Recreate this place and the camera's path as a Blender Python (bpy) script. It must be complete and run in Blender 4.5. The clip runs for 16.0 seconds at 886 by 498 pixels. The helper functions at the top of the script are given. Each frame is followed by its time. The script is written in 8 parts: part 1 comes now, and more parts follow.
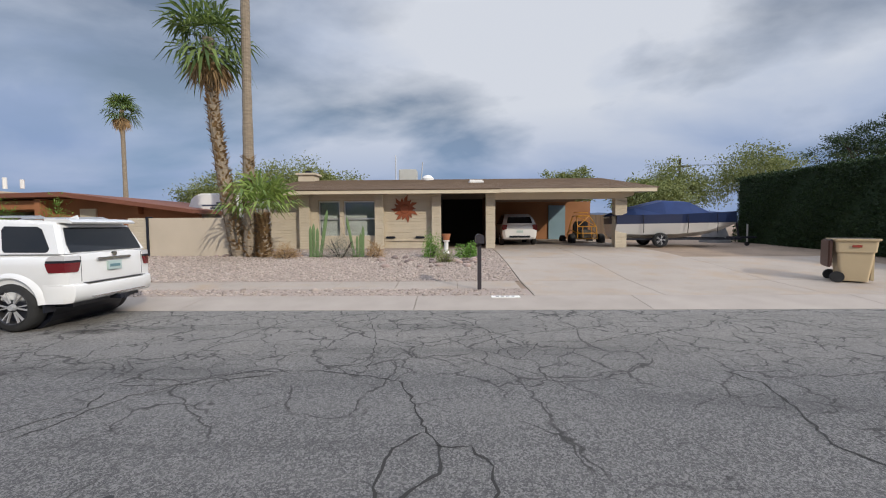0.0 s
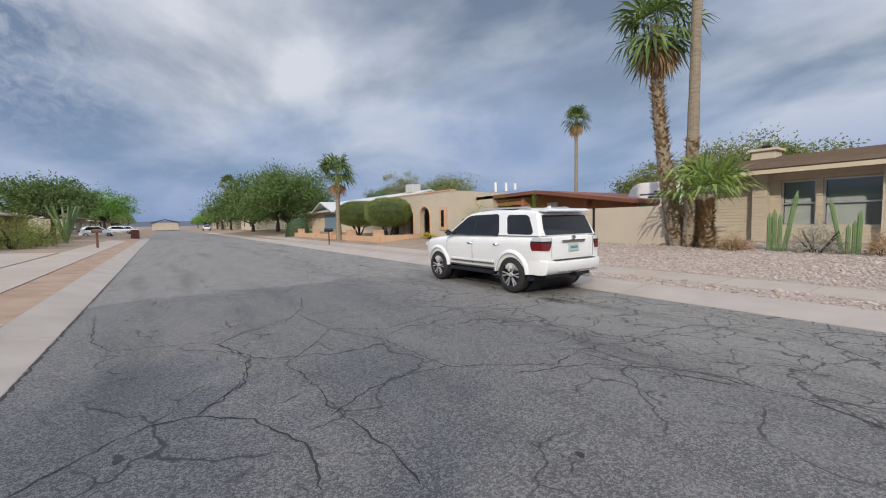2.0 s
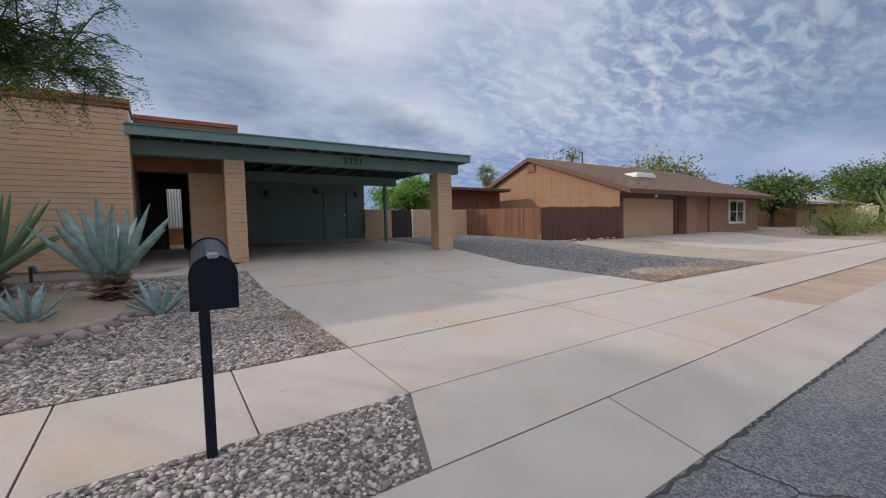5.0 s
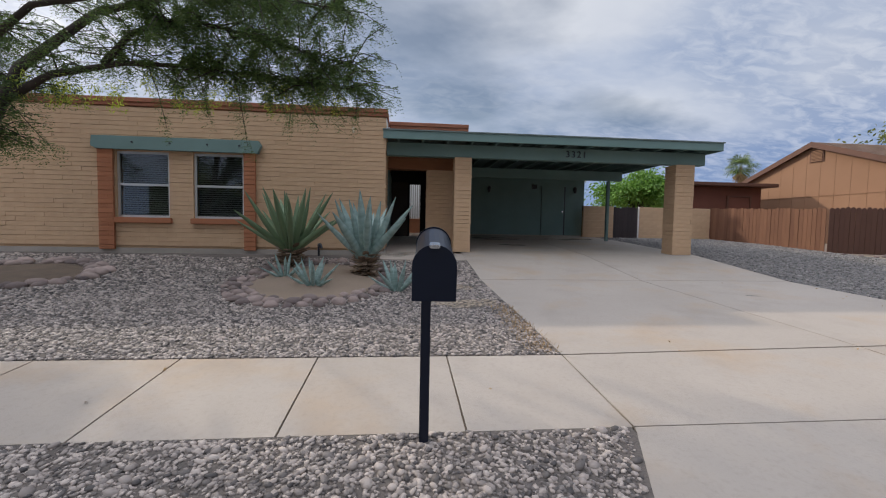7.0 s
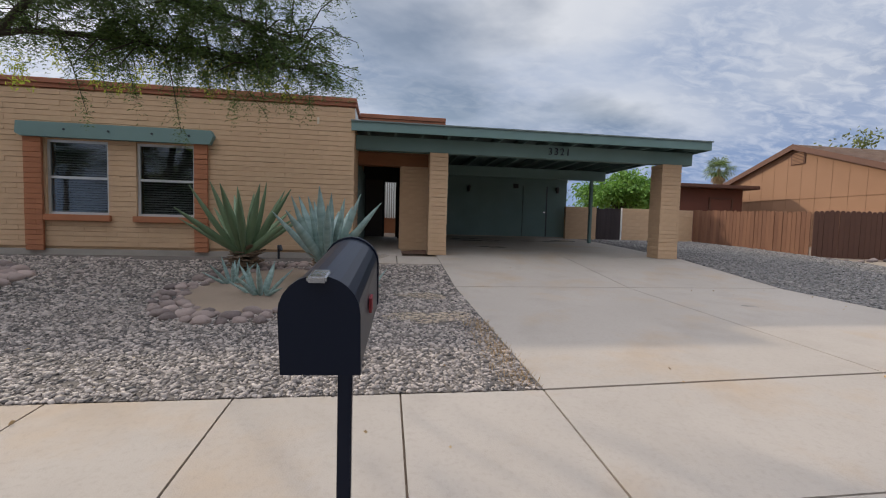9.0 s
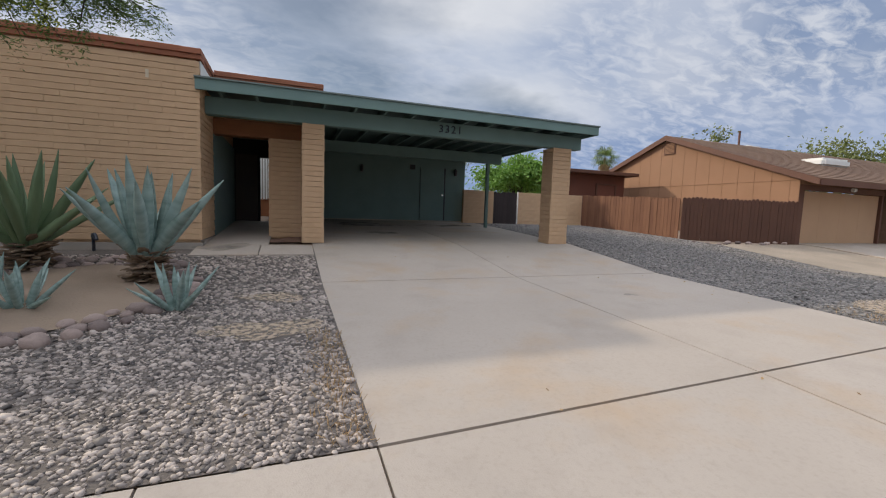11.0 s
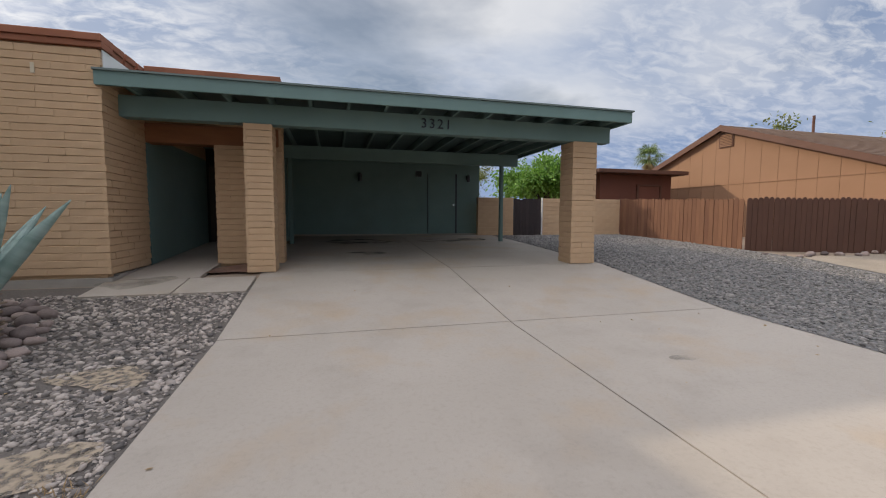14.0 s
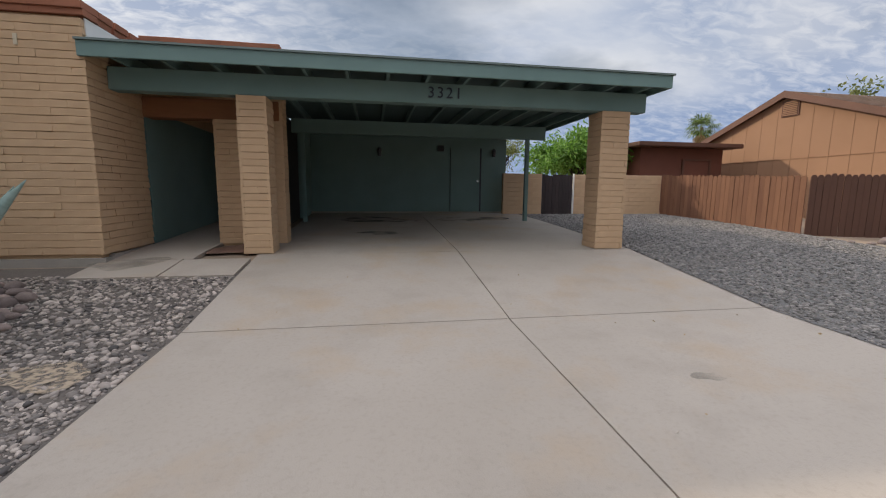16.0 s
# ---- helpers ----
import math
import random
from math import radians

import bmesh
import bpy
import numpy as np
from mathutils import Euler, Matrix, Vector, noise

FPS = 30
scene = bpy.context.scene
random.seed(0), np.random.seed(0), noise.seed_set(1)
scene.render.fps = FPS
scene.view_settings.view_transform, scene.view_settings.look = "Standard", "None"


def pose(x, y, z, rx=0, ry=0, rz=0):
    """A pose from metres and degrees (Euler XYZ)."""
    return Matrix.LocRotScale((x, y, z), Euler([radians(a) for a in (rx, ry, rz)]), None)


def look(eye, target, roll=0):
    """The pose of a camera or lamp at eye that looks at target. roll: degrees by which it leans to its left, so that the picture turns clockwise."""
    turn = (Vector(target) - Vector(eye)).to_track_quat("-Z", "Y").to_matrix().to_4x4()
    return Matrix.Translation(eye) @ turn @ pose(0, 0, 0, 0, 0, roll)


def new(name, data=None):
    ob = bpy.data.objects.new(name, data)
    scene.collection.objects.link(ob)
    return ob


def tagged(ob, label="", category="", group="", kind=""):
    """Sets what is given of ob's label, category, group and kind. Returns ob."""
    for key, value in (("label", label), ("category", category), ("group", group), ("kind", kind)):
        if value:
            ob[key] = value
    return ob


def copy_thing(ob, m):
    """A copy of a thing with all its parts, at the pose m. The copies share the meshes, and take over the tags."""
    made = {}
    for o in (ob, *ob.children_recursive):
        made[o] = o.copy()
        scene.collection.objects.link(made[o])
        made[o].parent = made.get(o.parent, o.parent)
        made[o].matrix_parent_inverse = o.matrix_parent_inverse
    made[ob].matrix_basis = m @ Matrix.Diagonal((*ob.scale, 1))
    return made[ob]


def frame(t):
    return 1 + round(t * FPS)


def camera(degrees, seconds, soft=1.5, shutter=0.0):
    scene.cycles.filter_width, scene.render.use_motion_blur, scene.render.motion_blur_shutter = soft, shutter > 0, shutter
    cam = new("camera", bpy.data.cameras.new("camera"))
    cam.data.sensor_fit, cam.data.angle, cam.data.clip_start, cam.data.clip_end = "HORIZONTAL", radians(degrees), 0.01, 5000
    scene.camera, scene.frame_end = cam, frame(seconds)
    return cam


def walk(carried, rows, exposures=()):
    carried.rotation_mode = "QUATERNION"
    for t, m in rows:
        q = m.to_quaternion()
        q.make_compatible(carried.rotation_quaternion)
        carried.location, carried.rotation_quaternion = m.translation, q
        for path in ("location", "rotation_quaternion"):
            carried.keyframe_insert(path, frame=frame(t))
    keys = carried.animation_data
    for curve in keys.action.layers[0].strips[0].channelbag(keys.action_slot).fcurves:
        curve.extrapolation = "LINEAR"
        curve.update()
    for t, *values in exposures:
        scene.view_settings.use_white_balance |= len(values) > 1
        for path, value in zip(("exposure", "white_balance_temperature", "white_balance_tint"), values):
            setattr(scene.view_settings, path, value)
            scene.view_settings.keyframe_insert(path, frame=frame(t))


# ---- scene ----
cam = camera(93.8, 16.0, soft=1.1)
PATH = [
    (0, (0.802, 0.642, 1.633), (0.763, 2.638, 1.518), -0.4),
    (0.5, (0.787, 0.673, 1.628), (0.25, 2.596, 1.507), -0.4),
    (1, (0.757, 0.709, 1.609), (-0.23, 2.443, 1.478), -0.5),
    (1.5, (0.656, 0.72, 1.581), (-0.707, 2.177, 1.445), -0.9),
    (2, (0.42, 0.806, 1.555), (-1.233, 1.924, 1.421), -1.1),
    (2.5, (0.322, 0.839, 1.575), (-1.532, 1.577, 1.44), -1.2),
    (3, (0.244, 0.95, 1.564), (-1.731, 1.238, 1.432), -1.3),
    (3.5, (0.103, 0.884, 1.511), (-1.881, 0.659, 1.39), -1.5),
    (4, (0.03, 0.756, 1.518), (-1.811, -0.016, 1.407), -2.0),
    (4.5, (-0.085, 0.711, 1.494), (-1.608, -0.581, 1.396), -2.3),
    (5, (-0.155, 0.668, 1.467), (-1.282, -0.981, 1.369), -1.6),
    (5.2, (-0.152, 0.624, 1.462), (-1.12, -1.123, 1.358), -1.0),
    (7.3, (-0.213, 0.293, 1.462), (-0.379, -1.697, 1.352), 1.2),
    (7.5, (-0.207, 0.236, 1.46), (-0.367, -1.754, 1.352), 1.3),
    (8, (-0.299, 0.081, 1.46), (-0.453, -1.911, 1.354), 1.7),
    (8.2, (-0.352, 0.014, 1.463), (-0.516, -1.976, 1.357), 1.8),
    (10.5, (-0.917, -1.108, 1.576), (-1.519, -3.009, 1.417), 1.2),
    (11, (-1.244, -1.226, 1.548), (-1.938, -3.093, 1.365), 1.9),
    (11.5, (-1.544, -1.44, 1.577), (-2.284, -3.286, 1.368), 2.3),
    (12, (-1.865, -1.644, 1.651), (-2.6, -3.491, 1.433), 2.4),
    (12.5, (-2.242, -1.862, 1.642), (-2.929, -3.729, 1.441), 1.9),
    (13, (-2.496, -2.172, 1.59), (-3.119, -4.066, 1.427), 1.2),
    (13.5, (-2.728, -2.512, 1.645), (-3.29, -4.425, 1.489), 0.7),
    (14, (-2.855, -2.831, 1.71), (-3.363, -4.759, 1.559), 0.2),
    (14.5, (-2.993, -3.005, 1.72), (-3.458, -4.944, 1.567), -0.1),
    (15, (-3.237, -3.101, 1.733), (-3.658, -5.048, 1.553), -0.0),
    (15.5, (-3.378, -3.244, 1.77), (-3.757, -5.195, 1.541), 0.2),
    (16, (-3.489, -3.291, 1.795), (-3.818, -5.245, 1.522), 0.5),
]
walk(cam, [(t, look(e, g, r)) for t, e, g, r in PATH], exposures=[(0, 0.0, 6580, 10), (5, 0.05, 6580, 10), (8, 0.12, 6780, 10), (12.5, 0.18, 7030, 10), (16, 0.24, 7180, 10)])

# ---- light ----
SUN_WAY = Vector((-1.25, 1.42, -1.0)).normalized()      # the way the sunlight travels
SUN_ELEV = math.asin(-SUN_WAY.z)
world = bpy.data.worlds.new("sky")
scene.world = world
world.use_nodes = True


def sky_world():
    nt = world.node_tree
    nt.nodes.clear()
    N, L = nt.nodes.new, nt.links.new
    out, bg = N("ShaderNodeOutputWorld"), N("ShaderNodeBackground")
    sky = N("ShaderNodeTexSky")
    sky.sky_type, sky.sun_disc = "NISHITA", False
    sky.sun_elevation, sky.sun_rotation = SUN_ELEV, math.atan2(-SUN_WAY.x, -SUN_WAY.y)
    sky.air_density, sky.dust_density, sky.ozone_density = 1.0, 0.6, 2.0
    tc, sep = N("ShaderNodeTexCoord"), N("ShaderNodeSeparateXYZ")
    L(tc.outputs["Generated"], sep.inputs[0])
    zc = N("ShaderNodeMath"); zc.operation = "MAXIMUM"; zc.inputs[1].default_value = 0.0
    L(sep.outputs["Z"], zc.inputs[0])
    za = N("ShaderNodeMath"); za.operation = "ADD"; za.inputs[1].default_value = 0.26
    L(zc.outputs[0], za.inputs[0])
    dx, dy = N("ShaderNodeMath"), N("ShaderNodeMath")
    for d, ax in ((dx, "X"), (dy, "Y")):
        d.operation = "DIVIDE"
        L(sep.outputs[ax], d.inputs[0]); L(za.outputs[0], d.inputs[1])
    com = N("ShaderNodeCombineXYZ")
    L(dx.outputs[0], com.inputs[0]); L(dy.outputs[0], com.inputs[1])

    def noise_at(scale, detail, rough, distort, sx=1.0, sy=1.0, rz=0.0, off=0.0):
        mp = N("ShaderNodeMapping")
        mp.inputs["Scale"].default_value = (sx, sy, 1)
        mp.inputs["Rotation"].default_value = (0, 0, rz)
        mp.inputs["Location"].default_value = (off, off * 0.7, 0)
        L(com.outputs[0], mp.inputs[0])
        n = N("ShaderNodeTexNoise")
        n.inputs["Scale"].default_value, n.inputs["Detail"].default_value = scale, detail
        n.inputs["Roughness"].default_value, n.inputs["Distortion"].default_value = rough, distort
        L(mp.outputs[0], n.inputs["Vector"])
        return n.outputs["Fac"]

    def ramp(src, *stops):
        r = N("ShaderNodeValToRGB")
        r.color_ramp.elements[0].position, r.color_ramp.elements[0].color = stops[0][0], (*stops[0][1], 1)
        r.color_ramp.elements[1].position, r.color_ramp.elements[1].color = stops[-1][0], (*stops[-1][1], 1)
        for p, c in stops[1:-1]:
            e = r.color_ramp.elements.new(p)
            e.color = (*c, 1)
        L(src, r.inputs[0])
        return r.outputs[0]

    def mixc(fac, a, b):
        m = N("ShaderNodeMix"); m.data_type = "RGBA"
        for sock, val in ((m.inputs[0], fac), (m.inputs[6], a), (m.inputs[7], b)):
            if isinstance(val, (tuple, float)):
                sock.default_value = val
            else:
                L(val, sock)
        return m.outputs[2]

    def mul(a, b):
        m = N("ShaderNodeMath"); m.operation = "MULTIPLY"
        for sock, val in zip(m.inputs, (a, b)):
            if isinstance(val, float):
                sock.default_value = val
            else:
                L(val, sock)
        return m.outputs[0]

    # banks of cloud, streaked along the wind; small ripples; thin veil
    bank = ramp(noise_at(0.75, 8, 0.5, 0.25, 1.0, 1.15, 0.5, 2.3), (0.40, (0, 0, 0)), (0.54, (1, 1, 1)))
    rip = ramp(noise_at(11.0, 6, 0.58, 0.5, 1.0, 1.7, -0.4, 7.0), (0.42, (0, 0, 0)), (0.64, (1, 1, 1)))
    ripmask = ramp(noise_at(0.5, 3, 0.5, 0.3, 1, 1, 0, 11.0), (0.36, (0, 0, 0)), (0.58, (1, 1, 1)))
    # the rippled layer covers the southern half of the sky alone
    south = N("ShaderNodeMapRange")
    south.inputs["From Min"].default_value, south.inputs["From Max"].default_value = 0.05, -0.45
    L(sep.outputs["Y"], south.inputs["Value"])
    ripmask = mul(ripmask, south.outputs[0])
    shade = ramp(noise_at(0.8, 8, 0.5, 0.3, 1.0, 1.2, 0.5, 5.1), (0.30, CLOUD_DARK), (0.42, CLOUD_MID), (0.55, CLOUD_LIGHT))
    base = N("ShaderNodeVectorMath"); base.operation = "SCALE"; base.inputs[3].default_value = SKY_GAIN
    L(sky.outputs[0], base.inputs[0])
    veil = mixc(0.22, base.outputs[0], (*CLOUD_MID, 1))
    c1 = mixc(mul(bank, 0.9), veil, shade)
    c1 = mixc(mul(ripmask, 0.8), c1, (*CLOUD_GAP, 1))
    c2 = mixc(mul(mul(rip, ripmask), 0.62), c1, (*CLOUD_LIGHT, 1))
    # towards the horizon the far cloud deck turns slate blue
    hz = ramp(sep.outputs["Z"], (0.0, (1, 1, 1)), (0.07, (0.9, 0.9, 0.9)), (0.26, (0, 0, 0)))
    c3 = mixc(mul(hz, 0.75), c2, (*CLOUD_FAR, 1))
    # the deck is brightest overhead, where it is thin and sunlit from above
    up = ramp(sep.outputs["Z"], (0.46, (1, 1, 1)), (1.0, ZENITH))
    mz = N("ShaderNodeMix"); mz.data_type, mz.blend_type, mz.clamp_result = "RGBA", "MULTIPLY", False
    mz.inputs[0].default_value = 1.0
    L(c3, mz.inputs[6]); L(up, mz.inputs[7])
    # the thin deck glows round the sun behind it
    dot = N("ShaderNodeVectorMath"); dot.operation = "DOT_PRODUCT"
    dot.inputs[1].default_value = tuple(-SUN_WAY)
    L(tc.outputs["Generated"], dot.inputs[0])
    glow = ramp(dot.outputs["Value"], (0.86, (0, 0, 0)), (0.96, (1.0, 0.97, 0.9)), (1.0, (5.0, 4.7, 4.2)))
    ag = N("ShaderNodeMix"); ag.data_type, ag.blend_type, ag.clamp_result = "RGBA", "ADD", False
    ag.inputs[0].default_value = 1.0
    L(mz.outputs[2], ag.inputs[6]); L(glow, ag.inputs[7])
    L(ag.outputs[2], bg.inputs[0])
    bg.inputs[1].default_value = SKY_STRENGTH
    L(bg.outputs[0], out.inputs[0])


ZENITH = (5.1, 4.95, 4.8)
SKY_GAIN, SKY_STRENGTH = 0.55, 0.098
CLOUD_GAP = (1.8, 2.7, 4.7)
CLOUD_LIGHT, CLOUD_MID, CLOUD_DARK, CLOUD_FAR = (7.1, 7.5, 8.3), (5.3, 6.0, 7.4), (3.4, 4.3, 6.2), (1.7, 2.8, 5.4)
sky_world()
sun_data = bpy.data.lights.new("sun", "SUN")
sun_data.energy, sun_data.angle, sun_data.color = 2.6, radians(1.0), (1.0, 0.92, 0.79)
sun = new("sun", sun_data)
sun.matrix_world = Matrix.Translation((0, -20, 40)) @ SUN_WAY.to_track_quat("-Z", "Y").to_matrix().to_4x4()

# ---- materials ----
MATS = {}


def mat(name, a, b=None, rough=0.85, metal=0.0, scale=3.0, fine=60.0, bump=0.25, fine_mix=0.35, rand=0.0, stretch=(1, 1, 1), spec=0.4, coat=0.0, stains=()):
    """A painted or natural surface: two colours mixed by broad and fine noise, fine relief, a chance shift per object."""
    if name in MATS:
        return MATS[name]
    m = bpy.data.materials.new(name)
    m.use_nodes = True
    nt = m.node_tree
    N, L = nt.nodes.new, nt.links.new
    p = nt.nodes["Principled BSDF"]
    b = b or tuple(c * 0.8 for c in a)
    tc, mp = N("ShaderNodeTexCoord"), N("ShaderNodeMapping")
    mp.inputs["Scale"].default_value = stretch
    L(tc.outputs["Object"], mp.inputs[0])
    n1, n2 = N("ShaderNodeTexNoise"), N("ShaderNodeTexNoise")
    n1.inputs["Scale"].default_value, n1.inputs["Detail"].default_value = scale, 5
    n2.inputs["Scale"].default_value, n2.inputs["Detail"].default_value = fine, 3
    L(mp.outputs[0], n1.inputs["Vector"]); L(mp.outputs[0], n2.inputs["Vector"])
    mr = N("ShaderNodeMapRange")
    mr.inputs["From Min"].default_value, mr.inputs["From Max"].default_value = 0.32, 0.68
    L(n1.outputs["Fac"], mr.inputs["Value"])
    mixf = N("ShaderNodeMix"); mixf.data_type = "FLOAT"
    mixf.inputs[0].default_value = fine_mix
    L(mr.outputs[0], mixf.inputs[2]); L(n2.outputs["Fac"], mixf.inputs[3])
    fac = mixf.outputs[0]
    if rand:
        oi, ge = N("ShaderNodeObjectInfo"), N("ShaderNodeNewGeometry")
        ad = N("ShaderNodeMath"); ad.operation = "ADD"
        L(oi.outputs["Random"], ad.inputs[0]); L(ge.outputs["Random Per Island"], ad.inputs[1])
        fr = N("ShaderNodeMath"); fr.operation = "FRACT"
        L(ad.outputs[0], fr.inputs[0])
        mx = N("ShaderNodeMix"); mx.data_type = "FLOAT"
        mx.inputs[0].default_value = rand
        L(fac, mx.inputs[2]); L(fr.outputs[0], mx.inputs[3])
        fac = mx.outputs[0]
    mc = N("ShaderNodeMix"); mc.data_type = "RGBA"
    mc.inputs[6].default_value, mc.inputs[7].default_value = (*a, 1), (*b, 1)
    L(fac, mc.inputs[0])
    colour = mc.outputs[2]
    if stains:
        for sc, tint, amount in stains:
            n3 = N("ShaderNodeTexNoise")
            n3.inputs["Scale"].default_value, n3.inputs["Detail"].default_value, n3.inputs["Roughness"].default_value = sc, 7, 0.6
            L(tc.outputs["Object"], n3.inputs["Vector"])
            m3 = N("ShaderNodeMapRange")
            for k, v in (("From Min", 0.5), ("From Max", 0.72), ("To Max", amount)):
                m3.inputs[k].default_value = v
            L(n3.outputs["Fac"], m3.inputs["Value"])
            x3 = N("ShaderNodeMix"); x3.data_type = "RGBA"
            L(m3.outputs[0], x3.inputs[0]); L(colour, x3.inputs[6])
            x3.inputs[7].default_value = (*tint, 1)
            colour = x3.outputs[2]
    L(colour, p.inputs["Base Color"])
    p.inputs["Roughness"].default_value, p.inputs["Metallic"].default_value = rough, metal
    p.inputs["Specular IOR Level"].default_value = spec
    if coat:
        p.inputs["Coat Weight"].default_value, p.inputs["Coat Roughness"].default_value = coat, 0.06
    if bump:
        bp = N("ShaderNodeBump")
        bp.inputs["Strength"].default_value, bp.inputs["Distance"].default_value = bump, 0.01
        L(n2.outputs["Fac"], bp.inputs["Height"])
        L(bp.outputs[0], p.inputs["Normal"])
    MATS[name] = m
    return m


def plain(name, col, rough=0.5, metal=0.0, spec=0.5, coat=0.0, emit=0.0):
    if name in MATS:
        return MATS[name]
    m = bpy.data.materials.new(name)
    m.use_nodes = True
    p = m.node_tree.nodes["Principled BSDF"]
    p.inputs["Base Color"].default_value = (*col, 1)
    p.inputs["Roughness"].default_value, p.inputs["Metallic"].default_value = rough, metal
    p.inputs["Specular IOR Level"].default_value = spec
    if coat:
        p.inputs["Coat Weight"].default_value = coat
    MATS[name] = m
    return m


def leaf_mat(name, a, b, trans=0.3):
    """Foliage: each leaf a chance mix of two greens, some light passing through."""
    if name in MATS:
        return MATS[name]
    m = bpy.data.materials.new(name)
    m.use_nodes = True
    nt = m.node_tree
    N, L = nt.nodes.new, nt.links.new
    p, out = nt.nodes["Principled BSDF"], nt.nodes["Material Output"]
    ge = N("ShaderNodeNewGeometry")
    mc = N("ShaderNodeMix"); mc.data_type = "RGBA"
    mc.inputs[6].default_value, mc.inputs[7].default_value = (*a, 1), (*b, 1)
    L(ge.outputs["Random Per Island"], mc.inputs[0])
    L(mc.outputs[2], p.inputs["Base Color"])
    p.inputs["Roughness"].default_value = 0.65
    tr, ms = N("ShaderNodeBsdfTranslucent"), N("ShaderNodeMixShader")
    L(mc.outputs[2], tr.inputs[0])
    ms.inputs[0].default_value = trans
    L(p.outputs[0], ms.inputs[1]); L(tr.outputs[0], ms.inputs[2])
    L(ms.outputs[0], out.inputs[0])
    MATS[name] = m
    return m


def asphalt_mat():
    m = bpy.data.materials.new("asphalt")
    m.use_nodes = True
    nt = m.node_tree
    N, L = nt.nodes.new, nt.links.new
    p = nt.nodes["Principled BSDF"]
    tc = N("ShaderNodeTexCoord")

    def noi(scale, detail=4, src=None, st=(1, 1, 1)):
        mp = N("ShaderNodeMapping"); mp.inputs["Scale"].default_value = st
        L(src or tc.outputs["Object"], mp.inputs[0])
        n = N("ShaderNodeTexNoise")
        n.inputs["Scale"].default_value, n.inputs["Detail"].default_value = scale, detail
        L(mp.outputs[0], n.inputs["Vector"])
        return n

    def rng(src, a, b, c=0.0, d=1.0):
        r = N("ShaderNodeMapRange")
        for k, v in (("From Min", a), ("From Max", b), ("To Min", c), ("To Max", d)):
            r.inputs[k].default_value = v
        L(src, r.inputs["Value"])
        return r.outputs[0]

    def mix(fac, a, b):
        x = N("ShaderNodeMix"); x.data_type = "RGBA"
        for sock, val in ((x.inputs[0], fac), (x.inputs[6], a), (x.inputs[7], b)):
            if isinstance(val, tuple):
                sock.default_value = val
            else:
                L(val, sock)
        return x.outputs[2]

    def mul(a, b):
        x = N("ShaderNodeMath"); x.operation = "MULTIPLY"
        L(a, x.inputs[0])
        if isinstance(b, float):
            x.inputs[1].default_value = b
        else:
            L(b, x.inputs[1])
        return x.outputs[0]

    broad = noi(0.35, 5, st=(0.35, 1, 1))
    mid = noi(2.2, 5)
    grit = noi(120, 4)
    speck = N("ShaderNodeTexVoronoi")
    speck.inputs["Scale"].default_value = 72
    L(tc.outputs["Object"], speck.inputs["Vector"])
    c = mix(rng(broad.outputs["Fac"], 0.35, 0.65), (0.088, 0.085, 0.084, 1), (0.125, 0.120, 0.115, 1))
    # older, paler paving up the street and along the far side
    sx = N("ShaderNodeSeparateXYZ")
    wv = noi(0.8, 4)
    wa = N("ShaderNodeVectorMath"); wa.operation = "MULTIPLY_ADD"
    L(wv.outputs["Color"], wa.inputs[0])
    wa.inputs[1].default_value = (1.2, 1.6, 0)
    L(tc.outputs["Object"], wa.inputs[2])
    L(wa.outputs[0], sx.inputs[0])
    c = mix(mul(rng(sx.outputs["X"], -9.6, -9.9), 0.75), c, (0.23, 0.215, 0.19, 1))
    c = mix(mul(rng(sx.outputs["Y"], 5.6, 7.4), 0.7), c, (0.25, 0.23, 0.20, 1))
    c = mix(mul(rng(mid.outputs["Fac"], 0.5, 0.75), 0.4), c, (0.075, 0.069, 0.069, 1))
    c = mix(mul(rng(grit.outputs["Fac"], 0.52, 0.66), 0.55), c, (0.36, 0.345, 0.325, 1))
    c = mix(mul(rng(grit.outputs["Fac"], 0.46, 0.32), 0.5), c, (0.028, 0.028, 0.028, 1))
    # stones of the aggregate, each its own shade
    c = mix(mul(rng(speck.outputs["Color"], 0.56, 0.72), 0.42), c, (0.30, 0.285, 0.27, 1))
    c = mix(mul(rng(speck.outputs["Color"], 0.44, 0.28), 0.45), c, (0.03, 0.03, 0.03, 1))
    streak = noi(1.3, 5, st=(0.13, 1, 1))
    c = mix(mul(rng(streak.outputs["Fac"], 0.52, 0.72), 0.5), c, (0.055, 0.053, 0.052, 1))
    c = mix(mul(rng(streak.outputs["Fac"], 0.46, 0.30), 0.35), c, (0.19, 0.18, 0.17, 1))
    older = rng(sx.outputs["Y"], 4.6, 6.2, 0.0, 0.15)
    # hair cracks in a wandering net, thick in worn stretches
    wob = noi(1.4, 5)
    ad = N("ShaderNodeVectorMath"); ad.operation = "MULTIPLY_ADD"
    L(wob.outputs["Color"], ad.inputs[0])
    ad.inputs[1].default_value = (0.9, 0.9, 0)
    L(tc.outputs["Object"], ad.inputs[2])
    fl = N("ShaderNodeVectorMath"); fl.operation = "MULTIPLY"; fl.inputs[1].default_value = (1, 1, 0)
    L(ad.outputs[0], fl.inputs[0])
    height = grit.outputs["Fac"]
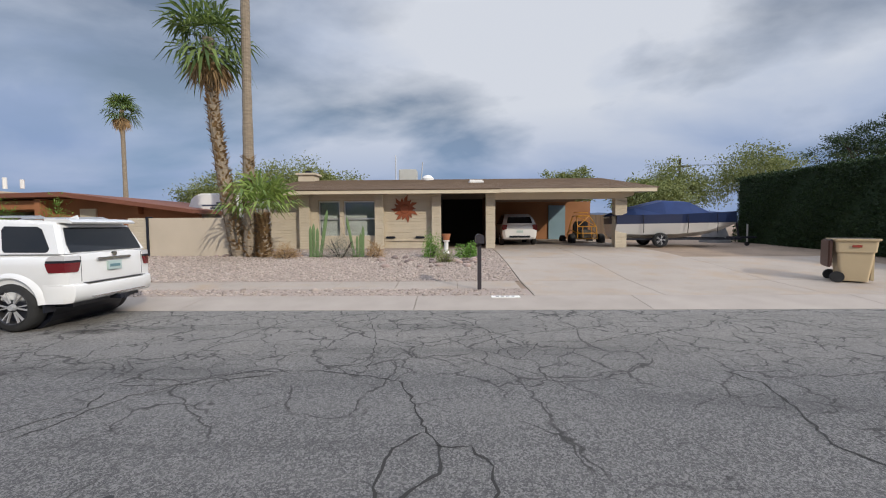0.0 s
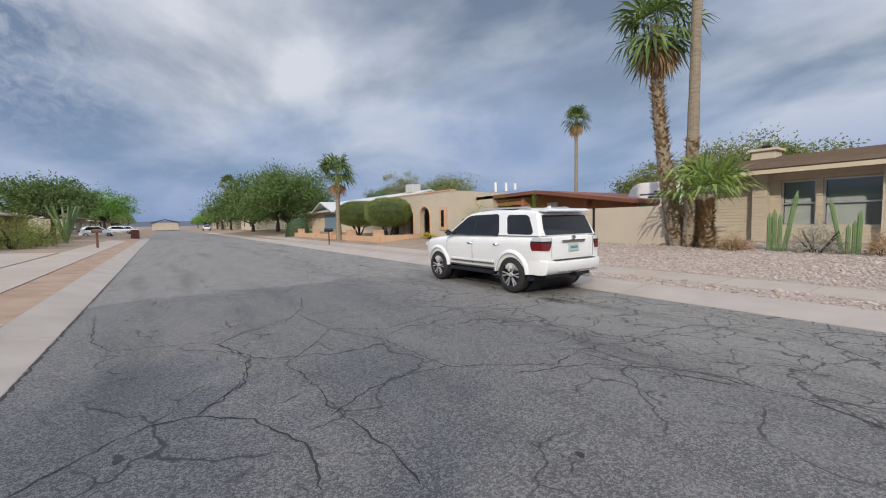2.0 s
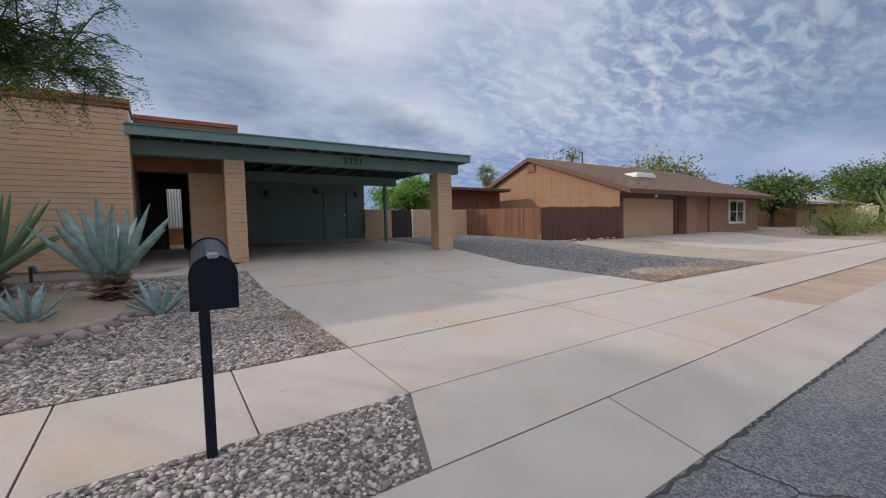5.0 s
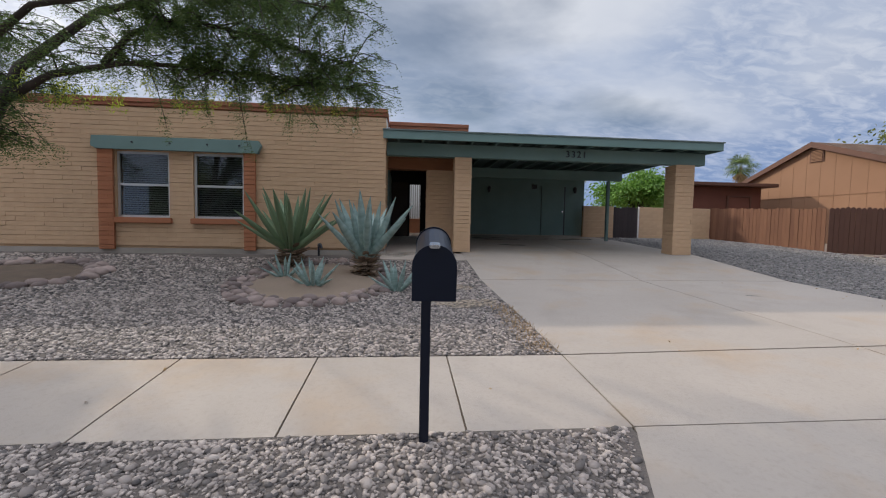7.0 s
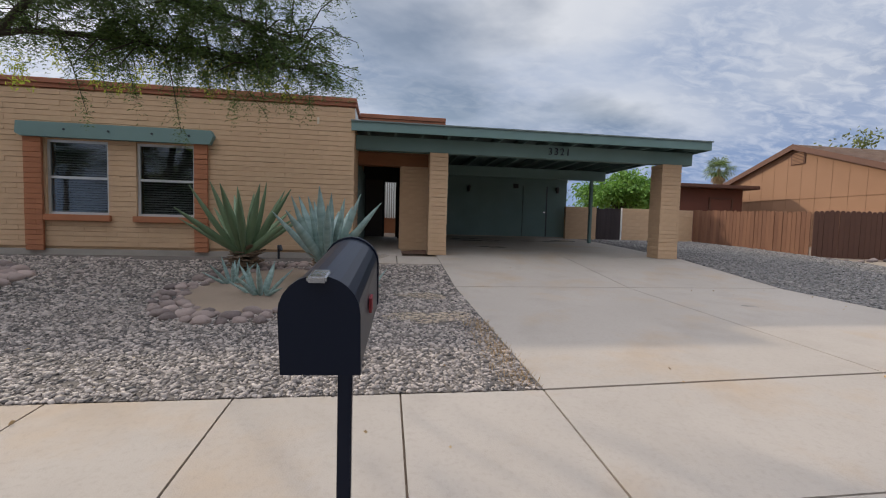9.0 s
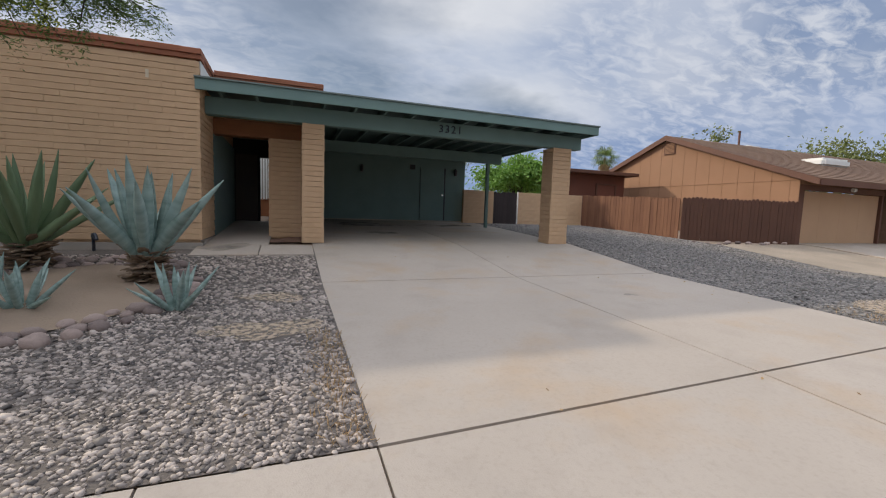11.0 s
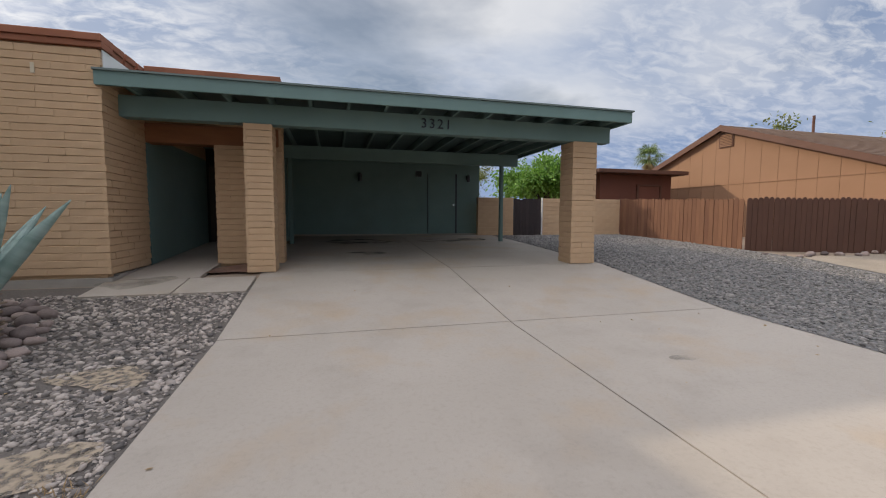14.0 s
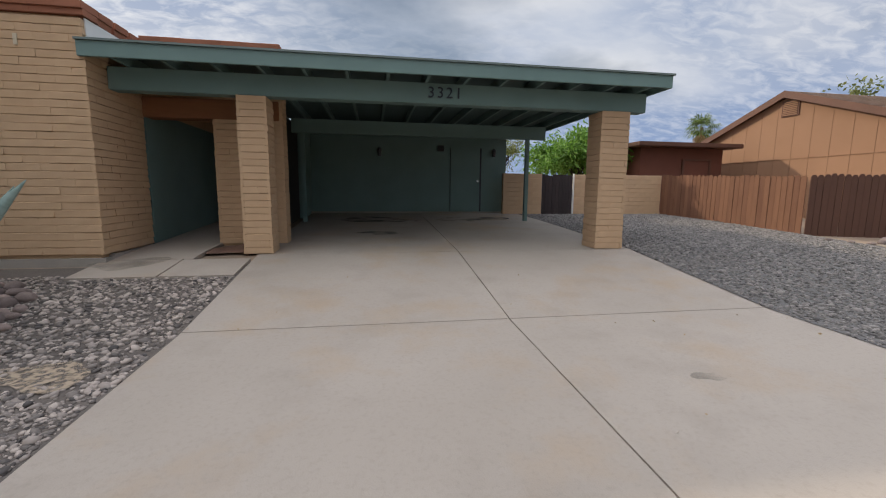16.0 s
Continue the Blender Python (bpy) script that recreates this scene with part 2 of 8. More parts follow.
    for scale, width, dens in ((0.5, 0.022, 0.49), (1.3, 0.018, 0.54), (2.6, 0.014, 0.60)):
        v = N("ShaderNodeTexVoronoi")
        v.feature, v.voronoi_dimensions = "DISTANCE_TO_EDGE", "2D"
        v.inputs["Scale"].default_value = scale
        L(fl.outputs[0], v.inputs["Vector"])
        line = rng(v.outputs["Distance"], width * scale, width * scale * 0.35)
        worn = N("ShaderNodeMath"); worn.operation = "ADD"
        L(noi(0.5 + scale * 0.3, 3).outputs["Fac"], worn.inputs[0]); L(older, worn.inputs[1])
        mask = rng(worn.outputs[0], dens, dens + 0.08)
        c = mix(mul(mul(line, mask), 0.85), c, (0.035, 0.033, 0.031, 1))
    L(c, p.inputs["Base Color"])
    p.inputs["Roughness"].default_value = 0.82
    p.inputs["Specular IOR Level"].default_value = 0.35
    bp = N("ShaderNodeBump")
    bp.inputs["Strength"].default_value, bp.inputs["Distance"].default_value = 1.0, 0.012
    L(height, bp.inputs["Height"])
    L(bp.outputs[0], p.inputs["Normal"])
    return m


ASPHALT = asphalt_mat()
CONCRETE = mat("concrete", (0.385, 0.33, 0.28), (0.31, 0.262, 0.217), 0.88, scale=0.55, fine=110, bump=0.25, fine_mix=0.4, rand=0.14, stains=((0.8, (0.36, 0.255, 0.165), 0.75), (1.7, (0.24, 0.20, 0.165), 0.32), (30, (0.19, 0.16, 0.135), 0.22)))
KERB = mat("kerb_concrete", (0.38, 0.33, 0.285), (0.28, 0.24, 0.205), 0.9, scale=1.2, fine=150, bump=0.25, rand=0.14)
DIRT = mat("dirt", (0.31, 0.225, 0.16), (0.19, 0.14, 0.10), 0.95, scale=0.8, fine=45, bump=0.5)
GRAVEL_BED = mat("gravel_bed", (0.17, 0.14, 0.12), (0.05, 0.043, 0.038), 0.95, scale=1.2, fine=55, bump=1.0, fine_mix=0.7)
PINK_BED = mat("pink_gravel_bed", (0.38, 0.315, 0.27), (0.24, 0.185, 0.155), 0.95, scale=1.0, fine=38, bump=1.0, fine_mix=0.75)
PEBBLE = mat("pebbles", (0.48, 0.40, 0.345), (0.042, 0.037, 0.036), 0.65, scale=9, fine=80, bump=0.2, rand=0.92)
PINK_PEBBLE = mat("pink_pebbles", (0.47, 0.395, 0.34), (0.23, 0.185, 0.16), 0.85, scale=9, fine=80, bump=0.2, rand=0.8)
BLOCK = mat("slump_block", (0.59, 0.395, 0.243), (0.50, 0.33, 0.20), 0.92, scale=5, fine=70, bump=0.4, fine_mix=0.4, rand=0.3)
MORTAR = mat("mortar", (0.58, 0.39, 0.24), (0.50, 0.33, 0.20), 0.95, scale=3, fine=90, bump=0.4)
COPING = mat("coping_brick", (0.36, 0.135, 0.075), (0.26, 0.10, 0.06), 0.9, scale=4, fine=60, rand=0.4)
RUST_BRICK = mat("rust_brick", (0.42, 0.165, 0.08), (0.33, 0.13, 0.065), 0.9, scale=5, fine=60, rand=0.4)
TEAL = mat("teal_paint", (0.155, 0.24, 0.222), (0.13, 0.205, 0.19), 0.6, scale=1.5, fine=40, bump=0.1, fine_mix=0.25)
# the teal made darker, for the roof deck and passage ceiling
TEAL_DARK = mat("darker_teal", (0.10, 0.15, 0.145), (0.08, 0.125, 0.12), 0.7, scale=1.5, fine=40, bump=0.1)
STUCCO = mat("grey_footing", (0.36, 0.32, 0.28), (0.28, 0.25, 0.22), 0.95, scale=3, fine=60, bump=0.4)
TIMBER = mat("orange_timber", (0.30, 0.125, 0.055), (0.22, 0.09, 0.042), 0.75, scale=2, fine=30, stretch=(1, 6, 6))
BROWN_SIDING = mat("brown_siding", (0.32, 0.175, 0.103), (0.275, 0.148, 0.085), 0.85, scale=0.8, fine=40, bump=0.15)
BROWN_DARK = mat("dark_brown_paint", (0.12, 0.055, 0.036), (0.09, 0.042, 0.028), 0.8, scale=1.2, fine=40, bump=0.2, rand=0.25)
FENCE_WOOD = mat("weathered_boards", (0.225, 0.105, 0.058), (0.125, 0.052, 0.03), 0.85, scale=1.5, fine=30, bump=0.3, rand=0.5, stretch=(6, 6, 1))
TRIM_BROWN = mat("brown_trim", (0.14, 0.062, 0.04), (0.11, 0.05, 0.033), 0.7, scale=2, fine=40, bump=0.1)
SHINGLE = mat("shingles", (0.21, 0.125, 0.08), (0.13, 0.078, 0.052), 0.95, scale=1.2, fine=30, bump=0.6, fine_mix=0.5)
SHINGLE_N = mat("grey_brown_shingles", (0.20, 0.145, 0.105), (0.13, 0.094, 0.07), 0.95, scale=1.2, fine=30, bump=0.6, fine_mix=0.5)
N_BLOCK = mat("pale_block", (0.56, 0.485, 0.37), (0.47, 0.405, 0.31), 0.92, scale=3, fine=60, bump=0.3, rand=0.35)
N_MORTAR = mat("pale_mortar", (0.50, 0.40, 0.28), (0.42, 0.33, 0.23), 0.95, scale=3, fine=60)
CREAM = mat("cream_trim", (0.62, 0.53, 0.39), (0.54, 0.46, 0.34), 0.7, scale=2, fine=40, bump=0.1)
GARAGE_TAN = mat("garage_door_paint", (0.50, 0.315, 0.19), (0.45, 0.28, 0.17), 0.7, scale=1, fine=40, bump=0.08)
BLACK = plain("black_paint", (0.012, 0.014, 0.022), 0.35)
GLASS = plain("dark_glass", (0.010, 0.012, 0.015), 0.04, spec=0.45)
WHITE_PAINT = plain("white_car_paint", (0.72, 0.72, 0.71), 0.25, coat=0.6)
RUBBER = mat("rubber", (0.018, 0.018, 0.018), (0.03, 0.03, 0.03), 0.85, scale=8, fine=60, bump=0.1)
CHROME = plain("chrome", (0.62, 0.62, 0.63), 0.2, 1.0)
WHITE = mat("white_paint", (0.78, 0.77, 0.74), (0.70, 0.69, 0.66), 0.6, scale=2, fine=40, bump=0.05)
ALU = plain("window_metal", (0.55, 0.55, 0.54), 0.4, 0.7)
# near-black that puts the shade of rooms and recesses into colour
INSIDE_SHADE = plain("inside_shade", (0.02, 0.018, 0.016), 0.9)
BARK = mat("bark", (0.065, 0.05, 0.04), (0.032, 0.024, 0.02), 0.95, scale=6, fine=40, bump=0.8)
PALM_BARK = mat("palm_bark", (0.33, 0.27, 0.20), (0.17, 0.135, 0.10), 0.95, scale=5, fine=25, bump=0.9, stretch=(1, 1, 3))
PALM_LEAF = leaf_mat("palm_fronds", (0.055, 0.10, 0.028), (0.20, 0.27, 0.07), 0.3)
PALM_DEAD = leaf_mat("dry_fronds", (0.26, 0.16, 0.075), (0.42, 0.29, 0.15), 0.15)
MESQ_LEAF = leaf_mat("mesquite_leaves", (0.045, 0.085, 0.022), (0.11, 0.165, 0.04), 0.35)
GREEN_LEAF = leaf_mat("bright_leaves", (0.09, 0.20, 0.03), (0.20, 0.36, 0.06), 0.35)
OLIVE_LEAF = leaf_mat("olive_leaves", (0.12, 0.15, 0.045), (0.25, 0.27, 0.09), 0.3)
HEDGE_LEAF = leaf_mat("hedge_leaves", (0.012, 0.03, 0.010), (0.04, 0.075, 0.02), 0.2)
CLIPPED_LEAF = leaf_mat("clipped_leaves", (0.09, 0.14, 0.025), (0.25, 0.28, 0.075), 0.2)
TOPIARY_LEAF = leaf_mat("topiary_leaves", (0.05, 0.10, 0.02), (0.13, 0.19, 0.045), 0.2)
AGAVE = mat("agave_skin", (0.33, 0.42, 0.385), (0.135, 0.215, 0.185), 0.5, scale=9, fine=30, bump=0.1, fine_mix=0.1, rand=0.15, stretch=(1, 0.1, 0.1))
DRY_STUBS = mat("dry_agave_stubs", (0.30, 0.215, 0.145), (0.115, 0.075, 0.05), 0.9, scale=14, fine=60, bump=0.4)
AGAVE_GREEN = mat("green_agave_skin", (0.20, 0.27, 0.15), (0.095, 0.15, 0.075), 0.5, scale=5, fine=30, bump=0.1, rand=0.4, stretch=(0.4, 4, 1))
CACTUS = mat("cactus_skin", (0.16, 0.24, 0.10), (0.10, 0.16, 0.065), 0.7, scale=3, fine=40, rand=0.2)
ROCK = mat("river_rock", (0.38, 0.285, 0.245), (0.10, 0.075, 0.07), 0.8, scale=6, fine=40, bump=0.4, rand=0.85)
STUCCO_TAN = mat("tan_stucco", (0.52, 0.445, 0.35), (0.455, 0.39, 0.305), 0.92, scale=1.0, fine=60, bump=0.3)
STUCCO_PINK = mat("peach_trim", (0.58, 0.37, 0.24), (0.50, 0.32, 0.20), 0.9, scale=2, fine=60)
RED_BROWN = mat("red_brown_siding", (0.36, 0.15, 0.07), (0.29, 0.12, 0.055), 0.8, scale=1, fine=40, bump=0.15)

# ---- small helpers ----


def mesh_object(name, bm, material, smooth=False):
    me = bpy.data.meshes.new(name)
    bm.to_mesh(me)
    bm.free()
    if smooth:
        for f in me.polygons:
            f.use_smooth = True
    if material:
        me.materials.append(material)
    return new(name, me)


def part(name, bm, material, parent, label="", smooth=False):
    ob = mesh_object(name, bm, material, smooth)
    ob.parent = parent
    if parent is not None:
        ob.matrix_parent_inverse = WORLD_OF[parent].inverted() if parent in WORLD_OF else Matrix()
    if label:
        ob["label"] = label
    return ob


WORLD_OF = {}


def thing(name, m, label, category, group="", kind=""):
    ob = new(name)
    ob.matrix_world = m
    ob.empty_display_size = 0.1
    return tagged(ob, label, category, group, kind)


def boxes(*specs, bevel=0.0):
    bm = bmesh.new()
    for s in specs:
        add_box(bm, *s)
    if bevel:
        bmesh.ops.bevel(bm, geom=bm.edges[:], offset=bevel, segments=2, affect="EDGES", clamp_overlap=True)
    return bm


def add_box(bm, x0, x1, y0, y1, z0, z1):
    v = [bm.verts.new((x, y, z)) for z in (z0, z1) for y in (y0, y1) for x in (x0, x1)]
    for a in ((0, 2, 3, 1), (4, 5, 7, 6), (0, 1, 5, 4), (2, 6, 7, 3), (0, 4, 6, 2), (1, 3, 7, 5)):
        bm.faces.new([v[i] for i in a])
    return v


def add_tube(bm, pts, radii, seg=8, cap=True, squash=1.0):
    """A round tube through points."""
    rings = []
    pts = [Vector(p) for p in pts]
    for i, p in enumerate(pts):
        d = (pts[min(i + 1, len(pts) - 1)] - pts[max(i - 1, 0)]).normalized()
        a = d.cross(Vector((0.31, 0.17, 0.94)) if abs(d.z) < 0.9 else Vector((1, 0.02, 0))).normalized()
        b = d.cross(a)
        rings.append([bm.verts.new(p + (a * math.cos(t) + b * math.sin(t) * squash) * radii[i]) for t in [2 * math.pi * k / seg for k in range(seg)]])
    for r0, r1 in zip(rings, rings[1:]):
        for k in range(seg):
            bm.faces.new((r0[k], r0[(k + 1) % seg], r1[(k + 1) % seg], r1[k]))
    if cap:
        bm.faces.new(rings[0][::-1])
        bm.faces.new(rings[-1])
    return rings


def tube(pts, radii, seg=8, squash=1.0):
    bm = bmesh.new()
    add_tube(bm, pts, radii, seg, True, squash)
    return bm


def prism(outline, axis, a0, a1):
    """A flat outline (pairs) drawn out along an axis. axis x: pairs are (y, z); y: (x, z); z: (x, y)."""
    bm = bmesh.new()
    add_prism(bm, outline, axis, a0, a1)
    return bm


def add_prism(bm, outline, axis, a0, a1):
    def put(p, a):
        return {"x": (a, p[0], p[1]), "y": (p[0], a, p[1]), "z": (p[0], p[1], a)}[axis]
    lo = [bm.verts.new(put(p, a0)) for p in outline]
    hi = [bm.verts.new(put(p, a1)) for p in outline]
    n = len(outline)
    bm.faces.new(lo[::-1])
    bm.faces.new(hi)
    for i in range(n):
        bm.faces.new((lo[i], lo[(i + 1) % n], hi[(i + 1) % n], hi[i]))
    bmesh.ops.recalc_face_normals(bm, faces=bm.faces[:])


def lathe(profile, seg=20, caps=True):
    """profile: (radius, z) pairs."""
    bm = bmesh.new()
    rings = [[bm.verts.new((r * math.cos(2 * math.pi * k / seg), r * math.sin(2 * math.pi * k / seg), z)) for k in range(seg)] for r, z in profile]
    for r0, r1 in zip(rings, rings[1:]):
        for k in range(seg):
            bm.faces.new((r0[k], r0[(k + 1) % seg], r1[(k + 1) % seg], r1[k]))
    if caps:
        bm.faces.new(rings[0][::-1])
        bm.faces.new(rings[-1])
    return bm


def lerp_table(v, table):
    if v <= table[0][0]:
        return table[0][1]
    for (a, za), (b, zb) in zip(table, table[1:]):
        if v <= b:
            return za + (zb - za) * (v - a) / (b - a)
    return table[-1][1]


SOUTH = ((-60, 2.0), (-30, 1.75), (-16.7, 1.13), (-14.2, 1.02), (-10.15, 0.79), (-7.35, 0.45), (-3.57, 0.305), (-3.285, 0.293), (-2.075, 0.213), (-1.19, 0.148), (-0.52, -0.005), (0.5, 0.0))
NORTH = ((7.9, 0.0), (8.55, -0.005), (9.55, 0.1), (10.35, 0.13), (11.4, 0.17), (14, 0.4), (16.2, 0.53), (18.8, 0.62), (24, 0.7), (60, 1.3))


def ground_z(x, y):
    if y < 3:
        return lerp_table(y, SOUTH)
    return lerp_table(y, NORTH)

# ---- ground, road, kerbs, slabs ----


def sheet(name, xs, ys, lift, material, label, category, jitter=0.0, smooth=True):
    bm = bmesh.new()
    grid = [[bm.verts.new((x, y, ground_z(x, y) + lift + (jitter * noise.noise((x * 0.7, y * 0.7, 3.1)) if jitter else 0))) for x in xs] for y in ys]
    for j in range(len(ys) - 1):
        for i in range(len(xs) - 1):
            bm.faces.new((grid[j][i], grid[j][i + 1], grid[j + 1][i + 1], grid[j + 1][i]))
    ob = mesh_object(name, bm, material, smooth)
    return tagged(ob, label, category, kind="structure")


def span(a, b, n):
    return [a + (b - a) * i / n for i in range(n + 1)]


far_xs = [-2500, -900, -400, -200, -120] + span(-80, 40, 60) + [80, 160, 400, 1500]
far_ys = [-2000, -600, -200, -80, -40] + span(-30, -17, 13) + [-16.7, -14.2, -12, -10.15, -8.5, -7.35, -5, -3.57, -3.285, -2.075, -1.19, -0.52, 0.5, 2, 4, 6, 7.9, 8.55, 9.55, 10.35, 11.4, 12.5, 14, 15, 16.2, 18.8, 24, 30, 40, 60, 120, 400, 2000]
sheet("ground", far_xs, far_ys, -0.03, DIRT, "sandy brown desert soil under the whole street", "ground")
road_xs = [-420, -200, -100] + span(-60, 30, 90) + [60, 120, 250]
sheet("road", road_xs, [-0.52, 0.5, 1.8, 3.6, 5.4, 7.0, 7.9, 8.55], 0.0, ASPHALT, "worn grey asphalt street with a net of dark cracks", "road")


def slab(name, corners, lift, material, parent, thick=0.1, skew=(0, 0, 0, 0)):
    """A concrete slab over the sloping ground. corners: x0, x1, y0, y1. skew: added to x0 and x1 at the y1 end, to y0 and y1 at the x0 end."""
    x0, x1, y0, y1 = corners
    ys = sorted({y0, y1, *[t[0] for t in SOUTH + NORTH if y0 + 0.05 < t[0] < y1 - 0.05]})
    bm = bmesh.new()
    top, low = [], []
    for y in ys:
        u = (y - y0) / (y1 - y0)
        row = [(x0 + skew[0] * u, y + skew[2] * (1 - u) + skew[3] * u), (x1 + skew[1] * u, y)]
        top.append([bm.verts.new((px, py, ground_z(px, py) + lift)) for px, py in row])
        low.append([bm.verts.new((px, py, ground_z(px, py) + lift - thick)) for px, py in row])
    for j in range(len(ys) - 1):
        bm.faces.new((top[j][0], top[j][1], top[j + 1][1], top[j + 1][0]))
        bm.faces.new((top[j][0], top[j + 1][0], low[j + 1][0], low[j][0]))
        bm.faces.new((top[j][1], low[j][1], low[j + 1][1], top[j + 1][1]))
    bm.faces.new((top[0][0], low[0][0], low[0][1], top[0][1]))
    bm.faces.new((top[-1][0], top[-1][1], low[-1][1], low[-1][0]))
    bmesh.ops.bevel(bm, geom=[e for e in bm.edges if len(e.link_faces) == 2 and e.calc_face_angle(0) > 0.8], offset=0.006, segments=2, affect="EDGES")
    return part(name, bm, material, parent)


def group_of(name, label, category):
    return tagged(new(name), label, category, kind="structure")


G = 0.007                                        # half a joint
pave_s = group_of("pavement_south", "pale concrete sidewalk slabs with dark joints", "sidewalk")
JX = [-1.68, -0.61] + [0.52 + 1.14 * i for i in range(0, 14)]
for a, b in zip(JX, JX[1:]):
    slab("slab", (a + G, b - G, -3.285, -2.075), 0.0, CONCRETE, pave_s)
JW = [-8.1] + [-8.1 - 1.5 * i for i in range(1, 30)]
for b, a in zip(JW, JW[1:]):
    slab("slab", (a + G, b - G, -3.57 + G, -2.10), 0.0, CONCRETE, pave_s)
kerb_s = group_of("kerb_south", "rolled concrete kerb and gutter with joints", "kerb")
for k in range(-14, 7):
    a = -2.91 + k * 4.6
    slab("kerb_piece", (a + G, a + 4.6 - G, -1.19, -0.52), 0.004, KERB, kerb_s)
drive = group_of("driveway_south", "tan concrete driveway of large slabs with dark joints", "driveway")
# the apron flares towards the kerb; the joint behind it runs a little askew
slab("slab", (-4.91 + G, -1.68 - G, -2.075 + G, -1.19 - 0.018), 0.002, CONCRETE, drive, skew=(0, 0.36, 0, 0))
slab("slab", (-8.1 + G, -4.91 - G, -2.075 + G, -1.19 - 0.018), 0.002, CONCRETE, drive, skew=(-0.22, 0, 0, 0))
for x0, x1, ya, yb in ((-4.91, -1.68, -3.425, -3.285), (-8.1, -4.91, -3.565, -3.425)):
    slab("slab", (x0 + G, x1 - G, yb + G, -2.075 - G), 0.001, CONCRETE, drive, skew=(0, 0, ya - yb, 0))
    slab("slab", (x0 + G, x1 - G, -7.40, yb - G - 0.012), 0.002, CONCRETE, drive, skew=(0, 0, 0, ya - yb))
    slab("slab", (x0 + G, x1 - G, -10.15, -7.40 - 2 * G), 0.002, CONCRETE, drive)
    slab("slab", (x0 + G, x1 - G, -16.6, -10.15 - 2 * G), 0.002, CONCRETE, drive)
pave_n = group_of("pavement_north", "pale concrete sidewalk slabs across the street", "sidewalk")
for k in range(-40, 1):
    slab("slab", (2.45 + k * 1.5 - 1.5 + G, 2.45 + k * 1.5 - G, 10.37, 11.38), 0.0, CONCRETE, pave_n)
kerb_n = group_of("kerb_north", "low concrete kerb and gutter across the street", "kerb")
for k in range(-22, 12):
    slab("kerb_piece", (0.07 + k * 4.6 + G, 0.07 + (k + 1) * 4.6 - G, 8.55, 9.55), 0.004, KERB, kerb_n)
drive_n = group_of("driveway_north", "wide tan concrete driveway with diagonal joints", "driveway")
for x0, x1 in ((2.6, 5.4), (5.4, 8.9), (8.9, 14)):
    for y0, y1 in ((9.55, 11.4), (11.4, 15.2), (15.2, 18.9), (18.9, 26)):
        if x0 > 8 and y0 > 12:
            continue
        slab("slab", (x0 + G, x1 - G, y0 + G, y1 - G), 0.004, CONCRETE, drive_n)


def base_thing(name, at, label, category, group="", kind=""):
    """An Empty at its base; its parts are then given in world places."""
    m = Matrix.Translation(at)
    ob = thing(name, m, label, category, group, kind)
    WORLD_OF[ob] = m
    return ob

# ---- block courses ----


def block_mesh(length, height, depth, seed):
    """One slump block: sagging, uneven faces."""
    rnd = random.Random(seed)
    bm = bmesh.new()
    add_box(bm, -length / 2, length / 2, 0, depth, -height / 2, height / 2)
    bmesh.ops.bevel(bm, geom=[e for e in bm.edges if abs(e.verts[0].co.x - e.verts[1].co.x) > length * 0.5], offset=0.007, segments=1, affect="EDGES", clamp_overlap=True)
    for v in bm.verts:
        v.co += Vector((rnd.uniform(-1, 1) * 0.003, rnd.uniform(-1, 1) * 0.004 + (0.006 if v.co.z < 0 else 0) * (1 if v.co.y > depth / 2 else 0), rnd.uniform(-1, 1) * 0.0025))
    me = bpy.data.meshes.new("brick")
    bm.to_mesh(me)
    bm.free()
    return me


BLOCKS = {}


def blocks_of(length, height, depth, material):
    key = (round(length, 2), round(height, 3), depth, material.name)
    if key not in BLOCKS:
        BLOCKS[key] = [block_mesh(key[0] - 0.001, height - 0.0032, depth, i * 7 + int(length * 100)) for i in range(3)]
        for me in BLOCKS[key]:
            me.materials.append(material)
    return BLOCKS[key]


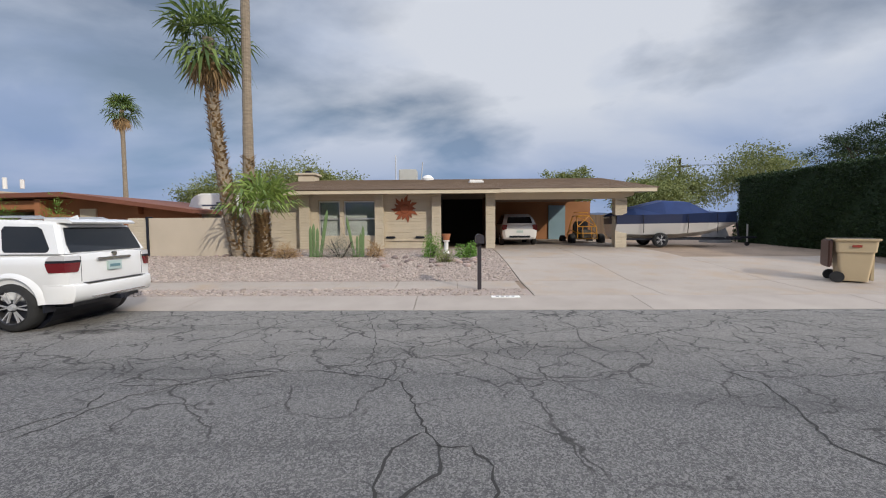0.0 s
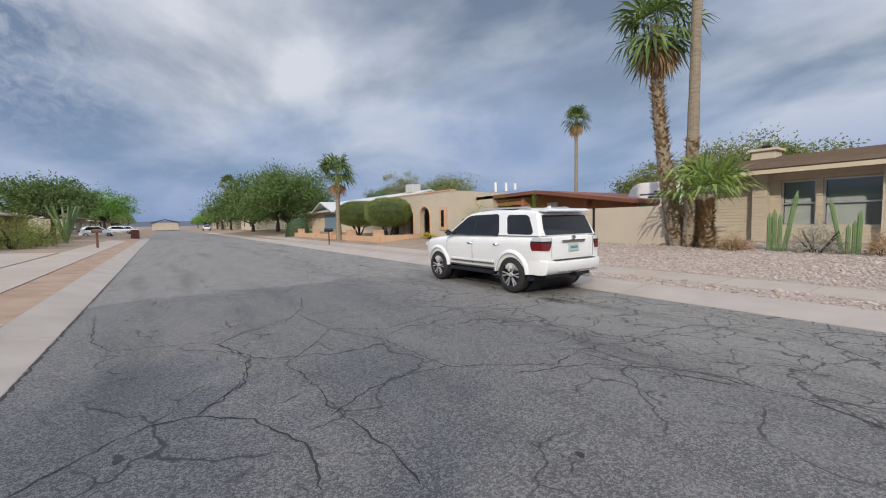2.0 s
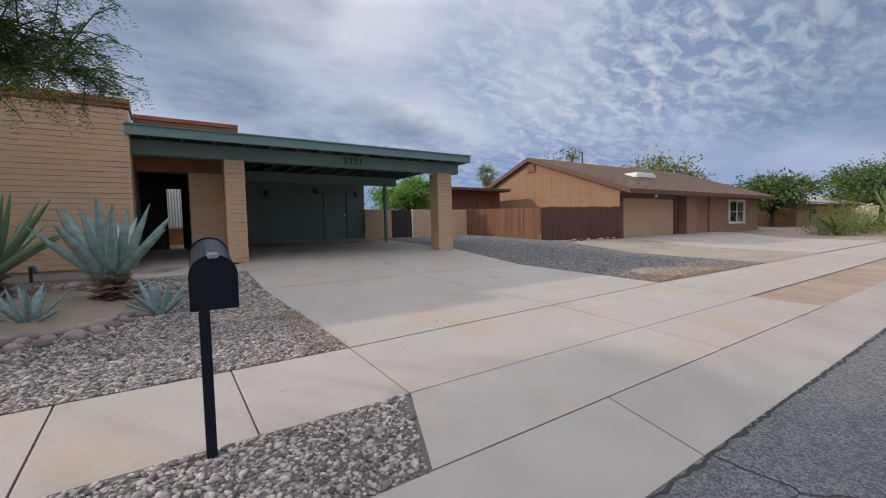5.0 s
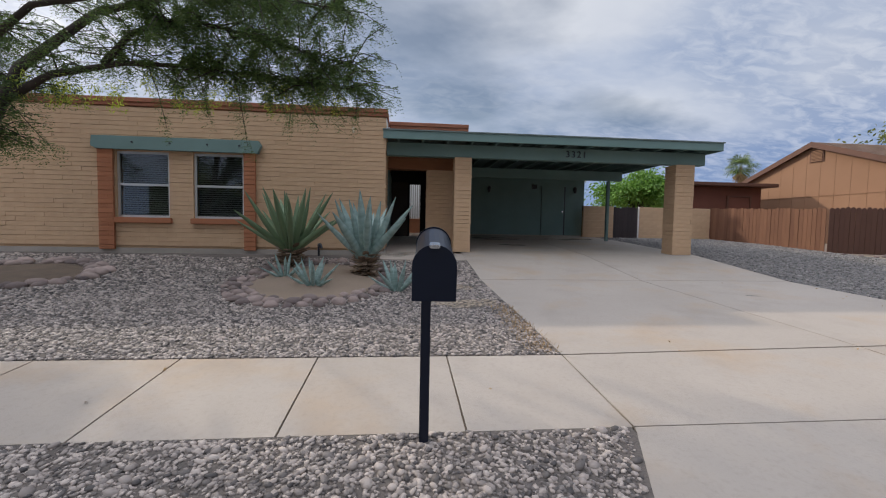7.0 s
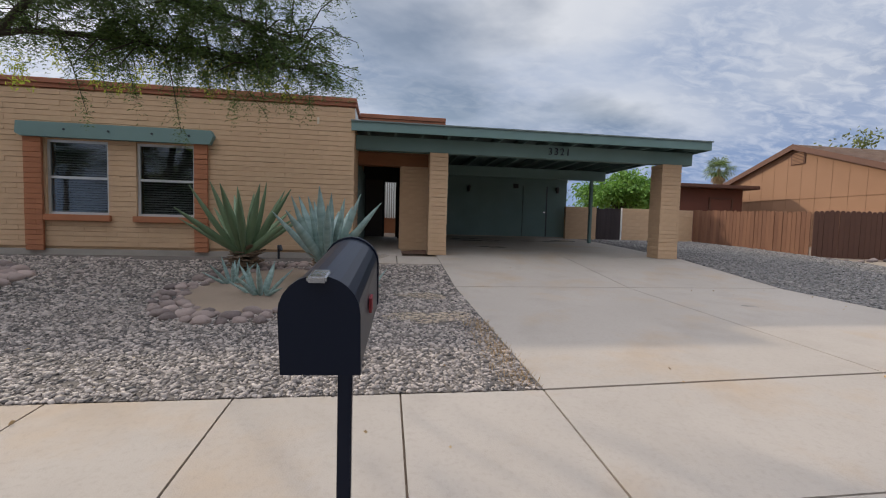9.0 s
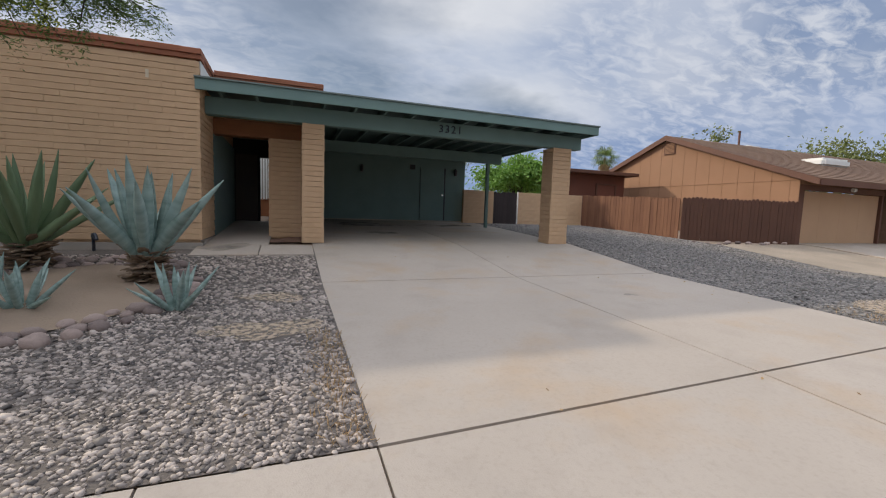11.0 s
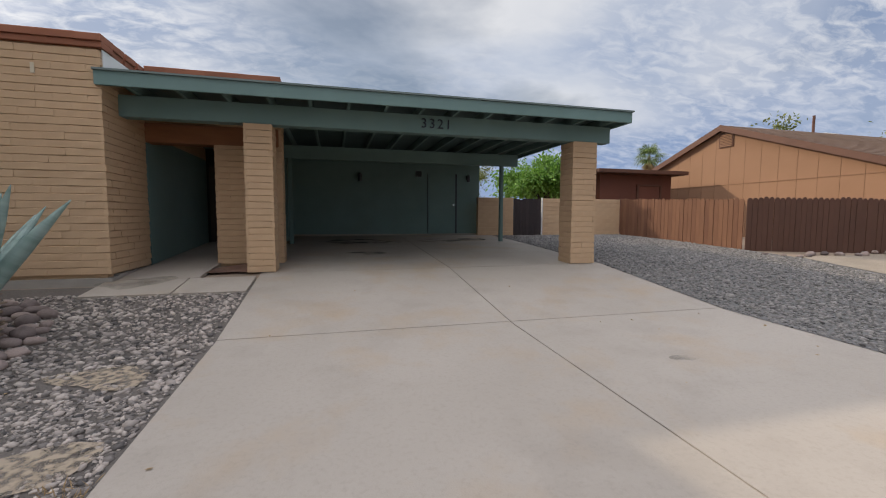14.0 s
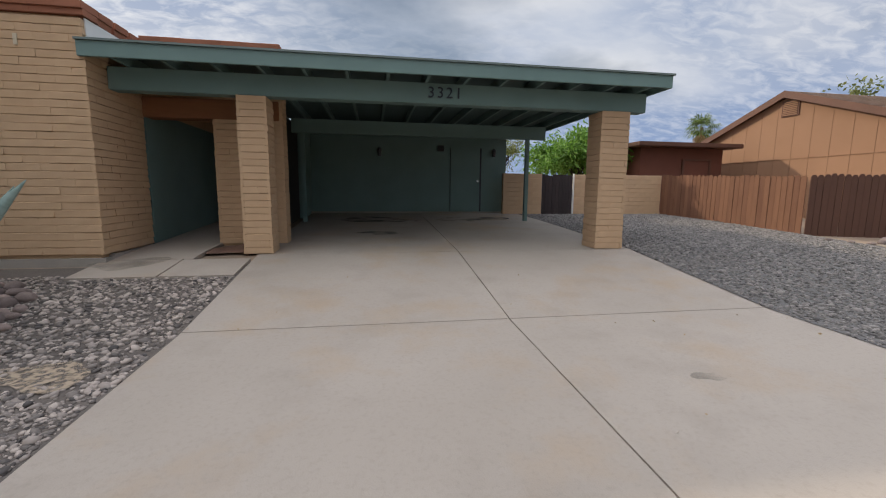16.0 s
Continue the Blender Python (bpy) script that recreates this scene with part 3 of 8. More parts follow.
def courses(parent, p0, p1, z0, z1, material, holes=(), course=0.103, length=0.40, depth=0.05, near=None, seed=1, stuff_name="masonry"):
    """Blocks along the wall line p0 to p1, facing its left-hand side. holes: (s0, s1, z0, z1) along the line. near: (s0, s1) whose blocks are pieces."""
    rnd = random.Random(seed)
    a, b = Vector((*p0, 0)), Vector((*p1, 0))
    way = (b - a).normalized()
    total = (b - a).length
    turn = Matrix.Rotation(math.atan2(way.y, way.x), 4, "Z")
    rest = []
    n = round((z1 - z0) / course)
    h = (z1 - z0) / n
    for i in range(n):
        z = z0 + (i + 0.5) * h
        free = [(0.0, total)]
        for s0, s1, hz0, hz1 in holes:
            if hz0 < z < hz1:
                free = [q for f0, f1 in free for q in ((f0, min(f1, s0)), (max(f0, s1), f1)) if q[1] - q[0] > 0.04]
        for f0, f1 in free:
            s = f0
            first = length * (0.5 if i % 2 else 1.0)
            while s < f1 - 0.03:
                e = min(f1, s + first)
                if f1 - e < 0.1:
                    e = f1
                first = length
                me = rnd.choice(blocks_of(e - s, h, depth, material))
                m = Matrix.Translation(a + way * (s + e) / 2 + Vector((0, 0, z))) @ turn @ Matrix.Translation((0, rnd.uniform(-0.004, 0.004), 0))
                if near is None or near[0] <= s <= near[1]:
                    ob = new("brick", me)
                    ob.parent = parent
                    if parent in WORLD_OF:
                        ob.matrix_parent_inverse = WORLD_OF[parent].inverted()
                    ob.matrix_basis = m
                else:
                    rest.append((me, m))
                s = e
    if rest:
        bm = bmesh.new()
        verts, faces = [], []
        for me, m in rest:
            k = len(verts)
            verts += [m @ v.co for v in me.vertices]
            faces += [[k + j for j in f.vertices] for f in me.polygons]
        bm.free()
        mesh = bpy.data.meshes.new(stuff_name)
        mesh.from_pydata(verts, [], faces)
        mesh.materials.append(material)
        ob = new(stuff_name, mesh)
        ob.parent = parent
        if parent in WORLD_OF:
            ob.matrix_parent_inverse = WORLD_OF[parent].inverted()
        ob["kind"] = "stuff"


def column(parent, name, x0, x1, y0, y1, z0, z1, material, core):
    """A block pier of courses on all four faces round a core."""
    c = part(name, boxes((x0 + 0.035, x1 - 0.035, y0 + 0.035, y1 - 0.035, z0, z1)), core, parent)
    d = 0.045
    courses(c, (x1 - d, y1 - d), (x0 + d, y1 - d), z0, z1, material, depth=-d, seed=3)
    courses(c, (x0 + d, y0 + d), (x1 - d, y0 + d), z0, z1, material, depth=-d, seed=4)
    courses(c, (x1 - d, y0), (x1 - d, y1), z0, z1, material, depth=-d, seed=5)
    courses(c, (x0 + d, y0), (x0 + d, y1), z0, z1, material, depth=d, seed=7)
    return c

# ---- the house with the carport, south side ----


def window_unit(parent, x0, x1, y, z0, z1, face, mid=True, blinds=True, slat=None):
    """A sash window set in a wall; face +1 looks to +y, -1 to -y."""
    d = 0.05 * face
    fr = part("window_frame", boxes((x0, x0 + 0.05, *sorted((y - d, y)), z0, z1), (x1 - 0.05, x1, *sorted((y - d, y)), z0, z1), (x0 + 0.05, x1 - 0.05, *sorted((y - d, y)), z0, z0 + 0.05), (x0 + 0.05, x1 - 0.05, *sorted((y - d, y)), z1 - 0.05, z1)), ALU, parent, "pale metal window frame")
    if mid:
        zm = (z0 + z1) / 2
        part("sash_bar", boxes((x0 + 0.05, x1 - 0.05, *sorted((y - d * 0.9, y - d * 0.1)), zm - 0.025, zm + 0.025)), ALU, fr)
    for a, b in (((z0 + 0.05), (z0 + z1) / 2 - 0.025), ((z0 + z1) / 2 + 0.025, z1 - 0.05)):
        pane = part("pane", boxes((x0 + 0.05, x1 - 0.05, *sorted((y - d * 0.7, y - d * 0.55)), a, b)), WINDOW_GLASS, fr, "window glass")
        pane.visible_shadow = False
    if blinds:
        rise, back = (0.034, 1.62) if slat else (0.016, 2.2)
        bm = bmesh.new()
        n = int((z1 - z0 - 0.1) / 0.05)
        for i in range(n):
            z = z0 + 0.07 + i * 0.05
            v = [bm.verts.new(q) for q in ((x0 + 0.06, y - d * 1.5, z - rise), (x1 - 0.06, y - d * 1.5, z - rise), (x1 - 0.06, y - d * back, z + rise), (x0 + 0.06, y - d * back, z + rise))]
            bm.faces.new(v)
        part("blind", bm, slat or BLIND, fr, "half-closed slat blind")
    # black sheet behind the panes in place of the room's shade
    part("room_dark", boxes((x0, x1, *sorted((y - d * 5, y - d * 4.5)), z0, z1)), INSIDE_SHADE, fr)
    return fr


def glass_mat():
    m = bpy.data.materials.new("window_glass")
    m.use_nodes = True
    nt = m.node_tree
    out = nt.nodes["Material Output"]
    gl, tr, mx, fr = nt.nodes.new("ShaderNodeBsdfGlossy"), nt.nodes.new("ShaderNodeBsdfTransparent"), nt.nodes.new("ShaderNodeMixShader"), nt.nodes.new("ShaderNodeFresnel")
    gl.inputs["Roughness"].default_value = 0.02
    tr.inputs[0].default_value = (0.75, 0.78, 0.78, 1)
    fr.inputs[0].default_value = 1.6
    nt.links.new(fr.outputs[0], mx.inputs[0])
    nt.links.new(tr.outputs[0], mx.inputs[1])
    nt.links.new(gl.outputs[0], mx.inputs[2])
    nt.links.new(mx.outputs[0], out.inputs[0])
    return m


WINDOW_GLASS = glass_mat()
PALE_BLIND = mat("pale_blind_slats", (0.80, 0.80, 0.77), (0.74, 0.74, 0.71), 0.6, scale=2, fine=40, bump=0)
BLIND = mat("blind_slats", (0.26, 0.26, 0.25), (0.22, 0.22, 0.21), 0.6, scale=2, fine=40, bump=0)

FY = -9.75
house = base_thing("brick_house", (5, -13, 0.8), "tan slump-block house with rust brick coping and teal trim", "house")
HX1 = 13.0
wall = part("front_wall", boxes((0.30, 3.50, FY - 0.35, FY - 0.045, 0.7, 4.0), (3.50, 4.62, FY - 0.35, FY - 0.045, 0.7, 1.53), (3.50, 4.62, FY - 0.35, FY - 0.045, 3.02, 4.0), (4.62, 5.14, FY - 0.35, FY - 0.045, 0.7, 4.0), (5.14, 6.28, FY - 0.35, FY - 0.045, 0.7, 1.53), (5.14, 6.28, FY - 0.35, FY - 0.045, 3.02, 4.0), (6.28, HX1, FY - 0.35, FY - 0.045, 0.7, 4.0)), MORTAR, house)
# the wall line runs from +x to -x, so that its blocks face +y behind a negative depth
courses(wall, (HX1, FY - 0.045), (0.24, FY - 0.045), 0.88, 4.0, BLOCK, holes=[(HX1 - 6.28, HX1 - 5.14, 1.53, 3.02), (HX1 - 4.62, HX1 - 3.50, 1.53, 3.02)], depth=-0.045, near=(HX1 - 2.9, HX1))
side = part("side_wall", boxes((0.29, 0.55, -16.7, FY - 0.35, 0.7, 4.0)), MORTAR, house)
courses(side, (0.285, -11.1), (0.285, FY - 0.0), 0.88, 4.0, BLOCK, depth=0.045, seed=4)
part("teal_side_panel", boxes((0.235, 0.29, -14.6, -11.15, 0.86, 3.12)), TEAL, house, "teal painted passage wall")
part("footing", boxes((0.225, HX1, FY - 0.2, FY + 0.012, 0.5, 0.83), (0.225, 0.5, -11.1, FY - 0.2, 0.5, 0.86)), STUCCO, house, "rough grey footing")


def coping(parent, p0, p1, z, w=0.22):
    a, b = Vector((*p0, z)), Vector((*p1, z))
    way, L = (b - a).normalized(), (b - a).length
    ang = math.atan2(way.y, way.x)
    me = blocks_of(0.31, 0.10, w, COPING)
    me2 = blocks_of(0.31, 0.085, w - 0.05, COPING)
    n = int(L / 0.3)
    for i in range(n):
        for row, (meshes, zz) in enumerate(((me2, z - 0.14), (me, z - 0.05))):
            if row == 0 and i % 1:
                continue
            ob = new("brick", meshes[i % 3])
            ob.parent = parent
            ob.matrix_basis = Matrix.Translation(a + way * (i + 0.5) * L / n + Vector((0, 0, zz - z))) @ Matrix.Rotation(ang, 4, "Z") @ Matrix.Translation((0, -(w if row else w - 0.05) / 2, 0))


cop = part("parapet", boxes((0.30, HX1, FY - 0.33, FY - 0.05, 4.0, 4.15), (0.3, 0.55, -11.1, FY - 0.33, 4.0, 4.15)), MORTAR, house)
coping(cop, (HX1, FY - 0.14), (0.20, FY - 0.14), 4.21, 0.36)
coping(cop, (0.36, FY - 0.3), (0.36, -11.2), 4.21, 0.32)
# lintel, pilasters, sills, windows
part("lintel_beam", prism(((6.72, 3.10), (6.70, 3.33), (3.14, 3.33), (3.08, 3.22), (3.16, 3.045), (6.62, 3.045)), "y", FY + 0.004, FY + 0.13), TEAL, house, "teal timber lintel over the windows")
bolts = bmesh.new()
for bx in (3.55, 4.25, 5.05, 5.85):
    add_tube(bolts, [(bx, FY + 0.12, 3.2), (bx, FY + 0.145, 3.2)], [0.022, 0.022], 8)
part("bolt", bolts, BLACK, house)
for x0, x1 in ((6.30, 6.62), (3.22, 3.48)):
    pil = part("pilaster", boxes((x0 + 0.02, x1 - 0.02, FY, FY + 0.04, 0.8, 3.045)), RUST_BRICK, house, "rust-red brick pilaster")
    courses(pil, (x1, FY + 0.035), (x0, FY + 0.035), 0.80, 3.045, RUST_BRICK, depth=-0.045, seed=9)
for x0, x1 in ((5.08, 6.30), (3.48, 4.66)):
    part("window_sill", boxes((x0, x1, FY + 0.002, FY + 0.09, 1.40, 1.525), bevel=0.012), RUST_BRICK, house, "rust-red brick sill")
window_unit(house, 5.14, 6.28, FY - 0.05, 1.53, 3.02, 1)
window_unit(house, 3.50, 4.62, FY - 0.05, 1.53, 3.02, 1)
# entry wall behind the carport's first pier
entry = part("entry_wall", boxes((-1.87, -0.86, -11.45, -11.14, 0.75, 4.05), (-0.86, 0.29, -11.45, -11.19, 3.3, 4.05)), MORTAR, house)
courses(entry, (-0.86, -11.145), (-1.91, -11.145), 0.85, 4.05, BLOCK, depth=-0.045, seed=12)
courses(entry, (0.29, -11.145), (-0.86, -11.145), 3.44, 4.05, BLOCK, depth=-0.045, seed=13)
courses(entry, (-1.905, -11.45), (-1.905, -11.1), 0.85, 4.05, BLOCK, depth=0.045, seed=14)
courses(entry, (-0.865, -11.45), (-0.865, -11.1), 0.85, 2.98, BLOCK, depth=-0.045, seed=15)
part("timber_lintel", boxes((-1.9, 0.284, -11.42, -11.085, 2.985, 3.31), bevel=0.01), TIMBER, house, "orange-brown timber beam over the entry")
coping(entry, (0.2, -11.27), (-1.95, -11.27), 4.25, 0.38)
# end walls coloured near-black for the shade deep in the passage
part("passage_back", boxes((-0.42, 0.3, -15.0, -14.8, 0.8, 3.45), (-1.36, -0.80, -15.0, -14.8, 0.8, 3.45), (-0.80, -0.42, -15.0, -14.8, 2.95, 3.45), (-1.5, -1.35, -16.7, -13.4, 0.8, 3.5)), INSIDE_SHADE, house)
picket = base_thing("picket_screen", (-0.8, -17.6, 1.2), "white picket screen in the yard behind the passage", "fence")
for i in range(16):
    part("picket", boxes((-1.3 + i * 0.09, -1.25 + i * 0.09, -17.62, -17.58, 1.75, 3.2)), WHITE, picket)
part("low_wall", boxes((-1.5, 0.3, -17.8, -17.64, 0.9, 1.8)), RUST_BRICK, picket)
part("entry_door", boxes((-0.35, 0.22, -14.79, -14.74, 0.9, 3.0), bevel=0.01), mat("dark_door", (0.05, 0.028, 0.02), (0.035, 0.02, 0.015), 0.5), house, "dark wooden front door")
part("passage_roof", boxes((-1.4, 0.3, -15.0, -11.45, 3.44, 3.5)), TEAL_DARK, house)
part("parapet_side", boxes((0.222, 0.236, -11.1, FY - 0.06, 3.76, 4.02)), WHITE, house, "white painted upstand above the carport roof")
part("wall_chip", boxes((0.98, 1.03, FY + 0.001, FY + 0.012, 3.62, 3.76), bevel=0.004), CREAM, house, "pale chip in the block wall")
part("house_roof", boxes((0.55, HX1, -22, FY - 0.33, 3.9, 3.95), (HX1 - 0.3, HX1, -22, FY - 0.35, 0.7, 4.0), (-1.3, HX1, -22.2, -22, 0.7, 4.0)), STUCCO, house)

carport = base_thing("carport", (-4.5, -10.2, 0.8), "teal timber carport on tan block piers", "carport")
column(carport, "pier", -1.91, -1.48, -10.6, -10.16, 0.80, 3.21, BLOCK, MORTAR)
column(carport, "pier", -7.95, -7.42, -10.62, -10.16, 0.80, 3.21, BLOCK, MORTAR)
part("front_beam", boxes((-8.27, 0.235, -10.44, -10.2, 3.213, 3.53), bevel=0.008), TEAL, carport)
part("fascia", boxes((-8.38, 0.30, -9.75, -9.70, 3.52, 3.715), (-8.38, -8.34, -16.9, -9.75, 3.52, 3.715), bevel=0.004), TEAL, carport)
part("fascia_cap", boxes((-8.41, 0.31, -9.80, -9.675, 3.717, 3.745), (-8.41, -8.3, -16.9, -9.80, 3.717, 3.745)), mat("metal_edge", (0.16, 0.20, 0.19), (0.13, 0.165, 0.155), 0.5, scale=2), carport, "metal roof edge")
for i in range(14):
    x = -8.05 + i * 0.615
    part("rafter", boxes((x - 0.022, x + 0.022, -16.7, -9.76, 3.532, 3.69)), TEAL, carport)
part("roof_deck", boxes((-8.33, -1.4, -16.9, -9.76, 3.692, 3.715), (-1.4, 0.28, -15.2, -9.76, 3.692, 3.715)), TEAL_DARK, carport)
part("rear_beam", boxes((-8.08, -1.55, -14.27, -14.13, 3.2, 3.53), bevel=0.006), TEAL, carport)
for x in (-7.60, -1.80):
    part("post", boxes((x - 0.05, x + 0.05, -14.25, -14.15, 1.0, 3.2), bevel=0.005), TEAL, carport)
part("back_wall", boxes((-7.82, -1.5, -17.0, -16.7, 1.0, 3.69), (-7.82, -7.7, -20, -17.0, 1.0, 3.69), (-1.62, -1.5, -16.7, -15.2, 1.0, 3.53)), TEAL, carport)
part("back_step", boxes((-7.95, -1.5, -16.698, -16.5, 1.0, 1.16), bevel=0.015), CONCRETE, carport, "low concrete step")
grooves = bmesh.new()
for i in range(20):
    add_box(grooves, -7.8 + i * 0.305, -7.788 + i * 0.305, -16.699, -16.694, 1.17, 3.2)
sd = part("storage_door", boxes((-6.93, -5.97, -16.70, -16.66, 1.17, 3.18), bevel=0.006), TEAL, carport, "flush teal storage door")
# black gap strips; the wide one is the door edge's shadow, painted
part("door_gap", boxes((-6.985, -6.935, -16.70, -16.665, 1.17, 3.2), (-5.965, -5.95, -16.70, -16.69, 1.17, 3.2)), BLACK, sd)
part("door_knob", tube([(-6.85, -16.66, 2.15), (-6.85, -16.6, 2.15)], [0.03, 0.035]), CHROME, sd)


def wall_lamp(x, z):
    ob = base_thing("wall_lamp", (x, -16.7, z), "small dark lantern on the teal wall", "wall lamp", "carport lamps")
    part("bracket", boxes((x - 0.04, x + 0.04, -16.7, -16.66, z - 0.06, z + 0.06)), BLACK, ob)
    bm = tube([(x, -16.58, z + 0.1), (x, -16.58, z + 0.04), (x, -16.58, z - 0.16)], [0.03, 0.075, 0.05], 8)
    part("lantern", bm, BLACK, ob)
    return ob


wall_lamp(-3.7, 3.04)
wall_lamp(-7.37, 3.09)
vent = base_thing("wall_vent", (-5.64, -16.7, 3.1), "small dark vent box on the teal wall", "vent")
part("vent_box", boxes((-5.74, -5.54, -16.7, -16.62, 3.08, 3.26), bevel=0.01), BLACK, vent)
num = bpy.data.curves.new("house_number", "FONT")
num.body, num.size, num.extrude, num.align_x, num.align_y, num.space_character = "3321", 0.24, 0.012, "CENTER", "CENTER", 1.25
num.materials.append(BLACK)
num_ob = new("house_number", num)
num_ob.parent = carport
num_ob.matrix_parent_inverse = WORLD_OF[carport].inverted()
num_ob.matrix_basis = pose(-4.66, -10.187, 3.375, 90, 0, 180)
num_ob["label"] = "black house number 3321"

# entry walk
walk_slabs = group_of("entry_walk", "weathered concrete entry path", "path")
slab("slab", (-0.86, 0.22, -14.7, -9.86), 0.03, CONCRETE, walk_slabs)
slab("slab", (-0.72, 0.32, -9.84, -9.05), 0.03, CONCRETE, walk_slabs)
slab("slab", (-1.66, -0.74, -9.84, -9.05), 0.03, CONCRETE, walk_slabs)

# ---- block wall, gate and fences west of the carport ----
BW = -16.2
bwall = base_thing("block_wall", (-10, BW, 1.0), "tan block garden wall", "wall")
core = part("wall_core", boxes((-8.90, -7.6, BW - 0.15, BW - 0.045, 0.9, 2.40), (-13.2, -10.04, BW - 0.15, BW - 0.045, 0.9, 2.40)), MORTAR, bwall)
courses(core, (-7.6, BW - 0.045), (-8.90, BW - 0.045), 0.95, 2.40, BLOCK, depth=-0.045, seed=21, course=0.145)
courses(core, (-10.04, BW - 0.045), (-13.2, BW - 0.045), 0.95, 2.40, BLOCK, depth=-0.045, seed=22, course=0.145)
gate = base_thing("wooden_gate", (-9.2, BW, 1.0), "dark weathered plank gate in the block wall", "gate")
rg = random.Random(5)
for i in range(9):
    x = -9.98 + i * 0.118
    part("board", boxes((x, x + 0.108, BW - 0.06, BW - 0.035, 1.04, 2.36 + rg.uniform(-0.02, 0.03))), mat("gate_boards", (0.05, 0.035, 0.035), (0.03, 0.022, 0.022), 0.8, scale=2, rand=0.5), gate)
part("gate_post", boxes((-10.04, -10.0, BW - 0.08, BW - 0.02, 1.0, 2.42)), WHITE, gate, "pale metal gate post")


def board_fence(name, p0, p1, z0a, z0b, z1a, z1b, material, label, dog=True, width=0.14):
    a, b = Vector((*p0, 0)), Vector((*p1, 0))
    way, L = (b - a).normalized(), (b - a).length
    side_way = Vector((-way.y, way.x, 0))
    n = int(L / width)
    ob = base_thing(name, (p0[0], p0[1], z0a), label, "fence")
    rnd = random.Random(7)
    for i in range(n):
        t = (i + 0.5) / n
        c = a + way * L * t
        zb, zt = z0a + (z0b - z0a) * t - 0.02, z1a + (z1b - z1a) * t + rnd.uniform(-0.02, 0.02)
        w = width * 0.47
        bm = bmesh.new()
        pts = [(-w, zb), (w, zb), (w, zt - 0.05), (w * 0.5, zt), (-w * 0.5, zt), (-w, zt - 0.05)] if dog else [(-w, zb), (w, zb), (w, zt), (-w, zt)]
        add_prism(bm, pts, "y", -0.01, 0.012)
        bm.transform(Matrix.Translation(c + side_way * rnd.uniform(-0.008, 0.008)) @ Matrix.Rotation(math.atan2(way.y, way.x), 4, "Z"))
        part("board", bm, material, ob)
    return ob


board_fence("board_fence", (-13.58, -11.64), (-13.2, -16.15), 0.78, 1.0, 2.25, 2.42, FENCE_WOOD, "weathered red-brown dog-eared board fence")
board_fence("brown_fence", (-17.62, -10.43), (-13.6, -11.58), 0.76, 0.78, 2.27, 2.28, BROWN_DARK, "dark brown painted board fence beside the garage")

# shed behind the fence
shed = base_thing("garden_shed", (-16, -19, 1.1), "dark red-brown flat-roofed shed", "shed")
SHED = mat("shed_paint", (0.17, 0.062, 0.04), (0.13, 0.048, 0.032), 0.8, scale=1.2, fine=40, bump=0.2)
part("wall", boxes((-16.5, -13.1, -21.5, -17.3, 1.0, 3.46)), SHED, shed)
part("roof", boxes((-16.9, -12.7, -21.9, -16.8, 3.47, 3.62), bevel=0.02), TRIM_BROWN, shed)
part("shed_door", boxes((-15.9, -14.9, -17.3, -17.26, 1.1, 3.0)), SHED, shed)
part("door_frame", boxes((-16.0, -15.92, -17.3, -17.24, 1.1, 3.08), (-14.88, -14.8, -17.3, -17.24, 1.1, 3.08), (-15.92, -14.88, -17.3, -17.24, 3.02, 3.08)), TRIM_BROWN, shed)

# ---- neighbour with the gable, west ----
nb = base_thing("gabled_house", (-26, -16.4, 0.8), "brown ranch house with a low shingled gable roof", "house")
GX, GY0, GY1, RY, RZ, EZ = -17.6, -10.45, -21.6, -15.95, 5.12, 3.08
part("gable_wall", prism(((GY0, 0.6), (GY0, EZ + 0.05), (RY, RZ), (GY1, EZ + 0.05), (GY1, 0.6)), "x", GX - 0.25, GX), BROWN_SIDING, nb, "brown panelled gable end")
gr = bmesh.new()
for i in range(19):
    y = GY0 - 0.3 - i * 0.61
    top = EZ + (RZ - EZ) * (1 - abs(y - RY) / 5.6)
    add_box(gr, GX, GX + 0.006, y - 0.003, y + 0.003, 0.9, max(1.2, top - 0.12))
add_box(gr, GX, GX + 0.012, GY1, GY0, 3.0, 3.02)
part("siding_groove", gr, mat("groove_paint", (0.25, 0.135, 0.078), (0.22, 0.118, 0.066), 0.9), nb)
lou = part("gable_vent", boxes((GX, GX + 0.03, -16.1, -15.5, 4.46, 4.98)), TRIM_BROWN, nb, "louvred gable vent")
for i in range(8):
    part("slat", boxes((GX + 0.03, GX + 0.05, -16.05, -15.55, 4.49 + i * 0.06, 4.525 + i * 0.06)), BROWN_SIDING, lou)
part("front_wall", boxes((-33.9, -24.5, -10.9, -10.65, 0.5, EZ), (-33.9, -33.7, -22, -10.9, 0.5, EZ), (-22.75, -17.85, -10.75, -10.5, 2.72, EZ), (-17.88, -17.852, -10.75, -10.5, 0.5, 2.72), (-33.9, -17.85, -22.4, -22.2, 0.5, EZ)), BROWN_SIDING, nb)
gd = part("garage_door", boxes((-22.7, -17.9, -10.66, -10.60, 0.7, 2.66)), GARAGE_TAN, nb, "closed tan sectional garage door")
for r in range(4):
    for c in range(4):
        part("panel", boxes((-22.68 + c * 1.195, -22.68 + c * 1.195 + 1.193, -10.60, -10.592, 0.76 + r * 0.473, 0.76 + r * 0.473 + 0.470), bevel=0.003), GARAGE_TAN, gd)
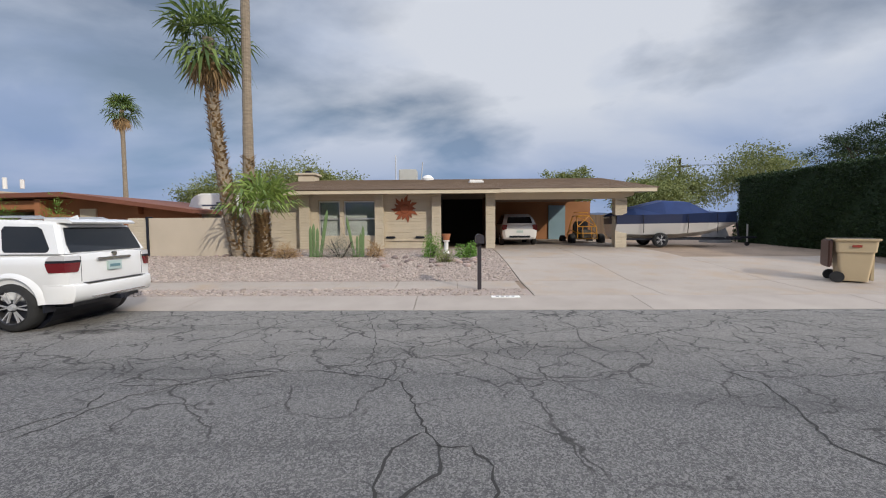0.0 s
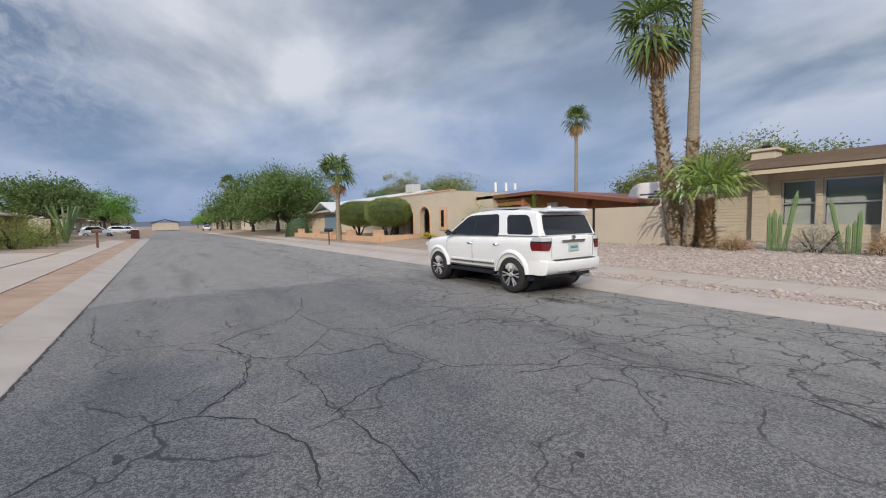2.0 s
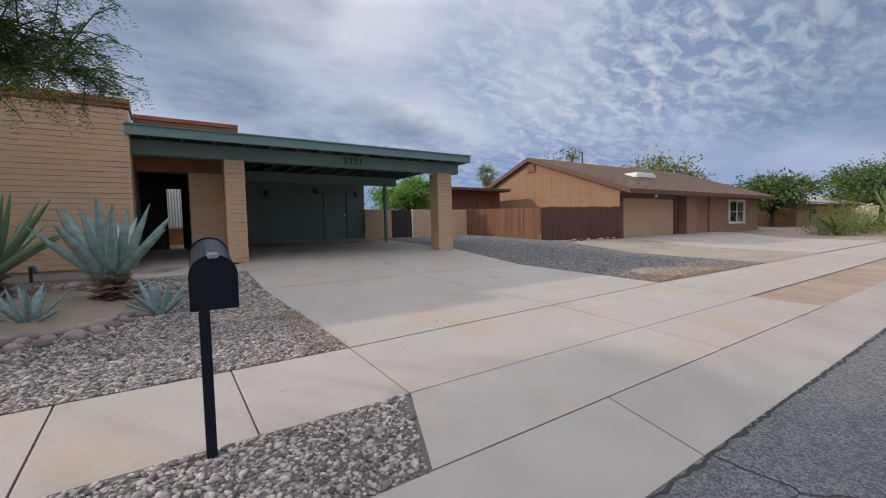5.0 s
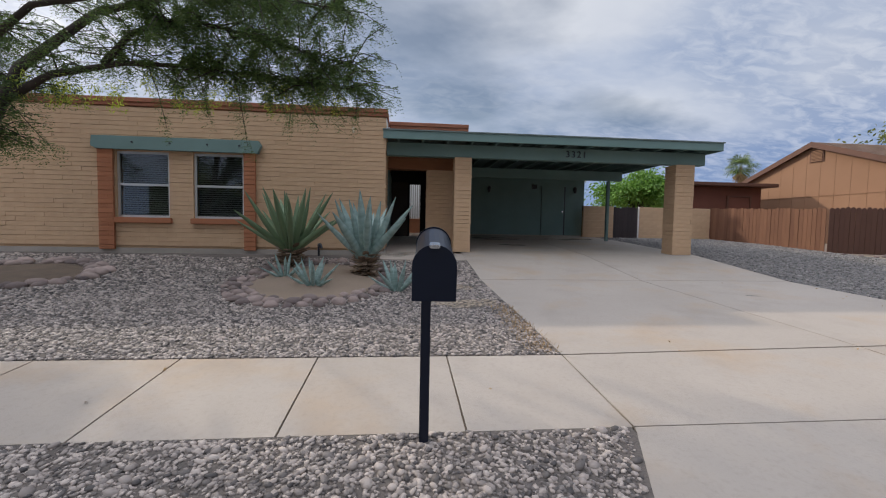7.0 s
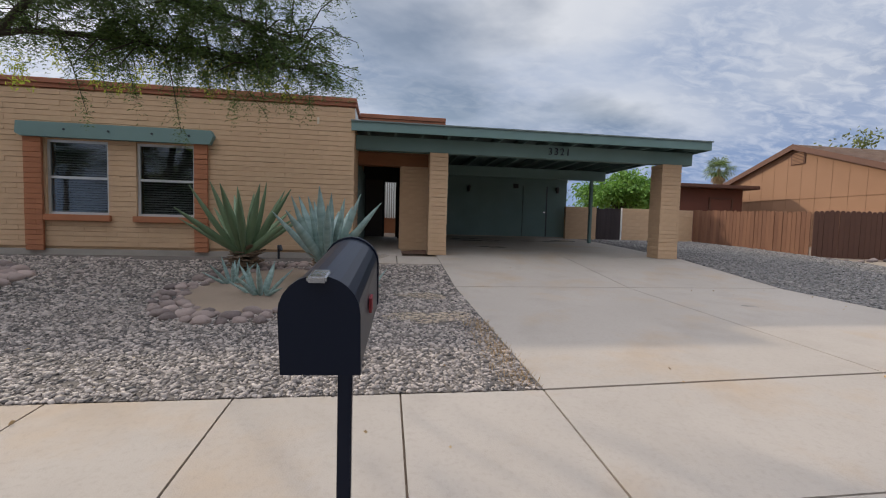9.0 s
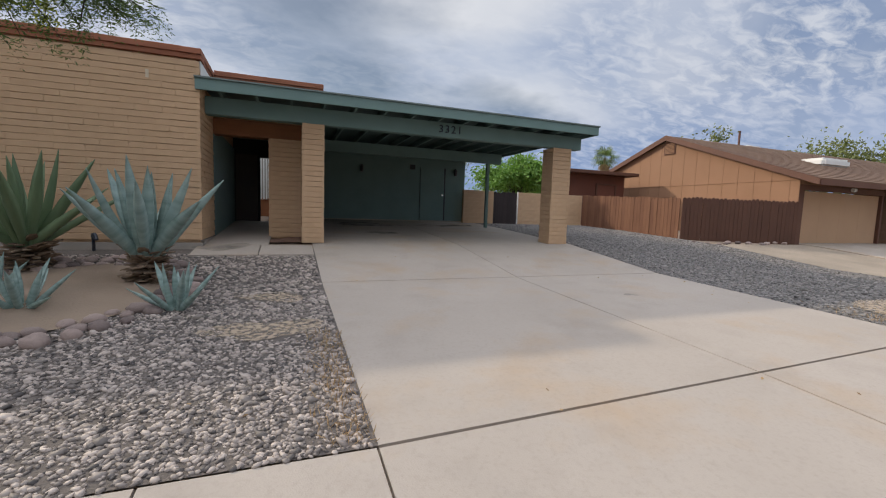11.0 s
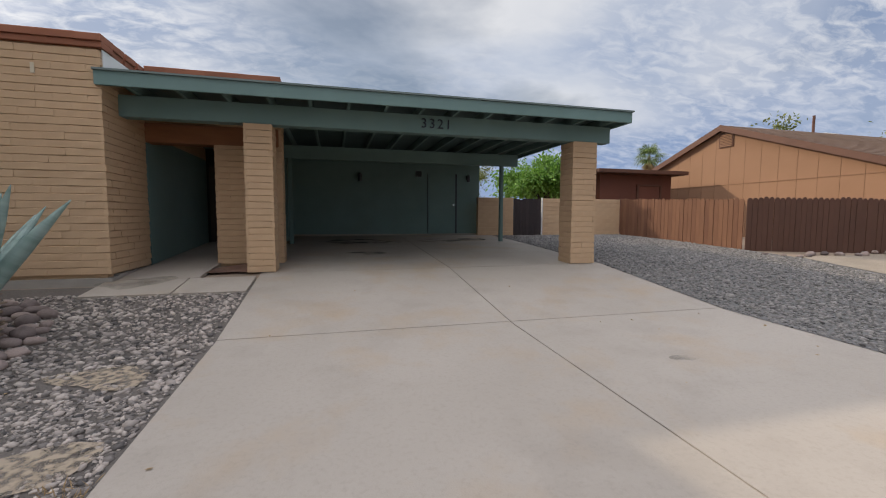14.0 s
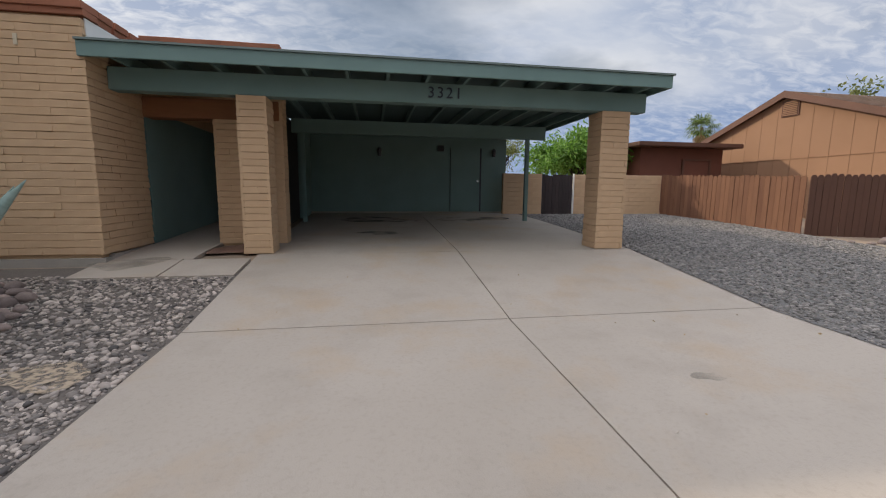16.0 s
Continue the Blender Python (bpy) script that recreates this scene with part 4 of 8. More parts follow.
part("garage_trim", boxes((-22.85, -22.72, -10.6, -10.5, 0.7, 2.78), (-22.72, -17.62, -10.5, -10.44, 2.67, 2.86), (-17.88, -17.62, -10.5, -10.44, 0.7, 2.67)), TRIM_BROWN, nb)
lamp = base_thing("garage_lamp", (-20.6, -10.42, 2.8), "small white lamp above the garage door", "wall lamp")
part("shade", boxes((-20.7, -20.48, -10.44, -10.33, 2.73, 2.86), bevel=0.02), WHITE, lamp)
NB_BRICK = mat("brown_block", (0.34, 0.20, 0.13), (0.27, 0.155, 0.10), 0.92, scale=4, fine=60, rand=0.4)
column(nb, "brick_pier", -24.5, -23.4, -11.2, -10.25, 0.6, 2.86, NB_BRICK, TRIM_BROWN)
part("porch_shade", boxes((-26.75, -24.5, -12.2, -12.0, 0.5, EZ), (-24.55, -24.5, -12.0, -11.2, 0.5, EZ)), BROWN_SIDING, nb)
fw = part("block_front", boxes((-33.9, -31.6, -10.64, -10.6, 0.5, 2.9), (-29.3, -26.75, -10.64, -10.6, 0.5, 2.9), (-31.6, -29.3, -10.64, -10.6, 0.5, 1.36), (-31.6, -29.3, -10.64, -10.6, 2.7, 2.9)), NB_BRICK, nb)
courses(fw, (-26.75, -10.6), (-33.9, -10.6), 0.55, 2.9, NB_BRICK, holes=[(2.55, 4.85, 1.36, 2.7)], depth=-0.04, seed=31, course=0.15, near=(90, 99))
window_unit(nb, -31.5, -29.4, -10.56, 1.38, 2.68, 1)
part("window_trim", boxes((-31.64, -31.5, -10.56, -10.5, 1.28, 2.78), (-29.4, -29.26, -10.56, -10.5, 1.28, 2.78), (-31.5, -29.4, -10.56, -10.5, 2.68, 2.78), (-31.5, -29.4, -10.56, -10.5, 1.28, 1.38), (-30.5, -30.4, -10.555, -10.52, 1.38, 2.68)), WHITE, nb)


def gable_roof(parent, x0, x1, y0, ry, y1, ez, rz, material, trim, thick=0.14):
    part("roof", prism(((y0, ez), (ry, rz), (y1, ez), (y1, ez + thick), (ry, rz + thick + 0.02), (y0, ez + thick)), "x", x0, x1), material, parent)
    bm = bmesh.new()
    for x in (x0 - 0.03, x1 + 0.004):
        add_prism(bm, ((y0, ez - 0.06), (ry, rz - 0.06), (y1, ez - 0.06), (y1, ez + thick + 0.01), (ry, rz + thick + 0.03), (y0, ez + thick + 0.01)), "x", x, x + 0.026)
    add_box(bm, x0, x1, y0 - 0.004, y0 + 0.03, ez - 0.06, ez + thick - 0.01)
    add_box(bm, x0, x1, y1 - 0.03, y1 + 0.004, ez - 0.06, ez + thick - 0.01)
    part("bargeboard", bm, trim, parent)
    # shingle courses
    bm = bmesh.new()
    for (ya, yb) in ((y0, ry), (y1, ry)):
        n = int(math.hypot(yb - ya, rz - ez) / 0.28)
        for i in range(n):
            t0, t1 = i / n, (i + 1) / n
            za, zb = ez + thick + (rz - ez) * t0, ez + thick + (rz - ez) * t1
            q = [bm.verts.new(v) for v in ((x0, ya + (yb - ya) * t0, za + 0.03), (x1, ya + (yb - ya) * t0, za + 0.03), (x1, ya + (yb - ya) * t1, zb + 0.012), (x0, ya + (yb - ya) * t1, zb + 0.012))]
            bm.faces.new(q)
            w = [bm.verts.new(v) for v in ((x0, ya + (yb - ya) * t0, za), (x1, ya + (yb - ya) * t0, za))]
            bm.faces.new((w[0], w[1], q[1], q[0]))
    part("shingle_course", bm, material, parent)


gable_roof(nb, -34.4, GX + 0.15, -9.8, RY, -22.15, 2.87, RZ + 0.04, SHINGLE, TRIM_BROWN)
sl = base_thing("skylight", (-23, -13, 4.15), "white domed roof skylight", "skylight")
part("dome", boxes((-24.2, -22.3, -13.3, -12.3, 3.95, 4.33), bevel=0.1), WHITE, sl)
ec = base_thing("roof_cooler", (-24.5, -17.2, 4.9), "white box cooler on the shingled roof", "cooler")
part("cooler_box", boxes((-25.4, -24.4, -17.9, -16.9, 4.8, 5.62), bevel=0.04), WHITE, ec)
vp = base_thing("vent_pipe", (-21, -16, 5.0), "dark vent pipe on the roof ridge", "pipe")
part("pipe", tube([(-22.2, -15.9, 5.0), (-22.2, -15.9, 5.98)], [0.05, 0.05]), TRIM_BROWN, vp)

# ---- the house opposite, north side ----
NY = 16.6
nh = base_thing("ranch_house", (1, 20, 0.5), "pale block ranch house with a brown shingled roof and carport", "house")
nw = part("front_wall", boxes((-6.3, -4.4, NY + 0.3, NY + 0.5, 0.3, 2.85), (-4.4, -2.0, NY + 0.3, NY + 0.5, 0.3, 1.2), (-4.4, -2.0, NY + 0.3, NY + 0.5, 2.6, 2.85), (-2.0, 0.3, NY + 0.3, NY + 0.5, 0.3, 2.85), (-3.55, -3.4, NY + 0.3, NY + 0.5, 1.2, 2.6), (-6.3, -6.1, NY + 0.5, 26, 0.3, 2.85)), N_MORTAR, nh)
courses(nw, (-6.3, NY + 0.3), (0.3, NY + 0.3), 0.5, 2.85, N_BLOCK, holes=[(1.9, 2.75, 1.2, 2.6), (2.9, 4.3, 1.2, 2.6)], depth=-0.04, seed=41, course=0.105, near=(90, 99))
window_unit(nh, -4.4, -3.55, NY + 0.36, 1.2, 2.6, -1, slat=PALE_BLIND)
window_unit(nh, -3.4, -2.0, NY + 0.36, 1.2, 2.6, -1, slat=PALE_BLIND)
for x0, x1 in ((-5.06, -4.67), (-2.13, -1.80), (0.07, 0.42), (2.15, 2.5), (7.07, 7.5)):
    column(nh, "pier", x0, x1, NY, NY + 0.35, 0.4, 2.62 if x0 > 5 else 2.83, N_BLOCK, N_MORTAR)
part("carport_beam", prism(((2.5, 2.60), (7.3, 2.60), (7.75, 2.72), (7.75, 2.93), (2.5, 2.90)), "y", NY - 0.02, NY + 0.3), CREAM, nh, "cream carport beam")
part("eave_board", boxes((-6.6, 2.62, NY - 0.64, NY - 0.58, 2.80, 2.95), (2.62, 8.3, NY - 0.66, NY - 0.6, 2.81, 2.95)), CREAM, nh, "cream eave board")
part("soffit", boxes((-6.6, 8.3, NY - 0.58, NY + 0.45, 2.852, 2.90)), CREAM, nh)
part("roof", prism(((NY - 0.66, 2.95), (22, 3.95), (27.5, 2.9), (27.5, 2.8), (22, 3.85), (NY - 0.6, 2.87)), "x", -6.7, 8.35), SHINGLE_N, nh)
bm = bmesh.new()
for i in range(18):
    t0, t1 = i / 18, (i + 1) / 18
    ya, yb = NY - 0.68 + (22 - NY + 0.68) * t0, NY - 0.68 + (22 - NY + 0.68) * t1
    q = [bm.verts.new(v) for v in ((-6.72, ya, 2.985 + t0), (8.37, ya, 2.985 + t0), (8.37, yb, 2.965 + t1), (-6.72, yb, 2.965 + t1))]
    bm.faces.new(q)
    w = [bm.verts.new(v) for v in ((-6.72, ya, 2.955 + t0), (8.37, ya, 2.955 + t0))]
    bm.faces.new((w[0], w[1], q[1], q[0]))
part("shingle_course", bm, SHINGLE_N, nh)
part("carport_back", boxes((2.5, 8.3, 23.2, 23.4, 0.5, 2.85), (2.3, 2.5, 16.95, 23.4, 0.5, 2.85)), mat("orange_plywood", (0.34, 0.16, 0.07), (0.27, 0.12, 0.055), 0.8, scale=1), nh)
part("blue_door", boxes((6.05, 6.95, 23.12, 23.19, 0.65, 2.65), bevel=0.01), mat("blue_door_paint", (0.20, 0.30, 0.36), (0.17, 0.26, 0.31), 0.6, scale=2), nh, "pale blue door")
# near-black sheets painted as the shade of the recessed entry
part("entry_dark", boxes((0.42, 2.3, 20.5, 20.7, 0.5, 2.85), (0.2, 0.42, 16.95, 20.7, 0.5, 2.85)), INSIDE_SHADE, nh)

# ---- plants and stones: shared makers ----


def mesh_from_arrays(name, verts, faces, material, smooth=False):
    """verts: n x 3; faces: m x k, all of one size."""
    me = bpy.data.meshes.new(name)
    k = faces.shape[1]
    me.vertices.add(len(verts))
    me.vertices.foreach_set("co", np.asarray(verts, np.float32).ravel())
    me.loops.add(faces.size)
    me.loops.foreach_set("vertex_index", faces.astype(np.int32).ravel())
    me.polygons.add(len(faces))
    me.polygons.foreach_set("loop_start", np.arange(0, faces.size, k, dtype=np.int32))
    me.polygons.foreach_set("loop_total", np.full(len(faces), k, np.int32))
    if smooth:
        me.polygons.foreach_set("use_smooth", np.ones(len(faces), bool))
    me.update(calc_edges=True)
    me.materials.append(material)
    return me


def unit(v):
    return v / np.maximum(np.linalg.norm(v, axis=-1, keepdims=True), 1e-9)


def leaf_quads(points, ways, length, width, rng, droop=0.0):
    """A lozenge leaf at each point, along its way."""
    n = len(points)
    ways = unit(ways + np.array([0, 0, -droop]))
    side = unit(np.cross(ways, rng.normal(size=(n, 3))))
    L = length * rng.uniform(0.6, 1.3, (n, 1))
    W = width * rng.uniform(0.6, 1.3, (n, 1))
    v = np.stack([points, points + ways * L * 0.5 + side * W * 0.5, points + ways * L, points + ways * L * 0.5 - side * W * 0.5], 1)
    f = np.arange(n * 4).reshape(n, 4)
    return v.reshape(-1, 3), f


def ico():
    bm = bmesh.new()
    bmesh.ops.create_icosphere(bm, subdivisions=1, radius=1)
    v = np.array([x.co[:] for x in bm.verts])
    f = np.array([[q.index for q in x.verts] for x in bm.faces])
    bm.free()
    return v, f


ICO_V, ICO_F = ico()


def pebble_bed(name, rects, density, size, material, label, seed, skip=(), flat=0.55, keep=None):
    """Loose stones strewn over stretches of the ground. skip: (x, y, rx, ry) left bare."""
    rng = np.random.default_rng(seed)
    pts = []
    for x0, x1, y0, y1 in rects:
        n = int((x1 - x0) * (y1 - y0) * density)
        pts.append(np.stack([rng.uniform(x0, x1, n), rng.uniform(y0, y1, n)], 1))
    p = np.concatenate(pts)
    for cx, cy, rx, ry in skip:
        d = np.hypot((p[:, 0] - cx) / rx, (p[:, 1] - cy) / ry) + 0.18 * np.sin(p[:, 0] * 9 + p[:, 1] * 7)
        p = p[d > rng.uniform(0.8, 1.15, len(p))]
    if keep:
        p = p[keep(p[:, 0], p[:, 1])]
    n = len(p)
    z = np.array([ground_z(a, b) for a, b in p])
    r = size * np.exp(rng.normal(0, 0.33, n))
    s = np.stack([r * rng.uniform(0.8, 1.35, n), r * rng.uniform(0.7, 1.0, n), r * flat * rng.uniform(0.7, 1.2, n)], 1)
    a = rng.uniform(0, 2 * math.pi, n)
    v = ICO_V[None] * s[:, None] * (1 + rng.uniform(-0.14, 0.14, (n, 12, 1)))
    tilt = rng.normal(0, 0.25, (n, 1))
    c, sn = np.cos(a)[:, None], np.sin(a)[:, None]
    x, y = v[..., 0] * c - v[..., 1] * sn, v[..., 0] * sn + v[..., 1] * c
    v = np.stack([x + p[:, :1], y + p[:, 1:], v[..., 2] + x * tilt + (z + r * 0.1)[:, None]], -1)
    f = (ICO_F[None] + (np.arange(n) * 12)[:, None, None]).reshape(-1, 3)
    ob = new(name, mesh_from_arrays(name, v.reshape(-1, 3), f, material, True))
    return tagged(ob, label, "gravel", kind="stuff")


def bed(name, x0, x1, y0, y1, material, label, lift=0.0, n=10):
    ys = sorted({*span(y0, y1, n), *[t[0] for t in SOUTH + NORTH if y0 < t[0] < y1]})
    return sheet(name, span(x0, x1, n), ys, lift, material, label, "ground")


def limb_path(rng, a, b, bend=0.12, n=5):
    a, b = np.array(a, float), np.array(b, float)
    L = np.linalg.norm(b - a)
    out = []
    for i in range(n + 1):
        t = i / n
        p = a + (b - a) * t
        p = p + rng.normal(0, bend * L * 0.25, 3) * (0 if i in (0, n) else 1) + np.array([0, 0, bend * L * math.sin(math.pi * t)])
        out.append(tuple(p))
    return out


def tree(name, at, height, rad, trunk_r, leaf, label, seed, n_leaf=6000, leaf_len=0.14, leaf_w=0.06, lift=0.35, clumps=60, squash=0.6, droop=0.3, lean=(0, 0), wood=None, stems=1, category="tree", open_=0.5):
    """A trunk that forks into limbs, and a crown of many leaf clumps with gaps."""
    rng = np.random.default_rng(seed)
    x, y, z = at
    ob = base_thing(name, at, label, category)
    wood = wood or BARK
    top = np.array([x + lean[0], y + lean[1], z + height * (lift + 0.1)])
    centre = np.array([x + lean[0], y + lean[1], z + height * (1 - (1 - lift) * 0.5)])
    half = np.array([rad, rad, height * (1 - lift) * 0.5])
    bm = bmesh.new()
    forks = []
    for s in range(stems):
        off = rng.normal(0, trunk_r * 1.5, 3) * (s > 0)
        p = limb_path(rng, (x + off[0], y + off[1], z - 0.1), top + rng.normal(0, rad * 0.15, 3) * (stems > 1), 0.05, 5)
        add_tube(bm, p, [trunk_r * (1.25 - 0.6 * i / 5) for i in range(6)], 8)
        forks.append(p[-1])
    # clump centres: on an uneven shell and inside
    d = unit(rng.normal(size=(clumps, 3)))
    d[:, 2] = np.where(d[:, 2] < -0.5, -d[:, 2] * 0.4, d[:, 2])
    rr = rng.uniform(0.45, 1.0, (clumps, 1)) ** 0.6
    wob = 1 + 0.22 * np.sin(d[:, :1] * 5.1 + seed) + 0.15 * np.sin(d[:, 1:2] * 7.3 + 2 * seed)
    cs = centre + d * half * rr * wob
    for i in rng.choice(clumps, min(clumps, 16), replace=False):
        p = limb_path(rng, forks[i % len(forks)], cs[i], 0.08, 4)
        add_tube(bm, p, [trunk_r * q for q in (0.5, 0.36, 0.24, 0.14, 0.05)], 6)
    part("trunk", bm, wood, ob, smooth=True)
    per = n_leaf // clumps
    size = rad * (0.22 + 0.22 * (1 - open_))
    pts = cs[:, None] + rng.normal(0, 1, (clumps, per, 3)) * size * np.array([0.5, 0.5, 0.5 * squash]) * rng.uniform(0.6, 1.3, (clumps, 1, 1))
    pts = pts.reshape(-1, 3)
    ways = unit(pts - centre) * 0.6 + rng.normal(0, 0.7, pts.shape)
    v, f = leaf_quads(pts, ways, leaf_len, leaf_w, rng, droop)
    crown = new("crown", mesh_from_arrays("crown", v, f, leaf))
    crown.parent = ob
    crown.matrix_parent_inverse = WORLD_OF[ob].inverted()
    return ob


def shrub(name, at, rx, ry, h, leaf, label, seed, n_leaf=2500, leaf_len=0.07, leaf_w=0.03, category="shrub", core=False, ball=False, droop=0.0):
    """A mounded shrub of short stems and leaves; ball: clipped round on visible stems."""
    rng = np.random.default_rng(seed)
    x, y, z = at
    ob = base_thing(name, at, label, category)
    bm = bmesh.new()
    z0 = h * 0.28 if ball else 0.0
    for i in range(9):
        a = rng.uniform(0, 6.28)
        e = (x + math.cos(a) * rx * 0.6, y + math.sin(a) * ry * 0.6, z + z0 + (h - z0) * rng.uniform(0.35, 0.75))
        add_tube(bm, limb_path(rng, (x + math.cos(a) * 0.06, y + math.sin(a) * 0.06, z - 0.05), e, 0.05, 3), [0.04 * max(rx, 0.25), 0.03 * max(rx, 0.25), 0.02 * max(rx, 0.25), 0.006], 5)
    part("trunk", bm, BARK, ob)
    d = unit(rng.normal(size=(n_leaf, 3)))
    d[:, 2] = d[:, 2] if ball else np.abs(d[:, 2])
    rr = rng.uniform(0.86 if ball else 0.35, 1.03, (n_leaf, 1))
    wob = 1 + (0.035 if ball else 0.2) * np.sin(d[:, :1] * 6 + seed) + (0.03 if ball else 0.14) * np.sin(d[:, 1:2] * 9 + d[:, 2:] * 5)
    c = np.array([x, y, z + (z0 + h) / 2 if ball else z + 0.03])
    half = np.array([rx, ry, (h - z0) / 2 if ball else h])
    if ball:
        d = np.sign(d) * np.abs(d) ** 0.85
    pts = c + d * half * rr * wob
    v, f = leaf_quads(pts, d + rng.normal(0, 0.7, pts.shape), leaf_len, leaf_w, rng, droop)
    me = mesh_from_arrays("foliage", v, f, leaf)
    fo = new("foliage", me)
    fo.parent = ob
    fo.matrix_parent_inverse = WORLD_OF[ob].inverted()
    if core:
        # solid dark core, coloured for the shade between the leaves
        bm = bmesh.new()
        bmesh.ops.create_icosphere(bm, subdivisions=3, radius=1, matrix=Matrix.Translation(c) @ Matrix.Diagonal((half[0] * 0.86, half[1] * 0.86, half[2] * 0.86, 1)))
        part("inner_growth", bm, HEDGE_LEAF, ob, "dark solid core for the shaded inside")
    return ob


def fan_palm(name, at, height, trunk_r, label, seed, fronds=34, frond_len=0.95, bow=(0, 0), skirt=14, boots=0.0, leaf=None, low=-0.7):
    """A fan palm: a ringed trunk, a crown of pleated fans on stalks, dry fans hanging below."""
    rng = np.random.default_rng(seed)
    x, y, z = at
    ob = base_thing(name, at, label, "palm tree")
    n = 26
    pts, rad = [], []
    for i in range(n + 1):
        t = i / n
        pts.append((x + bow[0] * (1 - (1 - t) ** 2), y + bow[1] * t * t, z - 0.1 + (height + 0.1) * t))
        rad.append(trunk_r * (1.25 - 0.45 * min(1, t * 2.2)) * (1.0 + 0.07 * (i % 2)))
    part("trunk", tube(pts, rad, 12), PALM_BARK, ob, smooth=False)
    if boots:
        bm = bmesh.new()
        for i in range(int(900 * boots)):
            t = rng.uniform(0.0, 1.0) * boots
            a = rng.uniform(0, 6.28)
            zz = height * t
            r = trunk_r * (1.2 - 0.45 * min(1, t * 2.2))
            c = Vector((x + bow[0] * (1 - (1 - t) ** 2) + math.cos(a) * r, y + bow[1] * t * t + math.sin(a) * r, z + zz))
            o = Vector((math.cos(a), math.sin(a), rng.uniform(0.2, 1.3))).normalized()
            s = Vector((-math.sin(a), math.cos(a), 0))
            L = rng.uniform(0.10, 0.20) * (0.6 + trunk_r * 2)
            w = 0.05
            q = [bm.verts.new(v) for v in (c - s * w, c + s * w, c + o * L + s * w * 0.4, c + o * L - s * w * 0.4)]
            bm.faces.new(q)
        part("shaggy_skirt", bm, PALM_DEAD, ob, "shaggy old leaf bases")["kind"] = "stuff"
    tip = np.array([x + bow[0], y + bow[1], z + height])
    for kind, count, m in (("crown", fronds, leaf or PALM_LEAF), ("dry_skirt", skirt, PALM_DEAD)):
        if not count:
            continue
        V, F = [], []
        for i in range(count):
            a = 2.4 * i + rng.uniform(-0.3, 0.3)
            e = rng.uniform(low, 1.42) if kind == "crown" else rng.uniform(-1.53, -1.15)
            d = np.array([math.cos(a) * math.cos(e), math.sin(a) * math.cos(e), math.sin(e)])
            s = np.array([-math.sin(a), math.cos(a), 0.0])
            u = np.cross(s, d) * -1
            hub = tip + d * frond_len * rng.uniform(0.5, 0.75) + np.array([0, 0, -0.05])
            k = len(V)
            V += [tip + s * 0.02, tip - s * 0.02, hub - s * 0.012, hub + s * 0.012]
            F.append((k, k + 1, k + 2, k + 3))
            blades = 15
            L = frond_len * rng.uniform(0.75, 1.05) * (1.0 if kind == "crown" else 0.8)
            for b in range(blades):
                th = (b / (blades - 1) - 0.5) * (4.0 if kind == "crown" else 2.2)
                w = d * math.cos(th) + s * math.sin(th)
                fold = u * (0.06 if b % 2 else -0.02)
                lb = L * (0.72 + 0.28 * math.cos(th * 0.6)) * rng.uniform(0.88, 1.08)
                mid = hub + w * lb * 0.6 + fold * lb
                end = hub + w * lb + np.array([0, 0, -0.34 * lb * rng.uniform(0.4, 1.5)])
                sd = np.cross(w, u)
                wd = lb * 0.05
                k = len(V)
                V += [hub, mid + sd * wd, end, mid - sd * wd]
                F.append((k, k + 1, k + 2, k + 3))
        cr = new(kind, mesh_from_arrays(kind, np.array(V), np.array(F), m))
        cr.parent = ob
        cr.matrix_parent_inverse = WORLD_OF[ob].inverted()
    return ob


def agave_leaf(length, width, curve, seed, skin):
    """One thick channelled leaf, along +x and rising, with a dark spine tip."""
    bm = bmesh.new()
    rnd = random.Random(seed)
    prof = ((0.0, 0.75), (0.15, 0.74), (0.35, 0.92), (0.52, 1.0), (0.72, 0.76), (0.88, 0.38), (0.97, 0.12), (1.0, 0.02))
    rings = []
    tw = rnd.uniform(-0.15, 0.15)
    for t, w in prof:
        c = Vector((length * t, 0, curve * length * t * t))
        hw = width * 0.5 * w
        th = 0.05 * width / 0.14 * (1 - t) + 0.006
        ang = tw * t
        ring = []
        for sx, sz in ((-1, 0.42), (-0.5, 0.12), (0, 0.0), (0.5, 0.12), (1, 0.42), (0.55, -0.35), (0, -0.7), (-0.55, -0.35)):
            p = Vector((0, sx * hw, sz * hw * 0.55 - (th if sz < 0 else 0)))
            ring.append(bm.verts.new(c + Matrix.Rotation(ang, 3, "X") @ p))
        rings.append(ring)
    for r0, r1 in zip(rings, rings[1:]):
        for k in range(8):
            bm.faces.new((r0[k], r0[(k + 1) % 8], r1[(k + 1) % 8], r1[k]))
    bm.faces.new(rings[-1])
    me = bpy.data.meshes.new("leaf")
    bm.to_mesh(me)
    bm.free()
    for f in me.polygons:
        f.use_smooth = True
    me.materials.append(skin)
    return me


AGAVE_LEAVES = [agave_leaf(1.0, 0.165, c, i, AGAVE) for i, c in enumerate((0.03, -0.05, 0.08))]
GREEN_LEAVES = [agave_leaf(1.0, 0.125, c, i, AGAVE_GREEN) for i, c in enumerate((0.02, -0.04, 0.05))]


